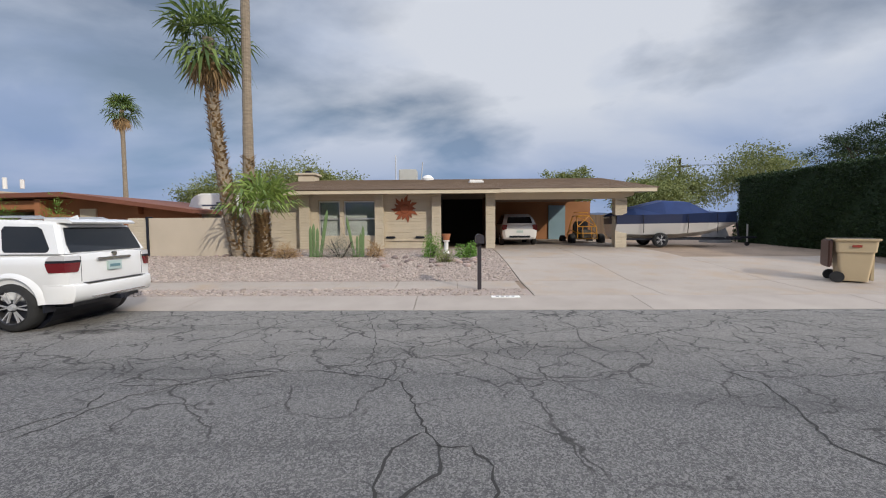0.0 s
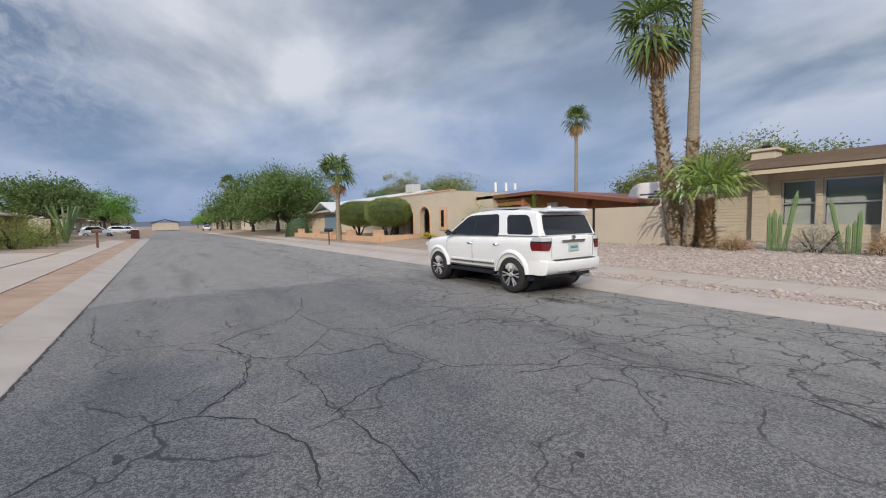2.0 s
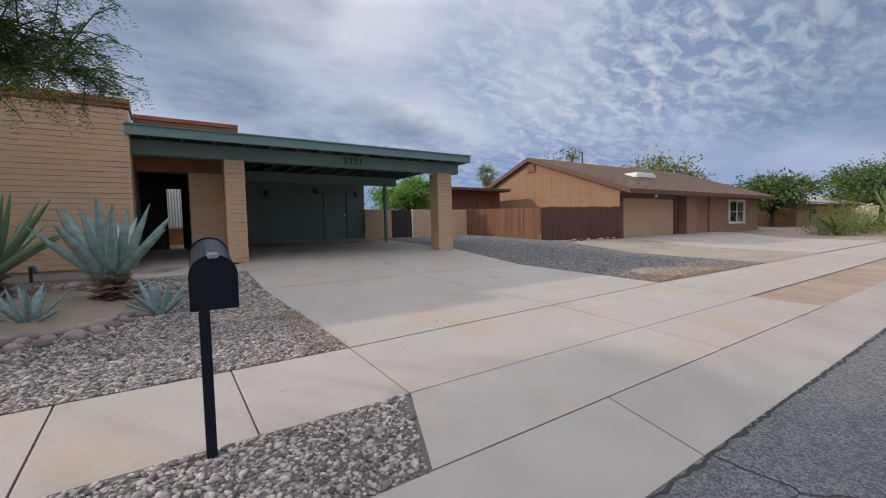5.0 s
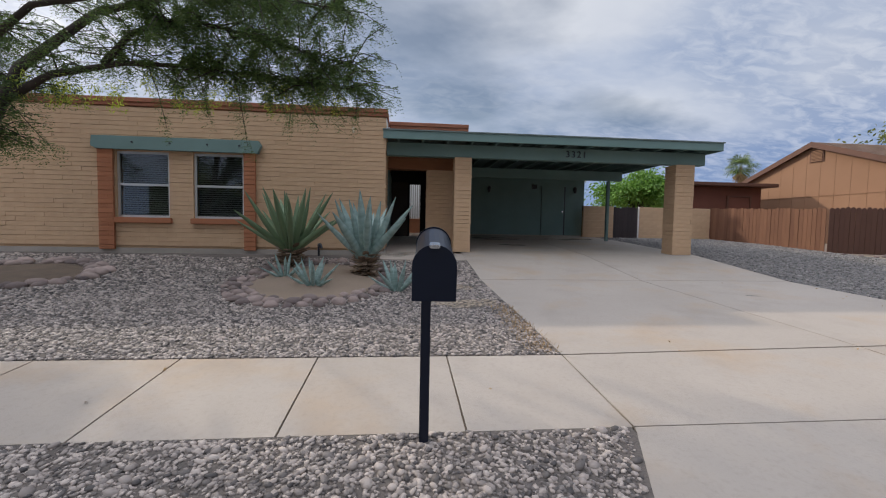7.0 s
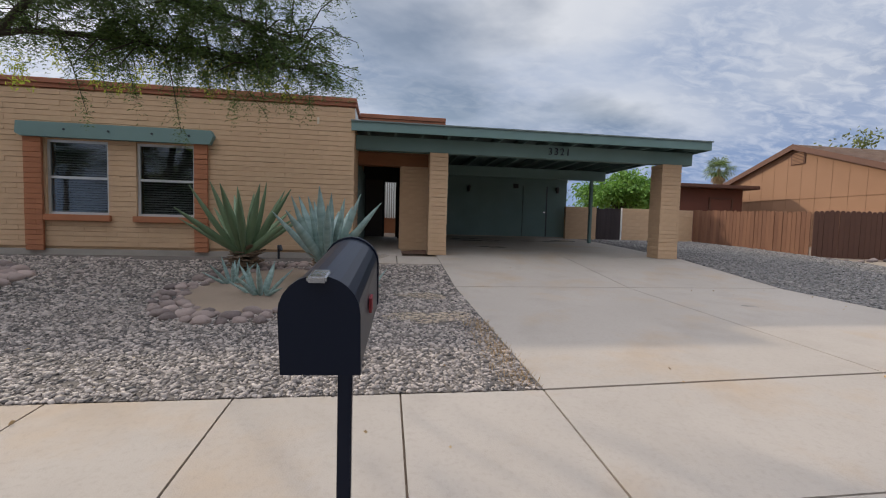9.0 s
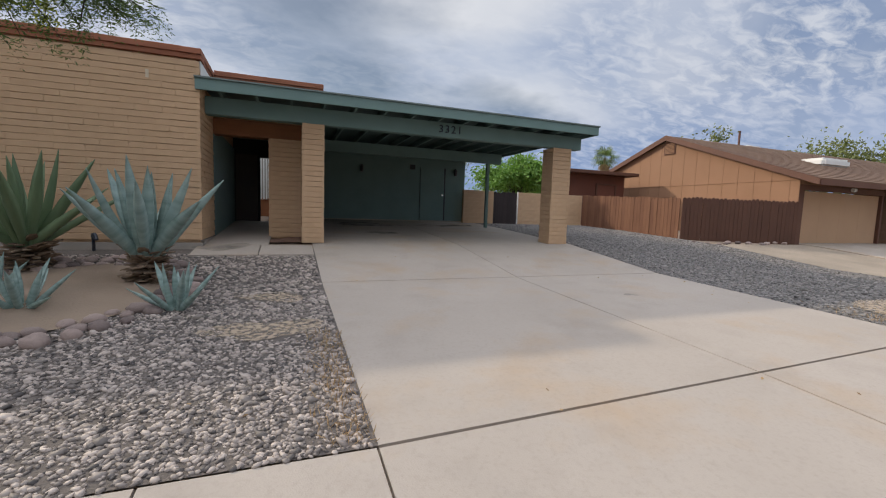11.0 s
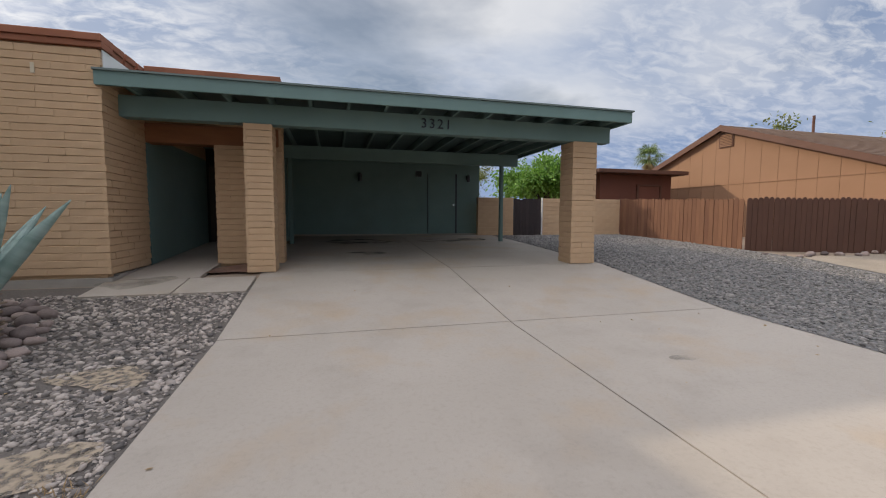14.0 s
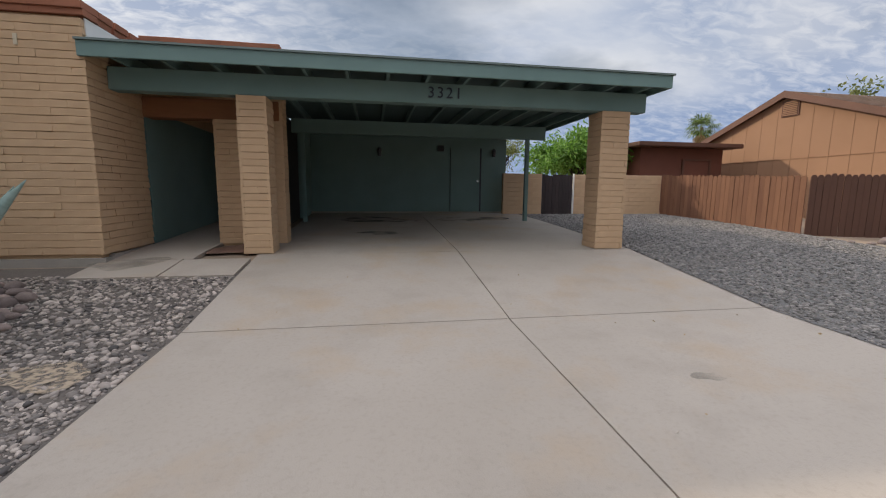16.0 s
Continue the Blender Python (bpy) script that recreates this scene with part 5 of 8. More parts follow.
def agave(at, size, leaves, label, seed, spread=1.0, stump=True, kinds=AGAVE_LEAVES):
    rnd = random.Random(seed)
    ob = base_thing("agave", at, label, "agave", "agaves in the rock bed")
    for i in range(leaves):
        t = i / max(1, leaves - 1)
        a = 2.399 * i + rnd.uniform(-0.2, 0.2)
        el = 84 - (62 * spread) * (1 - t) ** 0.9 + rnd.uniform(-5, 5)
        s = size * (0.72 + 0.28 * math.sin(math.pi * (0.25 + 0.6 * t))) * rnd.uniform(0.9, 1.08)
        lf = new("leaf", kinds[i % 3])
        lf.parent = ob
        lf.matrix_basis = Matrix.Rotation(a, 4, "Z") @ Matrix.Translation((0.06 * size, 0, 0.25 * size if stump else 0.0)) @ Matrix.Rotation(radians(-el), 4, "Y") @ Matrix.Diagonal((s, s * rnd.uniform(0.72, 0.95), s, 1))
    if stump:
        bm = bmesh.new()
        # layers of thick cut leaf stubs, wider to the top
        for layer in range(8):
            up = layer / 7
            r = (0.10 + 0.035 * math.sin(2.2 * up)) * size
            for i in range(13):
                a = 6.283 * (i + 0.5 * (layer % 2)) / 13 + rnd.uniform(-0.12, 0.12)
                out = Vector((math.cos(a), math.sin(a), rnd.uniform(-0.5, 0.3) + 0.35 * up))
                sd = Vector((-math.sin(a), math.cos(a), 0))
                c = Vector(at) + Vector((math.cos(a) * r * 0.6, math.sin(a) * r * 0.6, (-0.02 + 0.27 * up + rnd.uniform(-0.012, 0.012)) * size))
                reach, w, th = (rnd.uniform(0.10, 0.19) * size, rnd.uniform(0.03, 0.05) * size, 0.009 * size)
                ring = []
                for along, half, thick in ((0.0, 1.0, 1.6), (0.7, 1.0, 1.2), (1.0, 0.55, 0.5)):
                    m = c + out * reach * along
                    ring.append([bm.verts.new(m + sd * w * half * k + Vector((0, 0, th * thick * j))) for k, j in ((-1, -1), (1, -1), (1, 0.6), (-1, 0.6))])
                for r0, r1 in zip(ring, ring[1:]):
                    for k in range(4):
                        bm.faces.new((r0[k], r0[(k + 1) % 4], r1[(k + 1) % 4], r1[k]))
                bm.faces.new(ring[-1])
        part("dry_skirt", bm, DRY_STUBS, ob, "brown dried lower leaves")["kind"] = "stuff"
    return ob


ROCK_MESHES = []
for k in range(5):
    bm = bmesh.new()
    bmesh.ops.create_icosphere(bm, subdivisions=2, radius=1)
    for v in bm.verts:
        v.co *= 1 + 0.22 * noise.noise(v.co * 1.1 + Vector((k * 5.0, 0, 0)))
    me = bpy.data.meshes.new("rock")
    bm.to_mesh(me)
    bm.free()
    for f in me.polygons:
        f.use_smooth = True
    me.materials.append(ROCK)
    ROCK_MESHES.append(me)


def rock(x, y, size, rnd, group, z=None):
    ob = new("rock", rnd.choice(ROCK_MESHES))
    s = size * rnd.uniform(0.7, 1.3)
    zz = ground_z(x, y) if z is None else z
    ob.matrix_basis = Matrix.Translation((x, y, zz + s * 0.22)) @ Matrix.Rotation(rnd.uniform(0, 6.28), 4, "Z") @ Matrix.Diagonal((s * rnd.uniform(1.0, 1.5), s, s * rnd.uniform(0.6, 0.85), 1))
    return tagged(ob, "rounded river rock edging the planting bed", "rock", group)


def rock_ring(cx, cy, rx, ry, n, size, seed, group, a0=0.0, a1=6.283, rows=2):
    rnd = random.Random(seed)
    for row in range(rows):
        for i in range(n):
            a = a0 + (a1 - a0) * (i + rnd.uniform(-0.3, 0.3)) / n
            k = 1 + 0.13 * row + rnd.uniform(-0.03, 0.03)
            rock(cx + math.cos(a) * rx * k, cy + math.sin(a) * ry * k, size * (1.0 if row else 0.85), rnd, group)


def mound(name, cx, cy, rx, ry, h, material, label):
    bm = bmesh.new()
    prev = None
    for j in range(1, 8):
        t = j / 7
        r = []
        for k in range(28):
            a = 2 * math.pi * k / 28
            px, py = cx + rx * t * math.cos(a), cy + ry * t * math.sin(a)
            r.append(bm.verts.new((px, py, ground_z(px, py) + h * (1 - t ** 2) + 0.012 + 0.02 * noise.noise((px * 2, py * 2, 0)))))
        if prev:
            for k in range(28):
                bm.faces.new((prev[k], prev[(k + 1) % 28], r[(k + 1) % 28], r[k]))
        else:
            bm.faces.new(r)
        prev = r
    bmesh.ops.recalc_face_normals(bm, faces=bm.faces[:])
    ob = mesh_object(name, bm, material, True)
    return tagged(ob, label, "ground", kind="structure")

# ---- front yard, south ----
bed("gravel_bed_south", -1.70, 14, -9.6, -3.30, GRAVEL_BED, "grey-brown gravel bed of the front yard")
bed("gravel_strip_south", -1.66, 14, -2.07, -1.195, GRAVEL_BED, "gravel strip between kerb and sidewalk", n=4)
bed("gravel_bed_west", -13.6, -8.12, -16.2, -3.59, mat("dark_gravel_bed", (0.19, 0.175, 0.165), (0.08, 0.076, 0.074), 0.95, scale=1.2, fine=55, bump=1.0, fine_mix=0.7), "dark grey gravel bed beside the driveway")
bed("dirt_strip_west", -60, -8.15, -2.095, -1.195, mat("red_dirt", (0.35, 0.26, 0.185), (0.23, 0.135, 0.095), 0.95, scale=1.5, fine=40, bump=0.5), "bare reddish dirt strip beside the kerb", -0.02, n=30)
SKIP = [(-1.06, -6.62, 0.36, 0.22), (-1.03, -5.37, 0.45, 0.3), (1.28, -7.05, 1.1, 1.5), (6.6, -7.3, 1.3, 1.1)]
pebble_bed("gravel_strip_stones", [(-1.67, 4.5, -2.06, -1.20)], 2400, 0.0145, PEBBLE, "loose grey and pink river pebbles beside the kerb", 1, keep=lambda x, y: x > -1.66 + 0.41 * (y + 2.06) + 0.02)
pebble_bed("front_yard_stones", [(-1.66, 4.5, -6.2, -3.30)], 1650, 0.0157, PEBBLE, "loose grey and pink river pebbles in the front yard", 2, SKIP)
pebble_bed("front_yard_far_stones", [(-1.66, 4.5, -9.2, -6.2), (4.5, 9, -9.4, -3.3)], 620, 0.022, PEBBLE, "loose grey river pebbles near the house", 3, SKIP)
pebble_bed("west_stones", [(-13.5, -8.13, -16.1, -3.62)], 640, 0.019, mat("grey_pebbles", (0.30, 0.27, 0.245), (0.065, 0.06, 0.057), 0.8, scale=9, fine=80, bump=0.2, rand=0.85), "dark grey crushed stones beside the driveway", 4, [(-10.5, -4.0, 1.6, 0.5)])
mound("planting_bed", 1.28, -7.05, 1.15, 1.55, 0.08, DIRT, "bare sandy soil of the agave bed")
mound("tree_bed", 6.6, -7.3, 1.3, 1.1, 0.06, mat("leaf_litter", (0.15, 0.105, 0.07), (0.07, 0.05, 0.036), 0.95, scale=4, fine=40, bump=1.0, fine_mix=0.6), "bare soil under the mesquite")
rock_ring(1.28, -7.05, 1.1, 1.5, 40, 0.08, 11, "rocks round the agave bed", rows=3)
rock_ring(6.6, -7.3, 1.32, 1.12, 30, 0.11, 12, "rocks round the tree bed")
agave((0.50, -7.6, 0.55), 1.24, 16, "large blue-green agave with upright spined leaves", 1, 0.74)
agave((2.08, -8.4, 0.6), 1.36, 20, "large green agave with wide-spreading leaves", 2, 0.95, kinds=GREEN_LEAVES)
agave((1.22, -6.4, 0.44), 0.55, 12, "small blue-green agave pup by the rock edge", 3, 0.95, False)
agave((-0.12, -6.28, 0.40), 0.56, 11, "small blue-green agave pup by the rock edge", 4, 0.85, False)
agave((1.9, -7.3, 0.47), 0.50, 8, "small blue-green agave pup by the rock edge", 5, 1.0, False)


def mailbox(x, y, z0, zb, label, material, w=0.115, h=0.20, d=0.27, face=1, post=0.04, ahead=0.0, tip=0.0, turn=0.0):
    """A round-topped box on a square post; face: the way its door looks along y; tip: how far it nods forward."""
    ob = base_thing("mailbox", (x, y, z0), label, "mailbox")
    part("post", boxes((x - post, x + post, y - post, y + post, z0 - 0.1, zb + math.tan(tip) * (ahead + d)), bevel=0.004), material, ob)
    bracket = part("bracket", boxes((x - post * 0.8, x + post * 0.8, min(y, y + ahead) - 0.03, max(y, y + ahead) + 0.12, zb, zb + 0.02)), material, ob)
    y += ahead
    prof = [(x - w, zb + 0.02), (x + w, zb + 0.02), (x + w, zb + h)] + [(x + w * math.cos(a), zb + h + w * math.sin(a)) for a in [math.pi * i / 12 for i in range(1, 12)]] + [(x - w, zb + h)]
    shell = part("box", prism(prof, "y", y - d, y + d), material, ob)
    big = [(x + (px - x) * 1.05, zb + 0.02 + (pz - zb - 0.02) * 1.03) for px, pz in prof]
    door = part("door", prism(big, "y", *sorted((y + face * d, y + face * (d + 0.022)))), material, shell)
    rim = part("rim", prism(big, "y", *sorted((y - face * d, y - face * (d + 0.012)))), material, shell)
    latch = part("latch", boxes((x - 0.022, x + 0.022, *sorted((y + face * (d - 0.02), y + face * (d + 0.045))), zb + h + w * 0.94, zb + h + w * 1.12), bevel=0.004), CHROME, door)
    fx = x - face * (w + 0.006)
    flag = part("flag", boxes((fx - 0.004, fx + 0.004, y + face * 0.02, y + face * 0.06, zb + h * 0.6, zb + h * 0.85) if face > 0 else (fx - 0.004, fx + 0.004, y - 0.06, y - 0.02, zb + h * 0.6, zb + h * 0.85)), plain("red_flag", (0.22, 0.015, 0.02), 0.6), shell, "small red flag")
    hinge = Matrix.Translation((x, y + face * d, zb + 0.02))
    nod = hinge @ Matrix.Rotation(turn, 4, "Z") @ Matrix.Rotation(-face * tip, 4, "X") @ hinge.inverted()
    for piece in (bracket, shell, door, rim, latch, flag):
        piece.data.transform(nod)
    return ob


mailbox(-0.342, -1.99, 0.20, 1.127, "black round-topped mailbox on a black post", plain("mailbox_black", (0.006, 0.009, 0.020), 0.35, spec=0.3), 0.089, 0.167, 0.245, 1, 0.027, 0.36, radians(8.0), radians(-3.5))
spig = base_thing("garden_spigot", (1.75, -9.55, 0.7), "black hose tap on a stub pipe", "spigot")
part("pipe", tube([(1.75, -9.5, 0.65), (1.75, -9.5, 1.0)], [0.025, 0.025]), BLACK, spig)
part("tap", tube([(1.75, -9.5, 0.95), (1.70, -9.4, 0.98), (1.66, -9.36, 0.9)], [0.035, 0.04, 0.03]), BLACK, spig)

# the mesquite that reaches over the front yard


def mesquite():
    rng = np.random.default_rng(77)
    at = (6.2, -6.3, 0.6)
    ob = base_thing("mesquite_tree", at, "spreading mesquite with dark limbs and feathery drooping leaves", "tree")
    bm = bmesh.new()
    limbs = [
        ([(6.2, -6.3, 0.5), (6.15, -6.25, 1.3), (5.85, -6.15, 2.3), (5.4, -6.05, 3.05)], [0.15, 0.12, 0.10, 0.08]),
        ([(5.4, -6.05, 3.05), (4.7, -6.0, 3.45), (3.75, -6.0, 3.66), (2.9, -6.05, 3.68), (2.1, -6.1, 3.62), (1.2, -6.15, 3.55), (0.5, -6.2, 3.5)], [0.065, 0.05, 0.038, 0.028, 0.02, 0.014, 0.006]),
        ([(5.7, -6.1, 2.6), (5.35, -5.7, 3.6), (4.5, -5.5, 4.15), (3.2, -5.4, 4.35), (1.9, -5.3, 4.4), (0.7, -5.3, 4.25)], [0.065, 0.055, 0.04, 0.03, 0.02, 0.008]),
        ([(5.85, -6.15, 2.3), (5.5, -6.5, 3.7), (4.6, -6.8, 4.7), (3.4, -6.9, 5.1), (2.2, -6.7, 5.1), (1.0, -6.5, 4.8)], [0.10, 0.08, 0.06, 0.045, 0.03, 0.01]),
        ([(6.1, -6.25, 1.6), (6.6, -6.0, 3.2), (7.4, -5.6, 4.4), (8.6, -5.4, 4.8)], [0.11, 0.09, 0.06, 0.02]),
        ([(6.1, -6.25, 1.8), (6.3, -6.8, 3.4), (6.9, -7.4, 4.6), (7.6, -8.0, 5.0)], [0.10, 0.08, 0.05, 0.02]),
        ([(5.5, -5.9, 3.4), (5.1, -5.2, 4.4), (4.4, -4.6, 4.9), (3.2, -4.4, 5.0), (2.0, -4.5, 4.8)], [0.07, 0.06, 0.045, 0.03, 0.01]),
        ([(4.0, -6.0, 3.64), (3.5, -5.8, 4.0), (2.8, -5.7, 4.2), (1.7, -5.8, 4.0), (0.6, -5.9, 3.75)], [0.05, 0.04, 0.03, 0.02, 0.006]),
    ]
    samples = []
    for p, r in limbs:
        add_tube(bm, p, r, 8)
        for a, b, ra in zip(p, p[1:], r[1:]):
            if ra < 0.075:
                for t in np.linspace(0, 1, 9):
                    samples.append(np.array(a) * (1 - t) + np.array(b) * t)
    samples = np.array(samples)
    # twigs
    twig_pts, twig_way = [], []
    for i in range(1050):
        s = samples[rng.integers(len(samples))]
        if 3.3 < s[0] < 5.6 and rng.uniform() < 0.72:
            continue
        d = unit(rng.normal(size=3) * np.array([1, 1, 0.45]) + np.array([-0.35, 0, 0.12]))
        L = rng.uniform(0.35, 1.0)
        e = s + d * L + np.array([0, 0, -0.16 * L])
        m = s + d * L * 0.5 + np.array([0, 0, 0.05 * L])
        add_tube(bm, [tuple(s), tuple(m), tuple(e)], [0.011, 0.007, 0.003], 4, False)
        for t in rng.uniform(0.15, 1.0, 19):
            q = s * (1 - t) ** 2 + 2 * m * t * (1 - t) + e * t * t
            twig_pts.append(q)
            twig_way.append(unit(d * 0.5 + rng.normal(size=3) * 0.6))
    part("trunk", bm, BARK, ob, smooth=True)
    P, W = np.array(twig_pts), np.array(twig_way)
    # each leaf is a drooping stalk with paired leaflets
    LP, LW = [], []
    for k in range(7):
        t = (k + 1) / 7
        c = P + W * 0.15 * t + np.array([0, 0, -0.17]) * t * t
        side = unit(np.cross(W, np.array([0.1, 0.2, 1.0])))
        for sgn in (1, -1):
            LP.append(c)
            LW.append(side * sgn + W * 0.35 + rng.normal(0, 0.25, P.shape))
    LP, LW = np.concatenate(LP), np.concatenate(LW)
    v, f = leaf_quads(LP, LW, 0.05, 0.0115, rng, 0.35)
    cr = new("crown", mesh_from_arrays("crown", v, f, MESQ_LEAF))
    cr.parent = ob
    cr.matrix_parent_inverse = WORLD_OF[ob].inverted()
    # young yellow-green sprays hanging under the low limb
    SP, SW = [], []
    for i in range(26):
        c = np.array([rng.uniform(0.7, 5.3), rng.uniform(-6.3, -5.8), rng.uniform(3.35, 3.55)])
        for k in range(70):
            t = rng.uniform(0, 1)
            SP.append(c + np.array([rng.normal(0, 0.05), rng.normal(0, 0.05), -0.32 * t]))
            SW.append(rng.normal(0, 1, 3) + np.array([0, 0, -0.8]))
    v, f = leaf_quads(np.array(SP), np.array(SW), 0.06, 0.016, rng, 0.2)
    yg = new("young_spray", mesh_from_arrays("young_spray", v, f, leaf_mat("young_leaves", (0.30, 0.38, 0.05), (0.42, 0.46, 0.07), 0.45)))
    yg.parent = ob
    yg.matrix_parent_inverse = WORLD_OF[ob].inverted()
    return ob


mesquite()
# trees behind the block wall and far to the south
tree("green_tree", (-11.4, -19.0, 1.1), 3.1, 1.6, 0.08, GREEN_LEAF, "bright green spreading tree behind the block wall", 21, 14000, 0.2, 0.075, 0.3, 70, droop=0.5, lean=(-0.1, 0))
tree("olive_tree", (-10.6, -26, 1.5), 3.6, 1.3, 0.08, OLIVE_LEAF, "pale green tree beyond the garden wall", 22, 3500, 0.14, 0.05, 0.3, 40)
fan_palm("fan_palm", (-35, -40, 1.8), 6.4, 0.2, "far fan palm above the roofs", 5, 26, 1.2, skirt=10)
rock_line_rnd = random.Random(3)
for i in range(26):
    rock(-9.4 - i * 0.31 + rock_line_rnd.uniform(-0.1, 0.1), -10.4 + 0.22 * math.sin(i) + (0 if i > 14 else -0.9 + i * 0.06), 0.07, rock_line_rnd, "rocks along the gravel edge") if i > 11 else None

# ---- vehicles ----


def loft(sections, close_ends=True):
    """A skin through rings of equal length."""
    bm = bmesh.new()
    rings = [[bm.verts.new(p) for p in s] for s in sections]
    n = len(rings[0])
    for r0, r1 in zip(rings, rings[1:]):
        for k in range(n):
            bm.faces.new((r0[k], r0[(k + 1) % n], r1[(k + 1) % n], r1[k]))
    if close_ends:
        bm.faces.new(rings[0][::-1])
        bm.faces.new(rings[-1])
    bmesh.ops.recalc_face_normals(bm, faces=bm.faces[:])
    return bm


def panel(pts, thick=0.02, outward=None):
    """A thin plate over a flat outline."""
    bm = bmesh.new()
    P = [Vector(p) for p in pts]
    n = (P[1] - P[0]).cross(P[2] - P[0]).normalized()
    if outward is not None and n.dot(Vector(outward)) < 0:
        n = -n
    lo, hi = [bm.verts.new(p - n * 0.01) for p in P], [bm.verts.new(p + n * thick) for p in P]
    bm.faces.new(lo[::-1])
    bm.faces.new(hi)
    for i in range(len(P)):
        bm.faces.new((lo[i], lo[(i + 1) % len(P)], hi[(i + 1) % len(P)], hi[i]))
    bmesh.ops.recalc_face_normals(bm, faces=bm.faces[:])
    return bm


def carve(ob, cutters):
    """Cuts round wheel wells out of a body."""
    for c in cutters:
        md = ob.modifiers.new("cut", "BOOLEAN")
        md.operation, md.object, md.solver = "DIFFERENCE", c, "EXACT"
    dg = bpy.context.evaluated_depsgraph_get()
    me = bpy.data.meshes.new_from_object(ob.evaluated_get(dg))
    ob.modifiers.clear()
    ob.data = me
    for c in cutters:
        bpy.data.objects.remove(c)


def body_ring(x, zl, zb, w, crown=0.03):
    """A car-body cross-section at x: sill, flank, shoulder, crowned top."""
    return [(x, s * y, z) for s, y, z in ((1, w * 0.55, zl), (1, w * 0.93, zl + 0.02), (1, w * 0.99, zl + 0.16), (1, w, (zl + zb) * 0.52), (1, w * 0.985, zb - 0.10), (1, w * 0.93, zb - 0.01), (1, w * 0.55, zb + crown),
                                             (-1, w * 0.55, zb + crown), (-1, w * 0.93, zb - 0.01), (-1, w * 0.985, zb - 0.10), (-1, w, (zl + zb) * 0.52), (-1, w * 0.99, zl + 0.16), (-1, w * 0.93, zl + 0.02), (-1, w * 0.55, zl))]


def wheel(parent, x, y, r, width, spokes, side):
    wh = part("wheel", lathe([(r * 0.68, -width / 2), (r * 0.9, -width / 2), (r * 0.985, -width * 0.38), (r, -width * 0.2), (r, width * 0.2), (r * 0.985, width * 0.38), (r * 0.9, width / 2), (r * 0.68, width / 2)], 36, False), RUBBER, parent, "black tyre", smooth=True)
    place = Matrix.Translation((x, y, r)) @ Matrix.Rotation(radians(90 * side), 4, "X")
    wh.data.transform(place)
    bm = lathe([(r * 0.66, width * 0.05), (r * 0.69, width * 0.46), (r * 0.72, width * 0.5), (r * 0.69, width * 0.52), (r * 0.64, width * 0.42), (r * 0.63, width * 0.1)], 32, False)
    rim = part("rim", bm, plain("rim_metal", (0.05, 0.05, 0.053), 0.35, 0.6), wh, "alloy rim", smooth=True)
    rim.data.transform(place)
    disc = part("wheel_back", lathe([(r * 0.66, 0.0), (r * 0.66, width * 0.08)], 24), BLACK, wh)
    disc.data.transform(place)
    bm = bmesh.new()
    for i in range(spokes):
        for da in (-0.16, 0.16):
            a = 2 * math.pi * i / spokes + da
            b = 2 * math.pi * i / spokes + da * 0.7
            v = [bm.verts.new((math.cos(q) * rr, math.sin(q) * rr, zz)) for q, rr, zz in ((a - 0.04, r * 0.66, width * 0.46), (a + 0.04, r * 0.66, width * 0.46), (b + 0.09, r * 0.2, width * 0.47), (b - 0.09, r * 0.2, width * 0.47))]
            f = bm.faces.new(v)
            ex = bmesh.ops.extrude_face_region(bm, geom=[f])
            bmesh.ops.translate(bm, vec=(0, 0, -0.03), verts=[q for q in ex["geom"] if isinstance(q, bmesh.types.BMVert)])
    bmesh.ops.create_cone(bm, cap_ends=True, segments=16, radius1=r * 0.15, radius2=r * 0.11, depth=0.05, matrix=Matrix.Translation((0, 0, width * 0.45)))
    sp = part("spokes", bm, plain("spoke_metal", (0.60, 0.60, 0.61), 0.35, 0.5), wh, "machined double spokes")
    sp.data.transform(place)
    return wh


def soft(ob, angle=35):
    """Smooth shading with the hard edges kept."""
    for f in ob.data.polygons:
        f.use_smooth = True
    ob.data.set_sharp_from_angle(angle=radians(angle))
    return ob


def suv_ring(x, zl, zb, w):
    """A body cross-section at x: sill, flank with a soft waist, rounded shoulder."""
    half = ((0.55, zl), (0.88, zl), (0.955, zl + 0.05), (0.985, zl + 0.16), (0.992, zl + (zb - zl) * 0.40), (1.0, zl + (zb - zl) * 0.58), (0.995, zb - 0.17), (0.98, zb - 0.09), (0.95, zb - 0.035), (0.90, zb), (0.55, zb + 0.03))
    return [(x, w * a, z) for a, z in half] + [(x, -w * a, z) for a, z in half[::-1]]


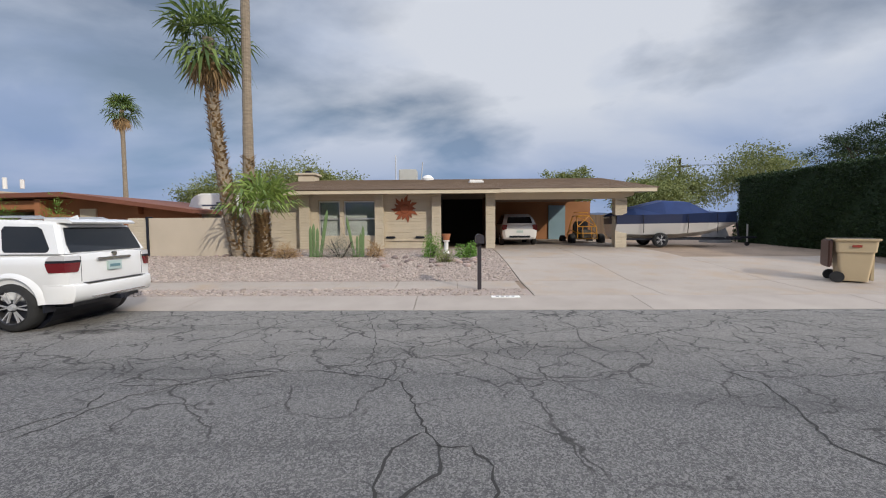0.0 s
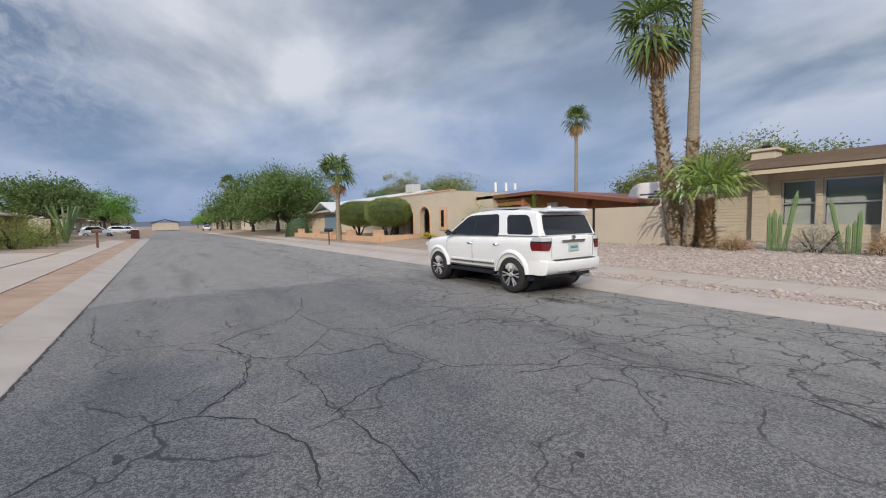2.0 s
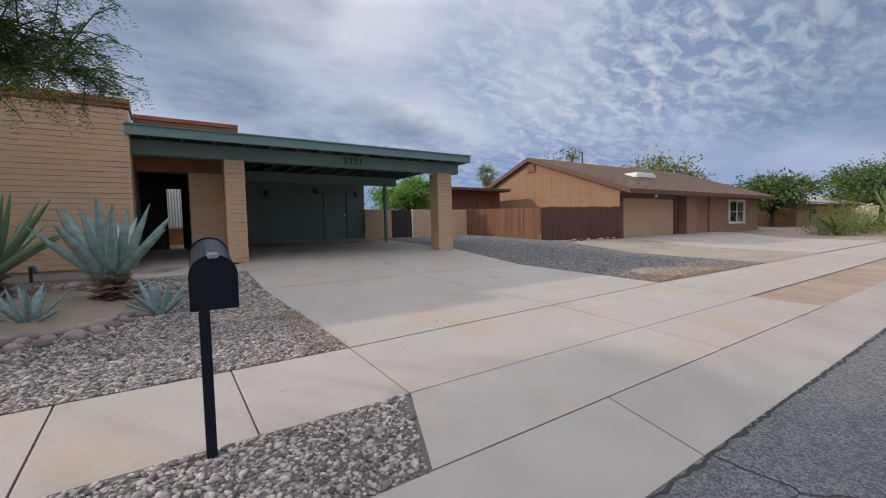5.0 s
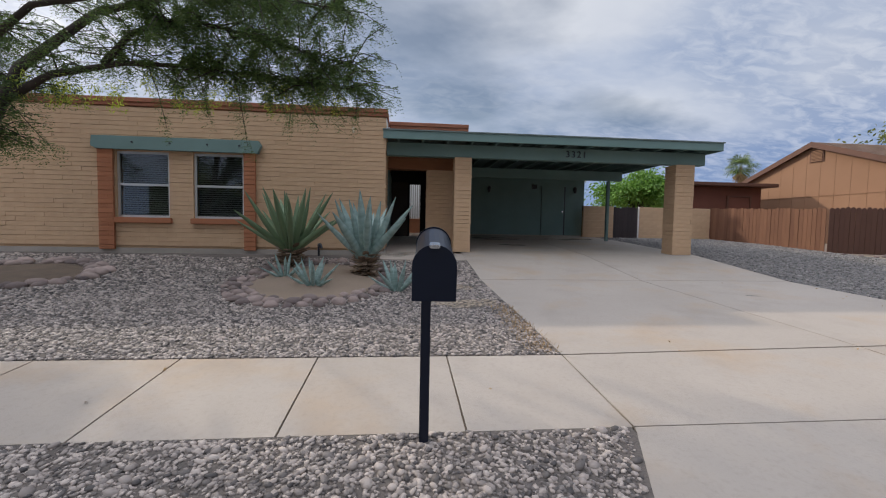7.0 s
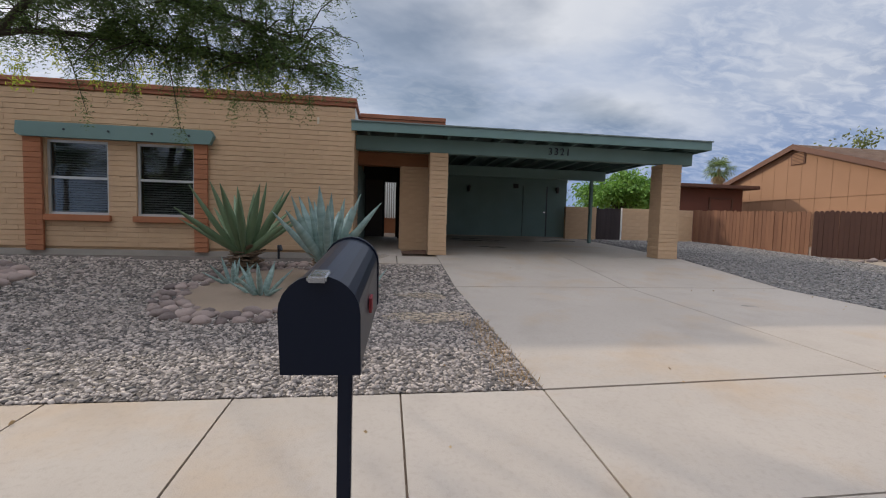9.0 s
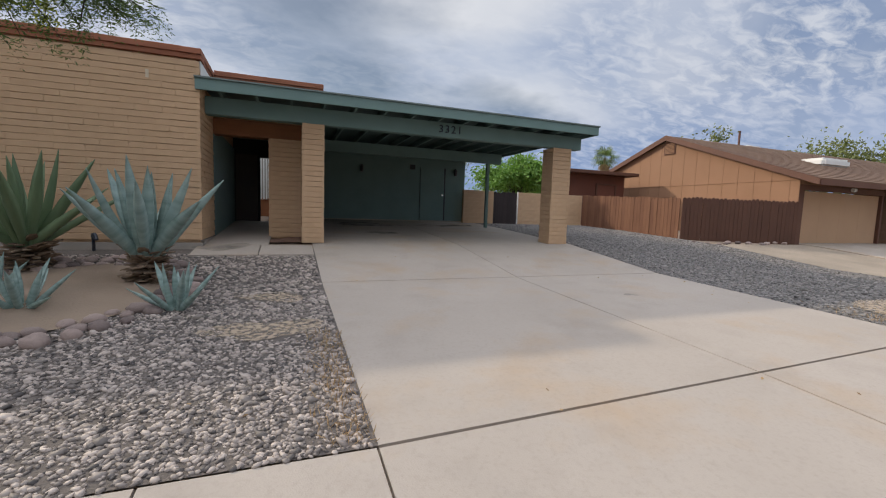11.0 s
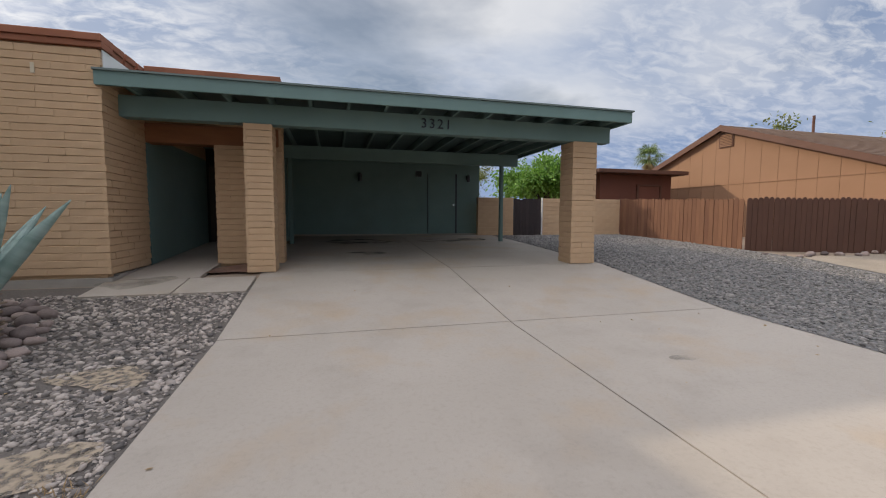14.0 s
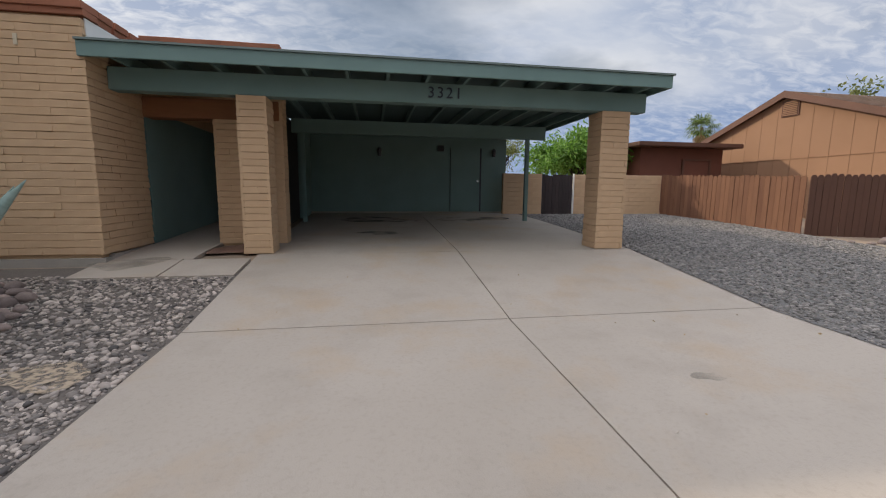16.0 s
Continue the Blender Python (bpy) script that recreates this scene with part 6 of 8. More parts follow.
def suv(m):
    ob = thing("suv", m, "white mid-size SUV parked along the kerb", "car")
    w = 0.935
    ring = [(-2.27, 0.60, 1.14, 0.80), (-2.25, 0.53, 1.18, 0.86), (-2.18, 0.49, 1.20, 0.905), (-2.0, 0.47, 1.205, 0.93), (-1.4, 0.46, 1.205, w), (-0.5, 0.45, 1.195, w), (0.6, 0.45, 1.18, w), (1.0, 0.45, 1.165, w), (1.5, 0.46, 1.13, w), (1.9, 0.48, 1.08, 0.90), (2.1, 0.50, 1.03, 0.84), (2.24, 0.55, 0.95, 0.74), (2.29, 0.62, 0.86, 0.64)]
    body = part("body", loft([suv_ring(*r) for r in ring]), WHITE_PAINT, ob)
    cut = []
    for x in (-1.395, 1.395):
        bm = bmesh.new()
        bmesh.ops.create_cone(bm, cap_ends=True, segments=40, radius1=0.47, radius2=0.47, depth=2.4, matrix=Matrix.Translation((x, 0, 0.40)) @ Matrix.Rotation(radians(90), 4, "X"))
        cut.append(mesh_object("wheel_cut", bm, BLACK))
    carve(body, cut)
    soft(body)
    for x in (-1.395, 1.395):
        part("wheel_well", tube([(x, -0.70, 0.42), (x, 0.70, 0.42)], [0.46, 0.46], 24), BLACK, ob)
        for s in (-1, 1):
            bm = bmesh.new()
            prev = None
            for k in range(25):
                a = radians(4 + 172 * k / 24)
                row = [bm.verts.new((x + r * math.cos(a), s * y, 0.40 + r * math.sin(a))) for r, y in ((0.445, w - 0.06), (0.445, w + 0.028), (0.465, w + 0.038), (0.50, w + 0.026), (0.545, w - 0.012))]
                if prev:
                    for q in range(4):
                        bm.faces.new((prev[q], prev[q + 1], row[q + 1], row[q]))
                prev = row
            bmesh.ops.recalc_face_normals(bm, faces=bm.faces[:])
            soft(part("wheel_arch", bm, WHITE_PAINT, ob))
            wheel(ob, x, s * 0.825, 0.39, 0.25, 6, -s)
    # cabin: sides lean inward, corners rounded
    zb, zr, wb, wr = 1.17, 1.76, 0.90, 0.715
    A = [(1.12, zb), (0.36, zr - 0.07), (0.15, zr - 0.02), (-0.55, zr + 0.02), (-1.55, zr), (-1.98, zr - 0.035), (-2.22, zb)]

    def side_y(z):
        t = (z - zb) / (zr - zb)
        return wb + (wr - wb) * t
    bm = bmesh.new()
    L = [bm.verts.new((x, side_y(z), z)) for x, z in A]
    Rr = [bm.verts.new((x, -side_y(z), z)) for x, z in A]
    bm.faces.new(L)
    bm.faces.new(Rr[::-1])
    for i in range(len(A)):
        j = (i + 1) % len(A)
        bm.faces.new((L[i], Rr[i], Rr[j], L[j]))
    bmesh.ops.recalc_face_normals(bm, faces=bm.faces[:])
    bmesh.ops.bevel(bm, geom=bm.edges[:], offset=0.055, segments=4, affect="EDGES")
    soft(part("cabin", bm, WHITE_PAINT, ob))
    SEAM = plain("shut_line", (0.10, 0.10, 0.10), 0.8)
    for s in (-1, 1):
        for poly in (((0.90, 1.215), (0.80, 1.30), (0.30, 1.63), (0.16, 1.665), (-0.05, 1.68), (-0.05, 1.215)), ((-0.10, 1.215), (-0.10, 1.68), (-0.78, 1.69), (-0.84, 1.66), (-0.96, 1.30), (-0.96, 1.235), (-0.90, 1.215)), ((-1.27, 1.25), (-1.23, 1.29), (-1.13, 1.60), (-1.16, 1.66), (-1.70, 1.65), (-1.78, 1.61), (-1.97, 1.31), (-1.96, 1.26), (-1.92, 1.245))):
            part("side_window", panel([(x, s * side_y(z), z) for x, z in poly], 0.008, (0, s, 0.2)), GLASS, ob, "dark tinted side glass")
        part("door_pillar", panel([(x, s * side_y(z), z) for x, z in ((-0.045, 1.215), (-0.045, 1.68), (-0.105, 1.68), (-0.105, 1.215))], 0.006, (0, s, 0.2)), BLACK, ob)
        for hx in (0.10, -0.84):
            part("door_handle", tube([(hx, s * (w - 0.004), 1.03), (hx - 0.03, s * (w + 0.03), 1.03), (hx - 0.14, s * (w + 0.03), 1.03), (hx - 0.18, s * (w - 0.004), 1.03)], [0.012, 0.017, 0.017, 0.012], 8), CHROME, ob)
        for dx in (0.98, -0.07):
            part("door_seam", boxes((dx - 0.003, dx + 0.003, *sorted((s * (w - 0.03), s * (w + 0.0015))), 0.55, 1.07)), SEAM, ob)
        part("side_step", boxes((-0.88, 0.88, *sorted((s * (w - 0.10), s * (w + 0.035))), 0.35, 0.42), bevel=0.02), BLACK, ob, "dark side step")
        part("body_side_strip", boxes((-0.84, 0.80, *sorted((s * (w - 0.02), s * (w + 0.012))), 0.60, 0.66), bevel=0.012), WHITE_PAINT, ob)
        part("sill_line", boxes((-0.84, 0.80, *sorted((s * (w - 0.02), s * (w + 0.008))), 0.575, 0.592)), SEAM, ob)
        part("roof_rail", tube([(0.05, s * 0.60, 1.77), (-0.08, s * 0.60, 1.815), (-1.6, s * 0.60, 1.815), (-1.75, s * 0.60, 1.76)], [0.018, 0.02, 0.02, 0.018], 6), plain("rail_metal", (0.5, 0.5, 0.5), 0.35, 0.8), ob)
        mir = soft(part("side_mirror", boxes((0.75, 0.89, *sorted((s * 0.92, s * 1.09)), 1.19, 1.34), bevel=0.05), BLACK, ob))
        part("mirror_glass", boxes((0.738, 0.75, *sorted((s * 0.95, s * 1.06)), 1.22, 1.31)), CHROME, mir)
        # lamp wrapping the rear corner
        tl = soft(part("tail_light", loft([[(-2.285 + a, s * y, z) for a, y in ((0.0, 0.72 - q), (0.0, 0.80), (0.055, 0.895), (0.27 + q, 0.945), (0.27 + q, 0.90), (0.03, 0.72 - q))] for z, q in ((0.93, 0.0), (0.99, 0.03), (1.08, 0.05))]), plain("red_lens", (0.13, 0.008, 0.012), 0.12, coat=0.6), ob, "red tail light"))
        soft(part("lamp_dark", loft([[(-2.288 + a, s * y, z) for a, y in ((0.0, 0.67), (0.0, 0.80), (0.055, 0.898), (0.31, 0.948), (0.31, 0.90), (0.03, 0.67))] for z in (1.082, 1.115)]), BLACK, tl))
        soft(part("clear_lens", loft([[(-2.285 + a, s * y, z) for a, y in ((0.0, 0.68), (0.0, 0.79), (0.055, 0.893), (0.31 - q, 0.944), (0.31 - q, 0.89), (0.03, 0.68))] for z, q in ((1.117, 0.0), (1.19, 0.07))]), plain("clear_lens", (0.55, 0.55, 0.56), 0.15), tl))
        part("headlight", boxes((2.02, 2.20, *sorted((s * 0.52, s * 0.84)), 0.86, 1.0), bevel=0.04), plain("lamp_glass", (0.6, 0.6, 0.62), 0.1), ob)
        part("mud_flap", boxes((-1.90, -1.87, *sorted((s * 0.74, s * 0.92)), 0.30, 0.5)), BLACK, ob)
    part("rear_window", panel([(-2.195, 0.74, 1.235), (-2.195, -0.74, 1.235), (-2.13, -0.745, 1.36), (-2.03, -0.665, 1.63), (-2.03, 0.665, 1.63), (-2.13, 0.745, 1.36)], 0.014, (-1, 0, 0.3)), GLASS, ob, "dark rear glass")
    part("windscreen", panel([(1.06, 0.72, 1.215), (1.06, -0.72, 1.215), (0.42, -0.62, 1.65), (0.42, 0.62, 1.65)], 0.012, (1, 0, 0.6)), GLASS, ob)
    soft(part("spoiler", prism(((-1.72, 1.735), (-2.16, 1.70), (-2.18, 1.725), (-2.10, 1.775), (-1.72, 1.79)), "y", -0.66, 0.66), WHITE_PAINT, ob))
    part("antenna_fin", prism(((-1.45, 1.77), (-1.68, 1.77), (-1.66, 1.85)), "y", -0.02, 0.02), WHITE_PAINT, ob)
    for s in (-1, 1):
        part("tailgate_seam", boxes((-2.276, -2.22, *sorted((s * 0.645, s * 0.65)), 0.76, 1.17)), SEAM, ob)
    part("plate_bar", boxes((-2.315, -2.26, -0.36, 0.36, 1.085, 1.13), bevel=0.014), CHROME, ob, "chrome garnish above the plate")
    part("badge", tube([(-2.27, 0, 1.175), (-2.30, 0, 1.175)], [0.055, 0.055], 16, 0.7), CHROME, ob)
    pl = part("number_plate", boxes((-2.30, -2.265, -0.15, 0.15, 0.90, 1.055), bevel=0.004), plain("plate", (0.42, 0.52, 0.50), 0.5), ob, "pale green licence plate")
    part("plate_bars", boxes((-2.304, -2.298, -0.11, 0.11, 0.95, 1.0)), plain("plate_ink", (0.12, 0.22, 0.25), 0.6), pl)
    bp = soft(part("rear_bumper", loft([[(x, s * y, z) for x, y, s in ((-1.90, 0.93, 1), (-2.20, 0.91, 1), (-2.30 - p * 0.5, 0.82, 1), (-2.34 - p, 0.55, 1), (-2.35 - p, 0.0, 1), (-2.34 - p, 0.55, -1), (-2.30 - p * 0.5, 0.82, -1), (-2.20, 0.91, -1), (-1.90, 0.93, -1))] for z, p in ((0.44, -0.08), (0.47, -0.02), (0.55, 0.03), (0.66, 0.04), (0.71, 0.02), (0.735, -0.05))]), WHITE_PAINT, ob))
    part("bumper_step", boxes((-2.36, -2.25, -0.62, 0.62, 0.737, 0.745), bevel=0.002), BLACK, bp)
    part("bumper_trim", boxes((-2.395, -2.34, -0.56, 0.56, 0.495, 0.515), bevel=0.006), CHROME, bp)
    part("tow_hitch", boxes((-2.46, -2.2, -0.04, 0.04, 0.38, 0.45), (-2.45, -2.40, -0.10, 0.10, 0.39, 0.47), bevel=0.01), BLACK, ob)
    part("underbody", boxes((-2.15, 2.1, -0.70, 0.70, 0.36, 0.50)), BLACK, ob)
    part("grille", boxes((2.22, 2.31, -0.5, 0.5, 0.62, 0.90), bevel=0.02), BLACK, ob)
    return ob


suv(pose(-7.45, 7.85, 0.0, 0, 0, 180))


def hatchback(m, label, paint, group=""):
    ob = thing("hatchback", m, label, "car", group)
    w = 0.85
    ring = [(-1.98, 0.36, 0.86, 0.68), (-1.9, 0.28, 0.94, 0.80), (-1.3, 0.25, 0.97, w), (0.0, 0.24, 0.95, w), (0.9, 0.25, 0.93, w), (1.6, 0.28, 0.82, 0.78), (1.92, 0.36, 0.68, 0.62)]
    body = part("body", loft([body_ring(*r) for r in ring]), paint, ob)
    zb, zr, wb, wr = 0.93, 1.50, 0.79, 0.58
    A = [(1.05, zb), (0.25, zr), (-1.2, zr - 0.01), (-1.75, zr - 0.22), (-1.93, zb)]
    bm = bmesh.new()
    sy = lambda z: wb + (wr - wb) * (z - zb) / (zr - zb)
    Lv, Rv = [bm.verts.new((x, sy(z), z)) for x, z in A], [bm.verts.new((x, -sy(z), z)) for x, z in A]
    bm.faces.new(Lv)
    bm.faces.new(Rv[::-1])
    for i in range(len(A)):
        j = (i + 1) % len(A)
        bm.faces.new((Lv[i], Rv[i], Rv[j], Lv[j]))
    bmesh.ops.recalc_face_normals(bm, faces=bm.faces[:])
    bmesh.ops.bevel(bm, geom=bm.edges[:], offset=0.05, segments=3, affect="EDGES")
    part("cabin", bm, paint, ob, smooth=True)
    part("rear_window", panel([(-1.90, 0.60, 1.04), (-1.90, -0.60, 1.04), (-1.72, -0.52, 1.33), (-1.72, 0.52, 1.33)], 0.012, (-1, 0, 0.4)), GLASS, ob)
    part("windscreen", panel([(1.0, 0.66, 0.98), (1.0, -0.66, 0.98), (0.32, -0.52, 1.44), (0.32, 0.52, 1.44)], 0.012, (1, 0, 0.6)), GLASS, ob)
    for s in (-1, 1):
        part("side_window", panel([(x, s * sy(z), z) for x, z in ((0.85, 0.98), (0.2, 1.42), (-1.1, 1.42), (-1.55, 1.0))], 0.008, (0, s, 0.2)), GLASS, ob)
        part("tail_light", boxes((-1.99, -1.8, *sorted((s * 0.58, s * 0.82)), 0.72, 0.98), bevel=0.03), plain("red_lens", (0.10, 0.006, 0.01), 0.15), ob, "red tail light")
        part("headlight", boxes((1.7, 1.9, *sorted((s * 0.45, s * 0.72)), 0.58, 0.72), bevel=0.03), plain("lamp_glass", (0.6, 0.6, 0.62), 0.1), ob)
        for x in (-1.25, 1.25):
            wheel(ob, x, s * 0.77, 0.30, 0.19, 5, -s)
    part("number_plate", boxes((-2.0, -1.95, -0.15, 0.15, 0.60, 0.70)), plain("plate", (0.42, 0.52, 0.50), 0.5), ob)
    part("bumper_slot", boxes((-2.0, -1.9, -0.5, 0.5, 0.36, 0.46), bevel=0.02), BLACK, ob)
    return ob


hatchback(pose(4.02, 22.1, 0.66, 0, 0, 90), "small white hatchback parked in the carport", WHITE_PAINT)


def boat(m):
    ob = thing("motor_boat", m, "white and navy motor boat under a blue cover on a trailer", "boat")
    NAVY = mat("navy_cover", (0.012, 0.036, 0.13), (0.009, 0.024, 0.09), 0.8, scale=2, fine=40, bump=0.2)
    secs, upper, cover = [], [], []
    for x, keel, w in ((-2.6, 0.62, 0.95), (-1.5, 0.58, 1.05), (0.0, 0.60, 1.08), (1.2, 0.72, 0.90), (2.1, 0.95, 0.5), (2.75, 1.25, 0.06)):
        secs.append([(x, 0, keel), (x, w * 0.75, keel + 0.22), (x, w, 1.25 + 0.05 * (x + 2.6) / 5), (x, -w, 1.25 + 0.05 * (x + 2.6) / 5), (x, -w * 0.75, keel + 0.22)])
        t = 1.25 + 0.05 * (x + 2.6) / 5
        upper.append([(x, w * 1.0, t + 0.002), (x, w * 1.04, t + 0.38 + 0.1 * max(0, x) / 2.7), (x, -w * 1.04, t + 0.38 + 0.1 * max(0, x) / 2.7), (x, -w, t + 0.002)])
    part("hull", loft(secs), WHITE_PAINT, ob)
    part("hull_band", loft(upper), plain("navy_paint", (0.015, 0.025, 0.07), 0.3, coat=0.4), ob, "navy hull band")
    part("white_stripe", loft([[(x + dx, y * 1.015, z + 0.27 + k) for (x, y, z) in (u[0], u[3]) for dx in (0,)] + [(x, y * 1.015, z + 0.33 + k) for (x, y, z) in (u[3], u[0])] for k, u in zip((0, 0, 0, 0.02, 0.05, 0.08), upper)]), WHITE, ob)
    for x, w, h in ((-2.7, 1.0, 1.72), (-1.8, 1.06, 2.02), (-0.6, 1.06, 2.30), (0.5, 1.04, 2.24), (1.4, 0.85, 1.82), (2.3, 0.40, 1.74)):
        cover.append([(x, w, 1.62), (x, w * 0.6, h - 0.08), (x, 0, h), (x, -w * 0.6, h - 0.08), (x, -w, 1.62)])
    part("canvas_cover", loft(cover), NAVY, ob, "taut blue canvas cover")
    for s in (-1, 1):
        for x in (-1.6, 0.2, 1.5):
            w = 1.06 if x < 1 else 0.82
            part("tie_strap", tube([(x, s * w * 1.08, 1.66), (x + 0.06, s * w * 1.03, 1.24), (x + 0.14, s * w * 0.82, 0.86)], [0.014] * 3, 6), BLACK, ob)
    for piece in ob.children:
        piece.data.transform(Matrix.Translation((0, 0, -0.26)))
    fr = part("trailer_frame", boxes((-2.4, 2.6, -0.70, -0.60, 0.30, 0.38), (-2.4, 2.6, 0.60, 0.70, 0.30, 0.38), (2.4, 3.6, -0.05, 0.05, 0.34, 0.42), (-0.9, -0.8, -0.95, 0.95, 0.26, 0.32)), BLACK, ob)
    part("jack", tube([(3.3, 0.1, 0.0), (3.3, 0.1, 0.95)], [0.035, 0.035]), ALU, fr)
    part("jack_wheel", tube([(3.3, 0.06, 0.09), (3.3, 0.14, 0.09)], [0.09, 0.09], 14), RUBBER, fr)
    for x in (-0.8,):
        for s in (-1, 1):
            wheel(ob, x, s * 0.92, 0.31, 0.2, 5, -s)
    part("winch_post", tube([(2.9, 0, 0.38), (2.78, 0, 1.05)], [0.04, 0.04]), BLACK, ob)
    return ob


boat(pose(10.55, 19.3, 0.63, 0, 0, -4))
bm = bmesh.new()
for k in range(7):
    ring = []
    for j in range(20):
        a = 2 * math.pi * j / 20
        r = (0.62 * (1 - k / 6.6) ** 0.8 + 0.05) * (1 + 0.10 * math.sin(5 * a + k * 0.3) + 0.05 * math.sin(9 * a))
        ring.append(bm.verts.new((12.75 + r * math.cos(a), 19.6 + r * math.sin(a), 0.58 + 0.24 * k)))
    if k:
        for j in range(20):
            bm.faces.new((old[j], old[(j + 1) % 20], ring[(j + 1) % 20], ring[j]))
    old = ring
bm.faces.new(old)
tagged(mesh_object("tarpaulin", bm, mat("grey_tarp", (0.22, 0.21, 0.20), (0.15, 0.145, 0.14), 0.8, scale=3, fine=30, bump=0.3), True), "grey tarpaulin draped over something tall behind the boat", "tarpaulin")
board_fence("back_fence", (11.6, 24.0), (8.35, 23.7), 0.55, 0.55, 2.15, 2.15, mat("grey_fence_boards", (0.20, 0.14, 0.09), (0.11, 0.075, 0.05), 0.9, scale=2, fine=30, rand=0.5, stretch=(6, 6, 1)), "weathered brown board fence behind the carport", False)


def buggy(at):
    x, y, z = at
    ob = base_thing("go_kart", at, "yellow tube-frame go-kart with fat tyres", "go-kart")
    Y = plain("yellow_tube", (0.55, 0.26, 0.03), 0.4)
    bm = bmesh.new()
    for s in (-1, 1):
        add_tube(bm, [(x + s * 0.45, y - 0.9, z + 0.35), (x + s * 0.42, y - 0.8, z + 0.9), (x + s * 0.3, y - 0.2, z + 1.4), (x + s * 0.3, y + 0.4, z + 1.4), (x + s * 0.4, y + 1.0, z + 0.4)], [0.022] * 5, 6)
        add_tube(bm, [(x + s * 0.45, y - 0.9, z + 0.35), (x + s * 0.5, y + 1.0, z + 0.35)], [0.022] * 2, 6)
    for zz, yy, ww in ((0.35, -0.9, 0.45), (0.6, -0.88, 0.44), (0.9, -0.8, 0.42), (1.4, -0.2, 0.3), (1.4, 0.4, 0.3)):
        add_tube(bm, [(x - ww, y + yy, z + zz), (x + ww, y + yy, z + zz)], [0.022] * 2, 6)
    part("roll_cage", bm, Y, ob, "yellow tube roll cage")
    bm = bmesh.new()
    for s in (-1, 1):
        add_tube(bm, [(x + s * 0.44, y - 0.86, z + 0.6), (x + s * 0.45, y + 0.2, z + 0.75), (x + s * 0.45, y + 0.95, z + 0.5)], [0.02] * 3, 6)
        add_tube(bm, [(x + s * 0.3, y - 0.2, z + 1.4), (x - s * 0.42, y - 0.8, z + 0.9)], [0.018] * 2, 6)
        add_tube(bm, [(x + s * 0.2, y - 0.92, z + 0.35), (x + s * 0.2, y - 0.82, z + 0.9)], [0.018] * 2, 6)
        add_tube(bm, [(x + s * 0.32, y + 0.1, z + 1.4), (x + s * 0.34, y + 0.1, z + 1.56), (x - s * 0.34, y + 0.1, z + 1.56)], [0.018] * 3, 6)
    part("side_bar", bm, Y, ob)
    part("engine_cover", boxes((x - 0.4, x + 0.4, y - 0.5, y + 0.3, z + 0.3, z + 0.6), (x - 0.28, x + 0.28, y - 0.1, y + 0.3, z + 0.6, z + 1.15), bevel=0.04), BLACK, ob)
    part("seat", boxes((x - 0.3, x + 0.3, y - 0.1, y + 0.35, z + 0.35, z + 0.5), (x - 0.3, x + 0.3, y + 0.3, y + 0.42, z + 0.5, z + 1.05), bevel=0.03), BLACK, ob)
    part("engine", boxes((x - 0.25, x + 0.25, y - 0.75, y - 0.3, z + 0.35, z + 0.75), bevel=0.04), plain("engine_metal", (0.12, 0.11, 0.10), 0.5, 0.5), ob)
    for sx in (-1, 1):
        for yy, r in ((-0.7, 0.29), (0.85, 0.24)):
            bm = lathe([(r * 0.5, -0.11), (r * 0.92, -0.11), (r, -0.06), (r, 0.06), (r * 0.92, 0.11), (r * 0.5, 0.11)], 20)
            bm.transform(Matrix.Translation((x + sx * 0.66, y + yy, z + r)) @ Matrix.Rotation(radians(90), 4, "Y"))
            part("wheel", bm, RUBBER, ob)
    return ob


buggy((7.0, 20.5, 0.62))


def wheeled_bin(m):
    ob = thing("wheeled_bin", m, "tan wheeled rubbish cart with its dark lid hanging open", "rubbish bin")
    TAN = mat("bin_plastic", (0.56, 0.44, 0.27), (0.50, 0.39, 0.24), 0.55, scale=2, fine=40, bump=0.05)
    def ring(z, hx, hy, n=6):
        pts = []
        for sx, sy in ((1, 1), (-1, 1), (-1, -1), (1, -1)):
            for k in range(n):
                a = math.atan2(sy, sx) + (k / (n - 1) - 0.5) * math.pi / 2
                pts.append((sx * (hx - 0.06) + 0.06 * math.cos(a), sy * (hy - 0.06) + 0.06 * math.sin(a), z))
        return pts
    part("bin_body", loft([ring(0.03, 0.27, 0.24), ring(0.5, 0.32, 0.29), ring(0.74, 0.345, 0.315), ring(0.745, 0.37, 0.34), ring(1.0, 0.39, 0.36), ring(1.03, 0.43, 0.40), ring(1.07, 0.43, 0.40)]), TAN, ob)
    # dark plate over the closed body, painted as the shade inside
    part("bin_inside", boxes((-0.37, 0.37, -0.34, 0.34, 1.071, 1.075)), plain("bin_shadow", (0.05, 0.04, 0.03), 0.9), ob)
    part("lid", boxes((-0.52, -0.44, -0.38, 0.38, 0.36, 1.04), bevel=0.03), mat("lid_plastic", (0.10, 0.05, 0.035), (0.075, 0.038, 0.028), 0.5, scale=2), ob, "dark brown lid hanging open")
    part("hinge_bar", tube([(-0.45, -0.3, 1.03), (-0.45, 0.3, 1.03)], [0.02, 0.02]), BLACK, ob)
    part("front_rib", boxes((0.30, 0.36, -0.2, -0.12, 0.05, 0.7), (0.30, 0.36, 0.12, 0.2, 0.05, 0.7), bevel=0.01), TAN, ob)
    part("badge", boxes((-0.09, 0.09, -0.372, -0.36, 0.86, 0.92), bevel=0.01), plain("badge_red", (0.35, 0.05, 0.03), 0.5), ob)
    for s in (-1, 1):
        part("bin_wheel", tube([(-0.33, s * 0.28, 0.13), (-0.33, s * 0.36, 0.13)], [0.135, 0.135], 20), RUBBER, ob)
    return ob


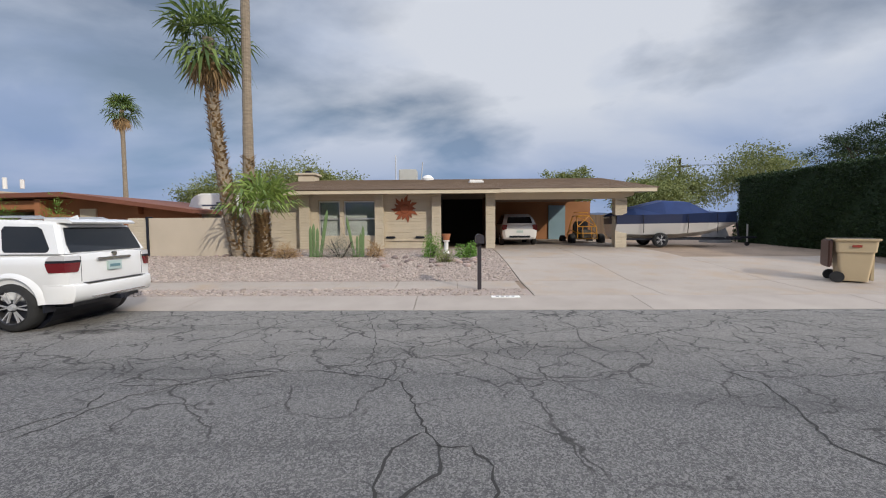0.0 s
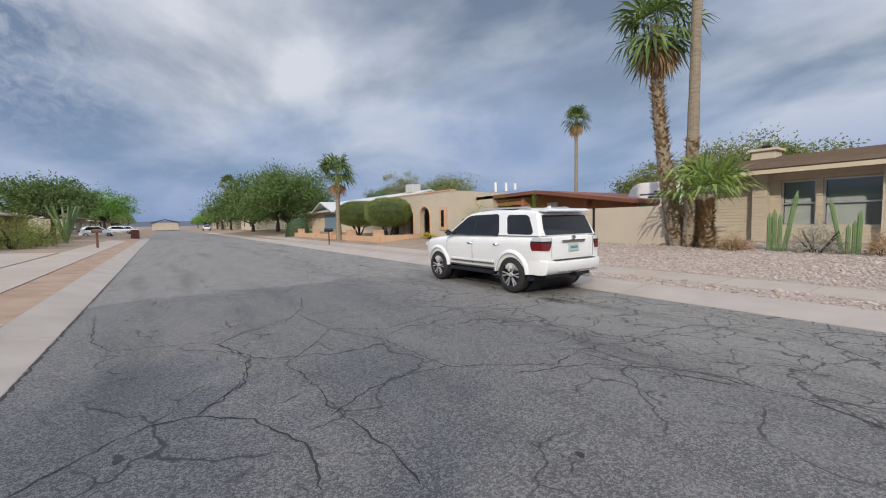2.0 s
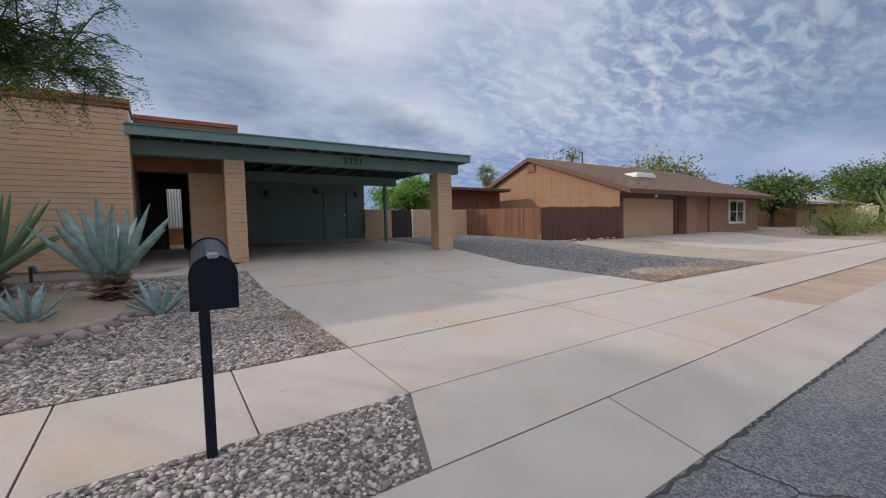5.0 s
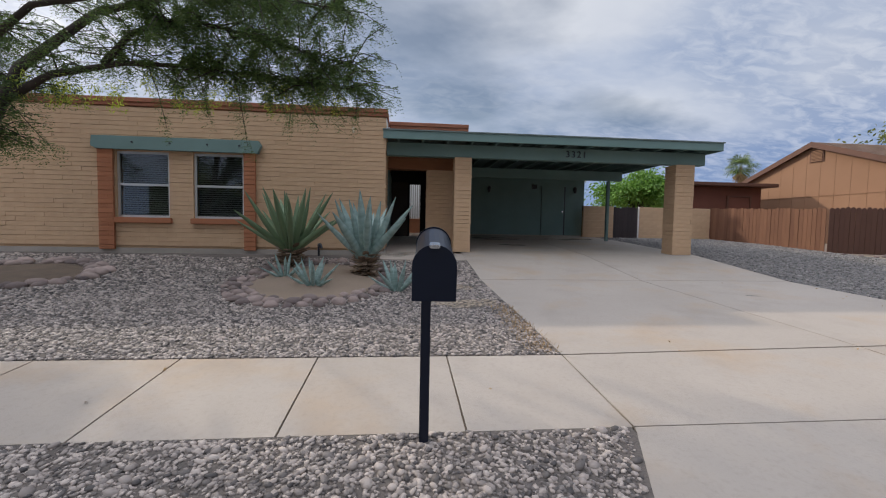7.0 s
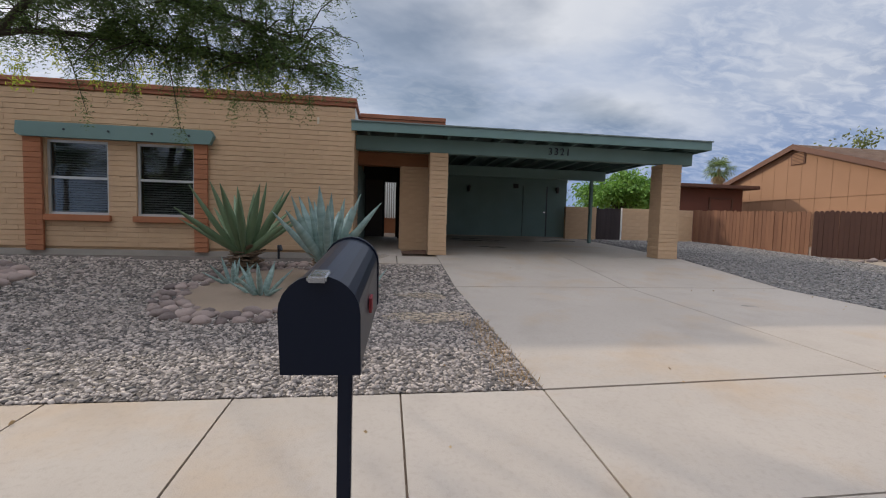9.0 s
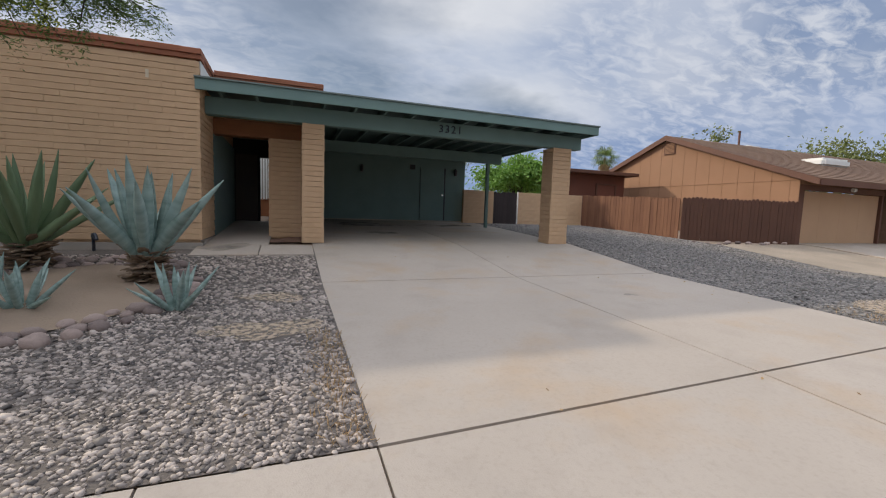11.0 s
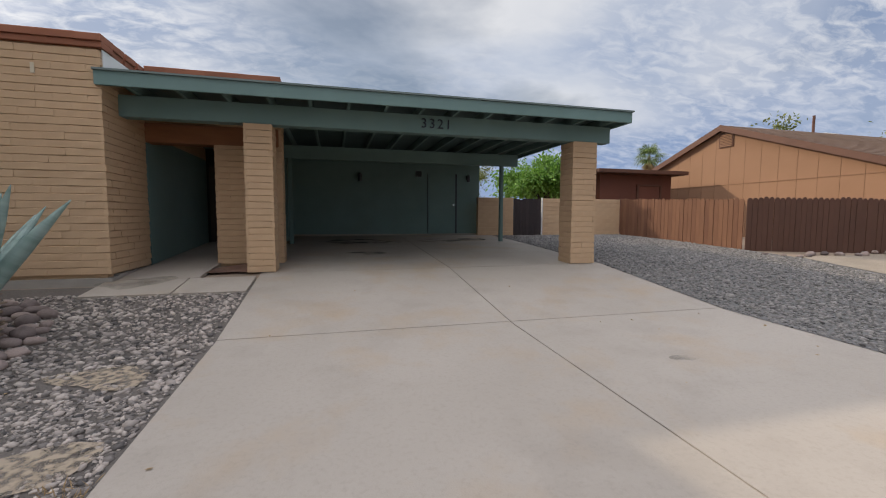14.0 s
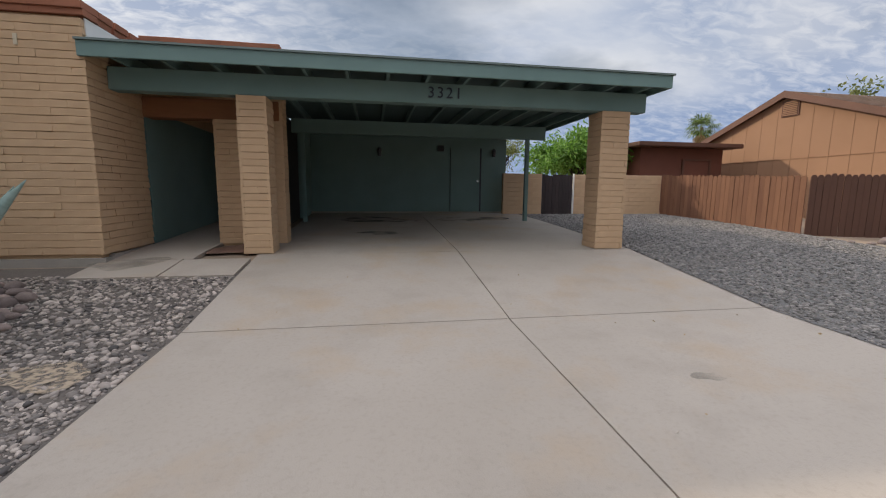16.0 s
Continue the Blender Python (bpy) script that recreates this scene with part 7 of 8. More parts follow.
wheeled_bin(pose(10.75, 11.1, 0.165, 0, 0, -30))

# ---- the north yards ----
bed("pink_gravel_north", -11.0, 2.58, 11.4, 19.1, PINK_BED, "pinkish gravel yard across the street")
bed("pink_strip_north", -40, 2.58, 9.56, 10.36, PINK_BED, "narrow gravel strip beside the far kerb", n=20)
pebble_bed("north_yard_stones", [(-10.9, 2.55, 11.45, 18)], 300, 0.028, PINK_PEBBLE, "pinkish crushed stones in the yard", 31)
pebble_bed("north_strip_stones", [(-11, 2.4, 9.6, 10.33)], 120, 0.03, PINK_PEBBLE, "pinkish crushed stones beside the kerb", 32)
bed("boat_yard", 8.9, 16, 12, 26, DIRT, "bare sandy yard under the boat", 0.0)

tall = fan_palm("fan_palm", (-7.1, 16.1, 0.52), 8.0, 0.25, "tall fan palm with a shaggy ringed trunk", 1, 30, 1.2, (-0.95, 0), 16, 0.95, low=-0.95)
fan_palm("fan_palm", (-6.65, 15.9, 0.51), 13.5, 0.19, "very tall slim fan palm beside another", 2, 34, 1.0, (0.05, 0.2), 14, 0.28)
fan_palm("fan_palm", (-6.1, 15.8, 0.5), 1.75, 0.21, "short young fan palm with a shaggy trunk", 3, 17, 1.2, (0, 0), 0, 0.9, leaf=leaf_mat("young_palm_fronds", (0.12, 0.19, 0.04), (0.33, 0.42, 0.11), 0.35), low=-0.1)
fan_palm("fan_palm", (-30.0, 39.6, 1.0), 11.6, 0.22, "distant fan palm above the roofs", 4, 30, 1.25, (0, 0), 14)
fan_palm("fan_palm", (-31.4, 12.4, 0.25), 5.25, 0.2, "fan palm with grey trunk beside the clipped bushes", 6, 34, 1.25, (0, 0), 6, low=-0.55)
fan_palm("fan_palm", (-122, 16, 0.4), 12.0, 0.3, "far fan palm along the street", 7, 26, 2.2, (0, 0), 10)
HEDGE = base_thing("clipped_hedge", (14.5, 15, 0.5), "tall dense clipped dark green hedge", "hedge")
# added box inside; its dark colour stands for the hedge's inner shade
part("inner_growth", boxes((13.75, 15.3, 9.2, 19.6, 0.3, 3.55)), HEDGE_LEAF, HEDGE, "dark solid core for the shaded inside")
hr = np.random.default_rng(9)
n = 26000
hp = np.stack([13.62 + np.abs(hr.normal(0, 0.06, n)), hr.uniform(9.1, 19.7, n), hr.uniform(0.45, 3.65, n)], 1)
n2 = 9000
hp2 = np.stack([hr.uniform(13.6, 15.3, n2), hr.uniform(9.1, 19.7, n2), 3.62 - np.abs(hr.normal(0, 0.05, n2))], 1)
hp = np.concatenate([hp, hp2])
hp[:, 0] += 0.12 * np.sin(hp[:, 1] * 2.1 + hp[:, 2] * 1.7) * (np.arange(len(hp)) < n)
hv, hf = leaf_quads(hp, hr.normal(0, 1, hp.shape) + np.array([-0.8, 0, 0.3]), 0.10, 0.045, hr)
ho = new("foliage", mesh_from_arrays("foliage", hv, hf, HEDGE_LEAF))
ho.parent = HEDGE
ho.matrix_parent_inverse = WORLD_OF[HEDGE].inverted()


def ribbed(bm, p, r0, h, lean=(0, 0), ribs=8):
    seg = ribs * 2
    rings = []
    for i in range(9):
        t = i / 8
        r = r0 * (1 if t < 0.85 else math.sqrt(max(0.04, 1 - ((t - 0.85) / 0.15) ** 2)))
        rings.append([bm.verts.new((p[0] + lean[0] * t + r * (1 if k % 2 else 0.78) * math.cos(2 * math.pi * k / seg), p[1] + lean[1] * t + r * (1 if k % 2 else 0.78) * math.sin(2 * math.pi * k / seg), p[2] + h * t)) for k in range(seg)])
    for a, b in zip(rings, rings[1:]):
        for k in range(seg):
            bm.faces.new((a[k], a[(k + 1) % seg], b[(k + 1) % seg], b[k]))
    bm.faces.new(rings[-1])


def cactus(at, stems, label):
    ob = base_thing("columnar_cactus", at, label, "cactus", "cacti below the window")
    for dx, h, r, lean in stems:
        bm = bmesh.new()
        ribbed(bm, (at[0] + dx, at[1], at[2] - 0.03), r, h, (lean, 0))
        part("stem", bm, CACTUS, ob)
    return ob


cactus((-4.25, 15.6, 0.5), [(-0.05, 1.15, 0.055, 0), (0.07, 1.25, 0.055, 0), (0.19, 1.1, 0.055, 0.02), (0.30, 1.75, 0.06, 0.28)], "cluster of tall ribbed cacti below the windows")
cactus((-2.6, 15.6, 0.5), [(-0.1, 1.5, 0.05, -0.28), (0.0, 0.8, 0.05, 0), (0.12, 0.9, 0.05, 0), (0.2, 1.15, 0.055, 0.02)], "cluster of tall ribbed cacti below the windows")
GREYLEAF = leaf_mat("grey_leaves", (0.20, 0.20, 0.15), (0.34, 0.32, 0.27), 0.15)
STRAW = leaf_mat("straw_leaves", (0.28, 0.18, 0.08), (0.45, 0.30, 0.16), 0.15)
shrub("grey_shrub", (-3.2, 15.5, 0.5), 0.75, 0.4, 0.85, GREYLEAF, "grey dusty shrub with purple bloom", 51, 2600, 0.06, 0.02)
shrub("dry_grass", (-5.15, 15.4, 0.48), 0.5, 0.35, 0.42, STRAW, "clump of dry straw-coloured grass", 52, 1400, 0.14, 0.012)
shrub("dry_grass", (-1.95, 15.5, 0.5), 0.3, 0.25, 0.5, STRAW, "clump of dry orange grass", 53, 900, 0.16, 0.012)
shrub("leafy_shrub", (0.12, 15.4, 0.47), 0.38, 0.35, 0.85, GREEN_LEAF, "light green leafy shrub", 54, 1300, 0.07, 0.03)
shrub("low_shrub", (0.6, 14.2, 0.40), 0.32, 0.3, 0.4, OLIVE_LEAF, "low grey-green shrub among the rocks", 55, 900, 0.06, 0.02)
shrub("leafy_shrub", (1.4, 15.3, 0.47), 0.42, 0.35, 0.5, GREEN_LEAF, "low bright green shrub", 56, 1100, 0.08, 0.035)
rr = random.Random(8)
for i in range(30):
    rock(rr.uniform(-1.6, 1.9), rr.uniform(13.2, 15.6), 0.10, rr, "white rocks in the far yard").data
for i in range(12):
    rock(-8.0 + i * 0.45, 15.9 + rr.uniform(-0.1, 0.1), 0.09, rr, "white rocks in the far yard")

# sun ornament on the wall
art = base_thing("sun_ornament", (-1.0, 16.86, 2.1), "rusty metal sun ornament hung on the wall", "wall ornament")
RUST = mat("rusted_metal", (0.30, 0.085, 0.035), (0.20, 0.055, 0.025), 0.7, scale=8, fine=60, rand=0.3)
part("disc", tube([(-1.0, 16.86, 2.27), (-1.0, 16.80, 2.27)], [0.20, 0.16], 20), RUST, art)
for i in range(14):
    a = 2 * math.pi * i / 14
    L = 0.56 if i % 2 else 0.44
    ca, sa = math.cos(a), math.sin(a)
    part("ray", panel([(-1.0 + ca * 0.17 - sa * 0.06, 16.84, 2.27 + sa * 0.17 + ca * 0.06), (-1.0 + ca * L * 0.7 - sa * 0.10, 16.83, 2.27 + sa * L * 0.7 + ca * 0.10), (-1.0 + ca * L, 16.84, 2.27 + sa * L), (-1.0 + ca * 0.17 + sa * 0.06, 16.84, 2.27 + sa * 0.17 - ca * 0.06)], 0.012, (0, -1, 0)), RUST, art)
for x in (-1.55, -0.4):
    pl = base_thing("wall_planter", (x, 16.8, 1.15), "small dark metal planter on the wall ledge", "planter", "wall planters")
    part("tray", boxes((x - 0.18, x + 0.18, 16.72, 16.86, 1.13, 1.21), bevel=0.02), BLACK, pl)
part("ledge", boxes((-2.0, 0.06, 16.80, 16.90, 1.03, 1.09)), N_BLOCK, nh)
ped = base_thing("pedestal", (0.62, 16.5, 0.55), "white plaster pedestal with a terracotta pot", "pedestal")
part("shaft", lathe([(0.12, 0.55), (0.12, 0.6), (0.08, 0.65), (0.08, 0.98), (0.13, 1.02), (0.13, 1.06)], 14), WHITE, ped).data.transform(Matrix.Translation((0.62, 16.4, 0)))
part("pot", lathe([(0.11, 1.06), (0.17, 1.3), (0.15, 1.3)], 14), RUST_BRICK, ped).data.transform(Matrix.Translation((0.62, 16.4, 0)))
mailbox(1.46, 10.3, 0.12, 1.19, "dark mailbox on a rusty brown post", plain("mailbox_dark", (0.03, 0.025, 0.03), 0.5), 0.09, 0.14, 0.24, -1, 0.045)
kn = base_thing("kerb_number", (1.95, 9.4, 0.09), "white painted patch with house number on the kerb", "house number")
b = prism(((1.66, 9.36), (2.26, 9.36), (2.26, 9.53), (1.66, 9.53)), "z", 0.08, 0.108)
part("patch", b, WHITE, kn)
part("digits", boxes(*[(1.75 + i * 0.11, 1.82 + i * 0.11, 9.41, 9.48, 0.108, 0.111) for i in range(4)]), BLACK, kn)

# roof things on the house opposite
cool = base_thing("roof_cooler", (-1.4, 22.3, 3.9), "pale box cooler on the far roof", "cooler")
part("cooler_box", boxes((-1.85, -0.95, 22.0, 22.9, 3.75, 4.5), bevel=0.03), mat("pale_metal", (0.50, 0.50, 0.46), (0.42, 0.42, 0.39), 0.6, scale=2), cool)
for x, h in ((-2.0, 5.2), (-0.72, 4.85)):
    p = base_thing("roof_pole", (x, 22, 3.9), "thin metal pole on the roof ridge", "pole", "roof poles")
    part("pole", tube([(x, 22, 3.8), (x + (0.1 if h < 5 else 0), 22, h)], [0.03, 0.03], 6), ALU, p)
sk = base_thing("skylight", (1.95, 19.5, 3.5), "white skylight on the shingled roof", "skylight")
part("dome", boxes((1.6, 2.25, 19.0, 19.8, 3.42, 3.62), bevel=0.05), WHITE, sk)
tv = base_thing("roof_vent", (-0.35, 21.6, 3.9), "small white domed roof vent", "vent")
part("dome", lathe([(0.3, 3.85), (0.3, 3.98), (0.2, 4.1), (0.05, 4.14)], 12), WHITE, tv).data.transform(Matrix.Translation((-0.35, 21.6, 0)))
ch = base_thing("chimney", (-6.3, 21.5, 3.9), "low tan block chimney", "chimney")
part("chimney_shaft", boxes((-6.75, -5.95, 21.2, 22.0, 3.5, 4.15), (-6.85, -5.85, 21.1, 22.1, 4.15, 4.25), bevel=0.01), N_BLOCK, ch)
part("cap", boxes((-6.5, -6.2, 21.5, 21.7, 4.25, 4.4)), BLACK, ch)

# the house opposite and what belongs to it, drawn at a smaller scale above, set to its true size
FAR_SIDE = Matrix.Translation((0.8, 0.64, 1.63)) @ Matrix.Scale(1.131, 4) @ Matrix.Translation((-0.8, -0.64, -1.63))
for ob in (nh, art, cool, sk, tv, ch, HEDGE, *[o for o in bpy.data.objects if o.parent is None and o.name.split(".")[0] in ("wall_planter", "roof_pole", "go_kart", "tarpaulin", "back_fence")]):
    ob.matrix_basis = FAR_SIDE @ ob.matrix_basis

# ---- further north-west: wall, trailer, red house, arched house ----
gw = base_thing("garden_wall", (-9, 16.2, 0.6), "tan stucco garden wall", "wall")
part("wall_panel", boxes((-10.6, -6.3, 16.1, 16.3, 0.4, 1.97)), STUCCO_TAN, gw)
lw = part("block_end", boxes((-11.4, -10.68, 16.15, 16.3, 0.4, 1.97)), N_MORTAR, gw)
courses(lw, (-11.4, 16.15), (-10.68, 16.15), 0.5, 1.97, N_BLOCK, depth=-0.04, seed=61)
part("wall_post", boxes((-10.68, -10.6, 16.05, 16.32, 0.4, 2.02)), BLACK, gw)
rv = base_thing("travel_trailer", (-9, 21, 0.7), "white travel trailer behind the wall", "trailer")
bm = prism(((-11.6, 1.0), (-11.75, 2.1), (-11.4, 3.0), (-11.0, 3.2), (-5.5, 3.22), (-5.5, 1.0)), "y", 20, 22.4)
bmesh.ops.bevel(bm, geom=bm.edges[:], offset=0.06, segments=2, affect="EDGES")
part("trailer_body", bm, WHITE, rv)
part("graphic", boxes((-10.9, -9.3, 19.985, 19.998, 2.60, 2.67), (-10.5, -9.2, 19.985, 19.998, 2.46, 2.54), (-10.2, -9.6, 19.985, 19.998, 2.70, 2.78)), plain("navy_graphic", (0.05, 0.06, 0.10), 0.4), rv, "dark swoosh bars")
part("tyre", tube([(-8, 20.1, 0.95), (-8, 20.3, 0.95)], [0.33, 0.33], 16), RUBBER, rv)

rh = base_thing("red_house", (-16, 20, 0.6), "red-brown ranch house with a very low roof", "house")
part("roof", prism(((-22.0, 3.0), (-15.4, 3.12), (-9.9, 2.36), (-9.9, 2.2), (-15.4, 2.93), (-22.0, 2.82)), "y", 17.6, 28), mat("roof_edge", (0.20, 0.075, 0.045), (0.15, 0.058, 0.037), 0.8, scale=1), rh)
part("gable_panel", prism(((-21.6, 2.80), (-15.4, 2.91), (-10.2, 2.2), (-10.2, 0.5), (-16.6, 0.5), (-16.6, 2.35), (-21.6, 2.3)), "y", 18.6, 18.8), RED_BROWN, rh)
for b in ((-16.8, -16.55, 17.9, 18.6, 0.5, 2.85), (-12.9, -12.65, 18.3, 18.6, 2.2, 2.66), (-21.6, -16.8, 18.0, 18.3, 2.42, 2.78)):
    part("beam", boxes(b), RED_BROWN, rh)
# recess wall in dark brown, which stands for the porch's shade
part("dark_porch", boxes((-21.6, -16.6, 20.5, 20.7, 0.5, 2.8)), BROWN_DARK, rh)
part("white_panel", boxes((-15.4, -14.7, 18.5, 18.6, 1.7, 2.45)), CREAM, rh)
for x, s in ((-19.3, 1.3), (-17.2, 1.1), (-15.0, 1.0)):
    shrub("feathery_shrub", (x, 16.9, 0.55), s, 0.7, 1.95, GREEN_LEAF, "tall feathery green shrub before the red house", int(-x * 3), 2600, 0.13, 0.03)


def arch_outline(x0, x1, z0, z1, arches):
    pts = [(x0, z0)]
    for a, b, top in arches:
        r = (b - a) / 2
        pts += [(a, z0), (a, top - r)] + [(a + r - r * math.cos(math.pi * k / 10), top - r + r * math.sin(math.pi * k / 10)) for k in range(1, 10)] + [(b, top - r), (b, z0)]
    return pts + [(x1, z0), (x1, z1), (x0, z1)]


ah = base_thing("arched_house", (-23.5, 18, 0.6), "tan stucco house with an arched porch", "house")
ARCHES = ((-28.5, -27.35, 2.5), (-26.18, -25.07, 2.5), (-24.14, -22.9, 2.52))
part("porch_wall", prism(arch_outline(-29.3, -20.5, 0.4, 3.42, ARCHES), "y", 15.6, 15.9), STUCCO_TAN, ah)
part("parapet_cap", boxes((-29.35, -20.45, 15.55, 15.95, 3.42, 3.5)), STUCCO_PINK, ah)
part("side_wall", boxes((-20.8, -20.5, 15.9, 17.6, 0.4, 3.42)), STUCCO_TAN, ah)
part("side_block", boxes((-20.7, -18.9, 17.6, 22, 0.4, 3.25)), STUCCO_TAN, ah)
part("back_wall", boxes((-29.3, -29.0, 15.9, 22, 0.4, 3.35), (-29.0, -20.8, 19.0, 19.2, 0.4, 3.35)), STUCCO_TAN, ah)
part("flat_roof", boxes((-29.0, -20.8, 15.9, 22, 3.3, 3.4)), STUCCO_TAN, ah)
for a, b, t in ARCHES[1:]:
    bm = bmesh.new()
    r = (b - a) / 2
    arc = [(a - 0.05, 15.58, 0.55)] + [(a + r - (r + 0.05) * math.cos(math.pi * k / 14), 15.58, t - r + (r + 0.05) * math.sin(math.pi * k / 14)) for k in range(15)] + [(b + 0.05, 15.58, 0.55)]
    add_tube(bm, arc, [0.06] * 17, 6)
    part("arch_trim", bm, STUCCO_PINK, ah)
part("slot_window", boxes((-21.75, -20.9, 15.52, 15.6, 1.0, 2.45), bevel=0.02), STUCCO_PINK, ah, "peach framed slot window")
part("slot_glass", boxes((-21.48, -21.17, 15.50, 15.52, 1.2, 2.25)), GLASS, ah)
part("porch_door", boxes((-25.7, -24.8, 18.9, 19.0, 0.5, 2.5)), TIMBER, ah)
for i, x in enumerate((-20.2, -19.2, -18.4)):
    part("roof_pipe", tube([(x, 19, 3.4), (x, 19, 4.0 - 0.1 * i)], [0.08, 0.08]), WHITE, ah)
shrub("flower_bed", (-22.0, 14.9, 0.5), 0.9, 0.3, 0.3, leaf_mat("yellow_flowers", (0.55, 0.38, 0.03), (0.25, 0.28, 0.04), 0.2), "low bed of yellow flowers", 71, 700, 0.06, 0.05)
gb = base_thing("green_bin", (-18.2, 15.3, 0.55), "green wheeled rubbish bin", "rubbish bin")
part("bin_body", boxes((-18.6, -17.9, 15.0, 15.6, 0.55, 1.55), (-18.65, -17.85, 14.95, 15.65, 1.56, 1.64), bevel=0.04), plain("green_plastic", (0.02, 0.16, 0.09), 0.5), gb)
for x, y, rx, h in ((-31.6, 14.2, 1.75, 2.85), (-26.3, 14.2, 1.62, 2.8)):
    shrub("clipped_bush", (x, y, 0.45), rx, rx, h, CLIPPED_LEAF, "large bush clipped into a ball on bare stems", int(-x), 16000, 0.08, 0.045, core=True, ball=True)
lo = base_thing("low_garden_wall", (-30, 12.6, 0.2), "low peach stucco garden wall with square piers", "wall")
part("wall_panel", boxes((-46, -24.0, 12.55, 12.75, 0.1, 0.62), (-24.2, -24.0, 12.75, 15.5, 0.1, 0.7)), STUCCO_PINK, lo)
for x in (-24.7, -29.5, -33.5, -38, -43):
    part("pier", boxes((x - 0.32, x + 0.32, 12.4, 12.9, 0.1, 1.0), (x - 0.36, x + 0.36, 12.36, 12.94, 1.0, 1.06)), STUCCO_PINK, lo)
mailbox(-27.0, 10.1, 0.13, 0.98, "small dark mailbox on a thin post", BLACK, 0.14, 0.12, 0.25, -1, 0.03)
PALE_ROOF = mat("pale_metal_roof", (0.52, 0.52, 0.50), (0.42, 0.42, 0.41), 0.6, scale=1.5, fine=20, bump=0.1)
wh_h = base_thing("white_roofed_house", (-45, 20, 0.6), "cream house with a white metal gable roof", "house")
part("wall", boxes((-61, -32, 17.5, 24, 0.3, 2.9)), CREAM, wh_h)
part("garage_door", boxes((-50, -45.6, 17.44, 17.5, 0.6, 2.6)), plain("blue_garage", (0.16, 0.24, 0.30), 0.6), wh_h, "closed blue-grey garage door")
part("roof", prism(((16.6, 2.85), (21, 4.3), (25, 2.9), (25, 3.05), (21, 4.45), (16.6, 3.0)), "x", -62, -31.2), PALE_ROOF, wh_h, "white metal roof")
part("garage_roof", prism(((-51.5, 2.75), (-47.8, 3.9), (-44, 2.75), (-44, 2.9), (-47.8, 4.05), (-51.5, 2.9)), "y", 16.2, 21), PALE_ROOF, wh_h)
part("cooler_box", boxes((-34.8, -33.6, 20.4, 21.4, 4.3, 5.1), bevel=0.04), PALE_ROOF, wh_h)

# trees along and behind the north side
for x, y, h, r, sd in ((-57, 14.8, 7.4, 5.2, 81), (-66, 15.5, 8.8, 5.8, 82), (-78, 14, 7.2, 5.4, 83)):
    tree("mesquite_tree", (x, y, 0.4), h, r, 0.28, TOPIARY_LEAF, "large dark green mesquite beside the street", sd, 26000, 0.34, 0.13, 0.08, 170, droop=0.4, open_=0.4)
shrub("clipped_bush", (-46.5, 13.2, 0.3), 1.7, 1.5, 2.2, TOPIARY_LEAF, "round green bush beside the driveway", 84, 4500, 0.12, 0.06, core=True)
for x, y, h, r, leaf, sd in ((-56, 32, 8.0, 2.8, OLIVE_LEAF, 85), (-42, 31, 6.2, 3.4, OLIVE_LEAF, 86), (-66, 33, 7, 3, TOPIARY_LEAF, 87), (-11.5, 32, 5.4, 3.4, OLIVE_LEAF, 88), (-17.5, 33, 4.6, 2.4, OLIVE_LEAF, 89), (19.5, 36, 5.6, 3.2, OLIVE_LEAF, 90), (25, 34, 6.4, 3.2, OLIVE_LEAF, 91), (14.5, 30, 3.8, 2.2, OLIVE_LEAF, 92), (10.5, 36, 5.4, 1.8, OLIVE_LEAF, 93), (-8.2, 30, 4.9, 2.2, OLIVE_LEAF, 98)):
    tree("olive_tree", (x, y, 0.8), h, r, 0.16, leaf, "grey-green desert tree behind the houses", sd, 10000, 0.22, 0.085, 0.25, 80)
tree("pine_tree", (43.5, 45, 1.0), 11.6, 3.6, 0.3, HEDGE_LEAF, "dark pine rising behind the hedge", 94, 8000, 0.34, 0.1, 0.35, 80, squash=0.4)
up = base_thing("utility_pole", (20.5, 37, 1.0), "wooden utility pole with a cross-arm", "utility pole")
part("pole", tube([(20.5, 37, 0.8), (20.5, 37, 7.2)], [0.14, 0.1]), BARK, up)
part("cross_arm", boxes((19.7, 21.3, 36.94, 37.06, 6.45, 6.57)), BARK, up)
wires = base_thing("power_line", (40, 38, 7), "thin black power lines", "cable")
for z0, z1 in ((6.6, 10.5), (5.4, 8.8)):
    part("wire", tube([(20.5 + 45 * t, 37 - 4 * t, z0 + (z1 - z0) * t - 1.2 * math.sin(math.pi * t)) for t in [i / 12 for i in range(13)]], [0.02] * 13, 4), BLACK, wires)

# ---- further south-west along the street ----
YFL = leaf_mat("yellow_green_leaves", (0.10, 0.14, 0.03), (0.24, 0.26, 0.06), 0.3)
bed("gravel_bed_far_west", -23.5, -13.65, -10.3, -3.59, mat("brown_gravel", (0.36, 0.29, 0.22), (0.20, 0.16, 0.12), 0.95, scale=1.2, fine=45, bump=0.8, fine_mix=0.6), "sparse brown gravel and dry grass", 0.0)
drive_w = group_of("driveway_west", "cracked pale concrete driveway of the gabled house", "driveway")
for y0, y1 in ((-6.6, -3.59), (-10.6, -6.6)):
    for x0, x1 in ((-20.5, -17.9), (-23.0, -20.5), (-28, -23.0)):
        slab("slab", (x0 + G, x1 - G, y0 + G, y1 - G), 0.02, CONCRETE, drive_w)
for x, y, rx, h, sd in ((-34.5, -6.6, 2.3, 1.9, 101), (-38.5, -6.2, 2.2, 2.0, 102)):
    shrub("flowering_bush", (x, y, 0.4), rx, 1.8, h, YFL, "wide olive bush with a few yellow flowers", sd, 7000, 0.1, 0.04)
oc = base_thing("ocotillo", (-47, -6.0, 0.4), "spiny ocotillo of many upright green wands", "ocotillo")
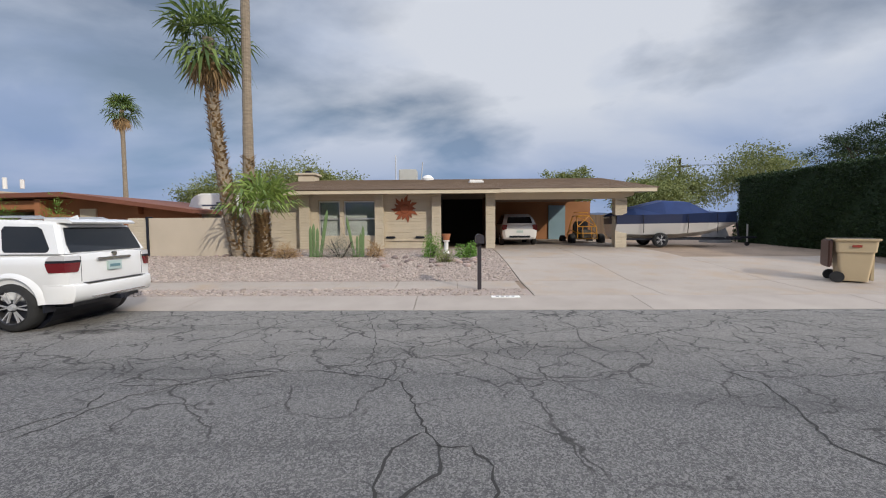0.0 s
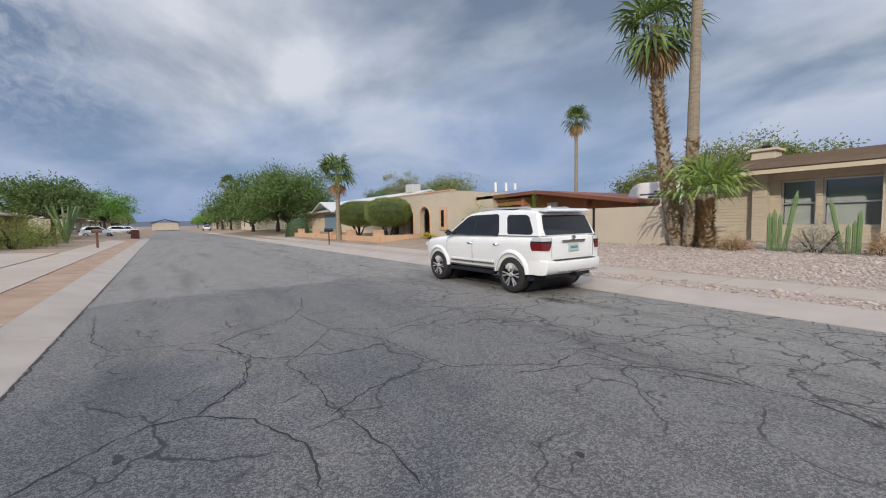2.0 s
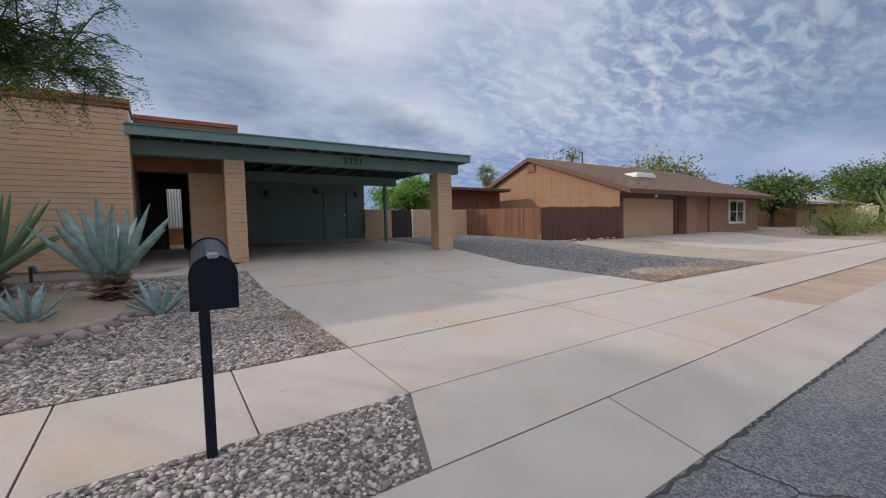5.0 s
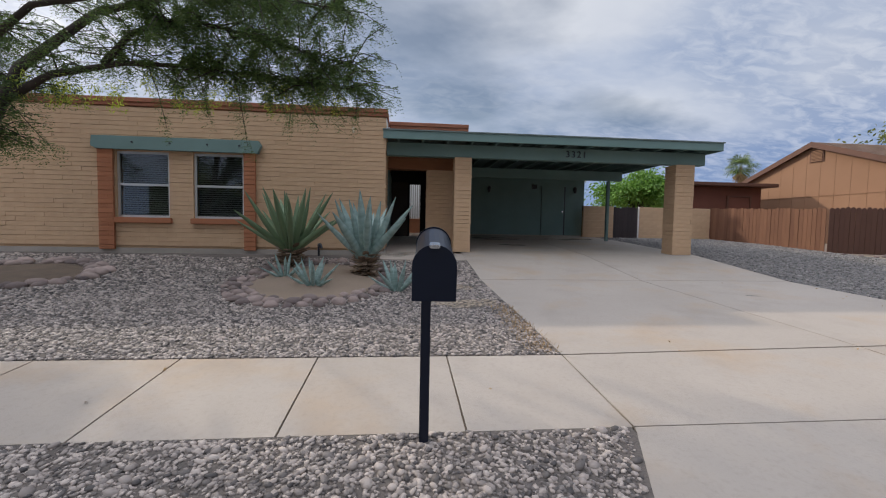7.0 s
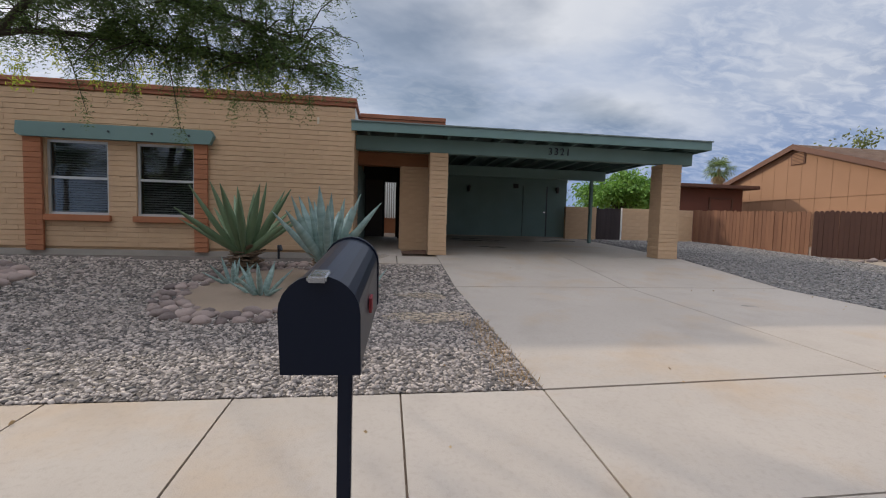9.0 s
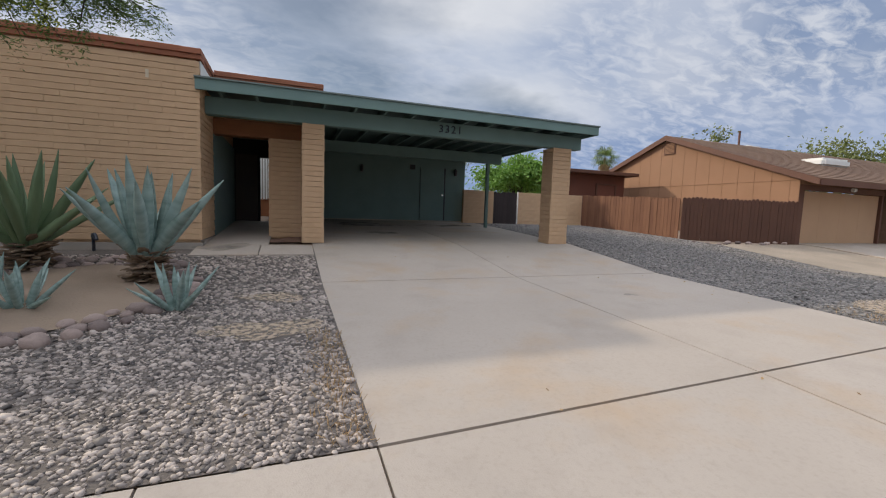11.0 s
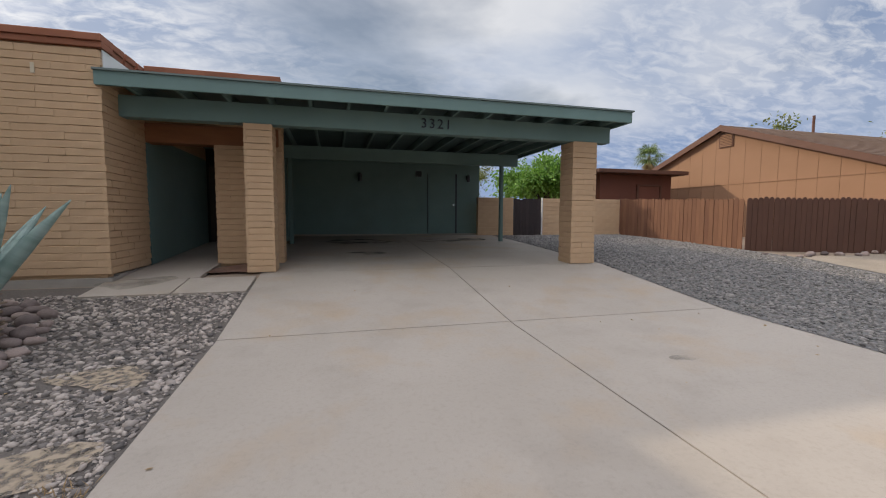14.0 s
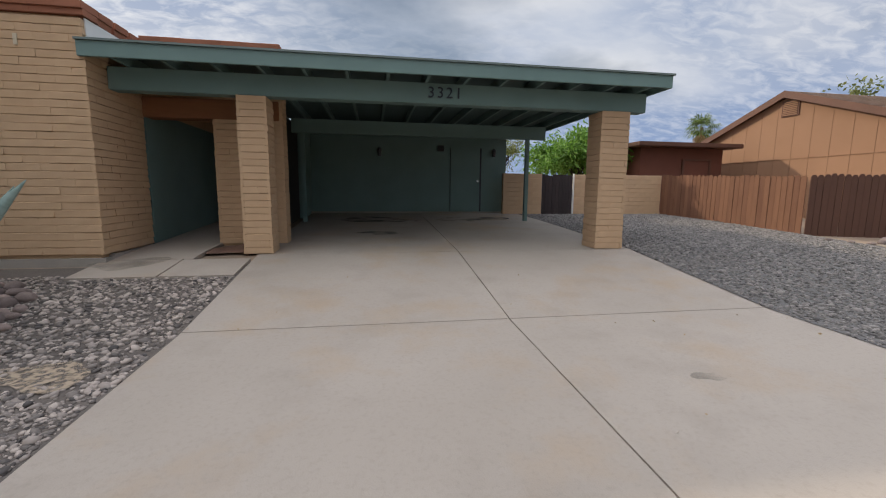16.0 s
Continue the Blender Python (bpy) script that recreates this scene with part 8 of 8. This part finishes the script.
orr = random.Random(4)
for i in range(16):
    a = orr.uniform(0, 6.28)
    part("wand", tube([(-47, -6.0, 0.3), (-47 + 0.5 * math.cos(a), -6 + 0.5 * math.sin(a), 1.8), (-47 + 1.1 * math.cos(a), -6 + 1.1 * math.sin(a), 3.4)], [0.09, 0.10, 0.06], 6), CACTUS, oc)
for x, y, h, r, leaf, sd in ((-38.5, -20, 6.6, 3.2, OLIVE_LEAF, 103), (-31, -25, 6.8, 2.4, OLIVE_LEAF, 104), (-41, -12, 4.2, 2.6, TOPIARY_LEAF, 105), (-58, -8.5, 6.2, 3.8, TOPIARY_LEAF, 106), (-67, -10, 6.6, 3.4, TOPIARY_LEAF, 107), (-88, -7, 6.5, 3.5, GREEN_LEAF, 108)):
    tree("shade_tree", (x, y, 0.6), h, r, 0.2, leaf, "leafy green shade tree in a front yard", sd, 8000, 0.3, 0.14, 0.22, 80, open_=0.4)
fh = base_thing("far_ranch_house", (-54, -13, 0.7), "far tan ranch house with a pale roof", "house")
part("wall", boxes((-64, -45, -20, -11.5, 0.4, 2.8)), BROWN_SIDING, fh)
part("roof", prism(((-10.8, 2.8), (-15.5, 4.2), (-20.6, 2.8), (-20.6, 2.92), (-15.5, 4.32), (-10.8, 2.92)), "x", -65, -44.2), mat("pale_roof", (0.42, 0.34, 0.28), (0.34, 0.28, 0.23), 0.9, scale=1), fh)
part("window", boxes((-50, -48.4, -11.5, -11.44, 1.2, 2.3)), GLASS, fh)
mailbox(-34.5, -2.7, 0.2, 1.2, "dark mailbox on a brown timber post", TRIM_BROWN, 0.12, 0.14, 0.25, 1, 0.06)
for x in (-62, -63.2):
    pb = base_thing("red_bin", (x, -1.9, 0.15), "dark red wheeled bin at the kerb", "rubbish bin", "bins at the kerb")
    part("bin_body", boxes((x - 0.4, x + 0.4, -2.3, -1.5, 0.15, 1.15), (x - 0.43, x + 0.43, -2.33, -1.47, 1.16, 1.24), bevel=0.05), plain("red_plastic", (0.16, 0.045, 0.03), 0.5), pb)

# ---- the street's far end ----
first = hatchback(pose(-96, -5.5, 0.3, 0, 0, 90), "white car parked in a far driveway", WHITE_PAINT, "far parked cars")
for x, y, a in ((-112, -5, 80), (-128, 10.8, 0), (-118, -6.5, 95), (-74, -6.5, 90)):
    copy_thing(first, pose(x, y, 0.25, 0, 0, a))
fr = random.Random(12)
for i in range(16):
    x = -105 - 9 * i
    for y in (fr.uniform(-16, -9), fr.uniform(14, 20)):
        if fr.random() < 0.75:
            tree("shade_tree", (x + fr.uniform(-3, 3), y, 0.5), fr.uniform(5, 8), fr.uniform(3, 4.5), 0.25, fr.choice((TOPIARY_LEAF, OLIVE_LEAF, GREEN_LEAF)), "far leafy tree along the street", 200 + i * 2 + int(y > 0), 1500, 0.5, 0.22, 0.2, 40)
for i, (x, y) in enumerate(((-86, -14), (-112, -15), (-140, -15), (-96, 20), (-124, 20), (-160, 20), (-190, 2))):
    f = base_thing("far_house", (x, y, 0.5), "far low house with a pale roof", "house", "far houses")
    part("wall", boxes((x - 9, x + 9, y - 4, y + 4, 0.2, 2.9)), CREAM if i % 2 else STUCCO_TAN, f)
    part("roof", prism(((y - 4.7, 2.85), (y, 4.1), (y + 4.7, 2.85), (y + 4.7, 2.97), (y, 4.25), (y - 4.7, 2.97)), "x", x - 9.6, x + 9.6), (SHINGLE_N, WHITE, SHINGLE)[i % 3], f)
    for dx in (-5, 3):
        part("window", boxes((x + dx, x + dx + 1.8, y - 4.03, y - 4.0, 1.2, 2.3), (x + dx, x + dx + 1.8, y + 4.0, y + 4.03, 1.2, 2.3)), GLASS, f)

# ---- wear on the paving: long cracks and stains ----
CRACK = plain("crack_filth", (0.03, 0.028, 0.026), 0.95)


def crack(points, width=0.022, seed=0):
    """A jagged dark crack along the road, as a thin sunken-looking ribbon."""
    rnd = random.Random(seed)
    fine = []
    for a, b in zip(points, points[1:]):
        n = max(2, int(math.dist(a, b) / 0.07))
        for i in range(n):
            t = i / n
            fine.append((a[0] + (b[0] - a[0]) * t + rnd.uniform(-1, 1) * 0.022, a[1] + (b[1] - a[1]) * t + rnd.uniform(-1, 1) * 0.022))
    fine.append(points[-1])
    bm = bmesh.new()
    prev = None
    for i, (x, y) in enumerate(fine):
        j, k = fine[max(0, i - 1)], fine[min(len(fine) - 1, i + 1)]
        d = Vector((k[0] - j[0], k[1] - j[1], 0)).normalized()
        s = Vector((-d.y, d.x, 0)) * width * 0.5 * rnd.uniform(0.35, 1.3) * (0.3 if i in (0, len(fine) - 1) else 1)
        c = Vector((x, y, ground_z(x, y) + 0.003))
        row = [bm.verts.new(c - s), bm.verts.new(c + s)]
        if prev:
            bm.faces.new((prev[0], row[0], row[1], prev[1]))
        prev = row
    ob = mesh_object("road_crack", bm, CRACK)
    return tagged(ob, "dark jagged crack across the asphalt", "crack", "cracks in the road", "structure")


CRACKS = (
    [(-0.73, 5.09), (-0.32, 4.95), (0.2, 4.77), (0.37, 4.36), (0.5, 3.89), (0.65, 3.48), (0.69, 3.16), (0.55, 3.04), (0.43, 2.87), (0.3, 2.3), (0.1, 1.7)],
    [(0.65, 3.48), (0.9, 3.48), (1.03, 3.25), (1.03, 2.98), (1.1, 2.3)],
    [(0.51, 3.68), (0.32, 3.45), (0.27, 3.17), (0.3, 2.87), (0.43, 2.6)],
    [(3.78, 5.1), (3.93, 4.75), (3.78, 4.1), (3.56, 3.54), (3.7, 3.1)],
    [(-0.77, 8.0), (-0.31, 6.35), (-0.21, 5.36), (-0.22, 5.0)],
    [(-0.31, 6.35), (0.51, 6.03), (1.32, 6.58), (1.55, 5.39), (2.0, 6.24), (2.7, 6.2), (3.76, 6.78)],
    [(-2.67, 3.56), (-2.54, 3.73), (-2.48, 4.08), (-2.36, 4.38), (-1.97, 4.72), (-1.6, 5.03), (-0.73, 5.09)],
    [(-3.45, 0.75), (-3.82, 1.11), (-4.65, 1.29), (-5.57, 1.06), (-6.01, 1.47), (-6.61, 2.36), (-6.54, 3.32)],
    [(-4.2, 1.57), (-3.88, 1.66), (-3.22, 1.68), (-2.89, 1.64), (-2.37, 1.7), (-1.84, 1.76), (-1.5, 1.72)],
    [(-2.68, 1.59), (-2.97, 2.03), (-3.1, 2.39), (-3.05, 3.0), (-2.72, 3.49), (-2.4, 3.97), (-2.51, 4.32)],
    [(-2.84, -0.75), (-2.82, -0.3), (-3.15, 0.06), (-3.36, 0.37), (-3.33, 0.69), (-3.05, 1.03), (-2.66, 1.19), (-2.3, 1.31), (-1.79, 1.23)],
    [(-5.67, 1.0), (-4.78, 1.33), (-4.08, 1.19), (-3.56, 0.9), (-3.33, 0.69)],
    [(-4.19, 1.59), (-4.79, 2.11), (-5.4, 2.52), (-4.88, 3.16), (-5.32, 4.65)],
    [(-2.77, 4.65), (-2.38, 4.65), (-1.9, 4.65), (-1.52, 4.86), (-1.14, 4.94)],
    [(-8.99, -0.53), (-6.7, -0.32), (-6.06, -0.07), (-5.75, 0.97), (-6.25, 2.07), (-7.2, 2.6), (-8.4, 2.9)],
    [(-2.82, -0.3), (-2.4, -0.35), (-2.0, -0.6)],
    [(-6.6, 2.4), (-5.4, 2.52), (-4.4, 2.9), (-3.05, 3.0)],
    [(-9.8, -0.7), (-9.6, 0.6), (-9.7, 1.8), (-9.5, 2.9), (-10.4, 3.4)],
)
for i, c in enumerate(CRACKS):
    dx, dy = (0.04, 0.13) if i in (0, 1, 2, 3, 4, 5, 6, 13) else (-0.12, 0.27)
    c = [(x + dx, y + dy) for x, y in c]
    crack(c, (0.026, 0.02, 0.02, 0.024, 0.016, 0.016)[i] if i < 6 else 0.018, i)
# hard seam of dirt along the gutter
crack([(-40, -0.50), (-20, -0.50), (-9, -0.49), (-4, -0.50), (1, -0.49), (9, -0.50)], 0.04, 91)


def stain(name, x, y, rx, ry, material, label, seed, lift=0.0045):
    rnd = random.Random(seed)
    bm = bmesh.new()
    ph = [rnd.uniform(0, 6.28) for _ in range(3)]
    ring = []
    for k in range(22):
        a = 2 * math.pi * k / 22
        r = 1 + 0.22 * math.sin(2 * a + ph[0]) + 0.16 * math.sin(3 * a + ph[1]) + 0.10 * math.sin(5 * a + ph[2])
        px, py = x + rx * r * math.cos(a), y + ry * r * math.sin(a)
        ring.append(bm.verts.new((px, py, ground_z(px, py) + lift)))
    c = bm.verts.new((x, y, ground_z(x, y) + lift))
    for k in range(22):
        bm.faces.new((ring[k], ring[(k + 1) % 22], c))
    return tagged(mesh_object(name, bm, material), label, "stain", kind="structure")


OIL = mat("oil_stain", (0.018, 0.018, 0.018), (0.035, 0.034, 0.033), 0.6, scale=6, fine=90, bump=0.1)
rnd = random.Random(17)
for i, (x, y, r) in enumerate(((-2.45, 0.22, 0.13), (-2.57, 0.02, 0.10), (-2.60, 0.20, 0.07), (-3.04, 0.35, 0.09), (-2.45, -0.05, 0.06), (-2.28, 0.17, 0.08), (-2.42, 0.40, 0.05), (-2.70, 0.10, 0.05), (-2.22, 0.0, 0.06), (-2.33, 0.32, 0.035), (-2.12, 0.2, 0.07), (-1.95, 0.1, 0.05), (-1.27, 2.88, 0.06), (-2.2, 0.42, 0.04))):
    r *= 0.8
    stain("oil_spot", x, y + 0.13, r * 0.75, r * rnd.uniform(0.45, 0.75), OIL, "dark oil spot on the asphalt", i)


def faint(name, base, strength, scale, low=0.42, high=0.68):
    """A worn-in stain whose edge fades unevenly."""
    m = bpy.data.materials.new(name)
    m.use_nodes = True
    nt = m.node_tree
    N, L = nt.nodes.new, nt.links.new
    p, out = nt.nodes["Principled BSDF"], nt.nodes["Material Output"]
    p.inputs["Base Color"].default_value, p.inputs["Roughness"].default_value = (*base, 1), 0.8
    tc, n = N("ShaderNodeTexCoord"), N("ShaderNodeTexNoise")
    n.inputs["Scale"].default_value, n.inputs["Detail"].default_value = scale, 6
    L(tc.outputs["Object"], n.inputs["Vector"])
    mr = N("ShaderNodeMapRange")
    for k, v in (("From Min", low), ("From Max", high), ("To Min", 0.0), ("To Max", strength)):
        mr.inputs[k].default_value = v
    L(n.outputs["Fac"], mr.inputs["Value"])
    tr, ms = N("ShaderNodeBsdfTransparent"), N("ShaderNodeMixShader")
    L(mr.outputs[0], ms.inputs[0]); L(tr.outputs[0], ms.inputs[1]); L(p.outputs[0], ms.inputs[2])
    L(ms.outputs[0], out.inputs[0])
    return m


GREASE = faint("garage_grease", (0.06, 0.052, 0.045), 0.8, 2.2)
TYRE = faint("tyre_grime", (0.16, 0.13, 0.10), 0.55, 1.4)
stain("damp_patch", -5.0, 6.9, 0.5, 0.22, GREASE, "dark damp patch behind the parked car", 31)
stain("grease_stain", -3.6, -12.2, 0.45, 0.28, GREASE, "black grease stain on the carport floor", 41, 0.006)
stain("grease_stain", -3.5, -14.6, 1.1, 0.55, GREASE, "dark grime on the carport floor", 42, 0.005)
stain("grease_stain", -6.2, -14.7, 1.0, 0.5, GREASE, "dark grime on the carport floor", 43, 0.005)
stain("grease_stain", -6.07, -5.95, 0.15, 0.08, TYRE, "small dark stain on the driveway", 45, 0.006)
stain("grease_stain", -0.1, -9.65, 0.4, 0.3, TYRE, "grey weathering on the entry path", 49, 0.036)
SAND = faint("sandy_soil", (0.35, 0.27, 0.195), 0.9, 16, 0.34, 0.58)
stain("bare_soil", -1.06, -6.62, 0.36, 0.22, SAND, "bare sandy patch in the gravel", 50, 0.012)
stain("bare_soil", -1.03, -5.37, 0.46, 0.30, SAND, "bare sandy patch in the gravel", 51, 0.012)
stain("bare_soil", -1.3, -10.65, 0.45, 0.45, mat("red_soil", (0.23, 0.13, 0.09), (0.16, 0.09, 0.065), 0.95, scale=3, fine=40, bump=0.6), "dark reddish soil beside the entry path", 52, 0.012)

stain("bare_soil", -9.9, -4.25, 1.3, 0.5, SAND, "bare sandy patch with dry grass in the gravel", 53, 0.02)

# dry grass at the driveway's edge, fallen leaves
gr_rng = np.random.default_rng(5)
edge_blades, verge_blades = 700, 2900
gn = edge_blades + verge_blades
gx = np.concatenate([gr_rng.normal(-1.55, 0.09, edge_blades).clip(-1.67, 0), gr_rng.uniform(-11.8, -8.15, verge_blades)])
gy = np.concatenate([gr_rng.uniform(-5.2, -3.32, edge_blades), gr_rng.normal(-3.9, 0.35, verge_blades).clip(-5.5, -3.62)])
gp = np.stack([gx, gy, [ground_z(a, b) for a, b in zip(gx, gy)]], 1)
gv, gf = leaf_quads(gp, gr_rng.normal(0, 0.5, gp.shape) + np.array([0, 0, 0.7]), 0.07, 0.006, gr_rng)
tagged(new("dry_grass_fringe", mesh_from_arrays("dry_grass_fringe", gv, gf, STRAW)), "dry straw-coloured grass at the gravel edge", "grass", kind="stuff")
ln = 55
lp = np.stack([gr_rng.uniform(-8, 3, ln), gr_rng.uniform(-9.5, -1.5, ln), np.zeros(ln)], 1)
lp[:, 2] = [ground_z(a, b) + 0.012 for a, b in lp[:, :2]]
lv, lf = leaf_quads(lp, gr_rng.normal(0, 1, lp.shape) * np.array([1, 1, 0.1]), 0.035, 0.02, gr_rng)
tagged(new("fallen_leaves", mesh_from_arrays("fallen_leaves", lv, lf, PALM_DEAD)), "few dry fallen leaves on the paving", "leaves", kind="stuff")

# low far hills beyond the town, with distance haze painted as blue
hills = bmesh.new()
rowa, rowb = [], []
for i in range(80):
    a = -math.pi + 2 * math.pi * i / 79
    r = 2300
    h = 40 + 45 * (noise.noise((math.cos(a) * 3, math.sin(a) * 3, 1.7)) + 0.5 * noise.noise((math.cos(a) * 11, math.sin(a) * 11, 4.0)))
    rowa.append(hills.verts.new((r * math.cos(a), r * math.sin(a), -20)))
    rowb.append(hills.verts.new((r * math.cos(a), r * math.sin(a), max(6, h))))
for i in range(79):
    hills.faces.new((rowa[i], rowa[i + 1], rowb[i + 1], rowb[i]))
tagged(mesh_object("backdrop", hills, mat("haze_tinted_hills", (0.16, 0.20, 0.27), (0.13, 0.165, 0.23), 1.0, scale=0.004, fine=0.05, bump=0)), "far hills round the horizon, blue haze put into their colour", "hills", kind="structure")
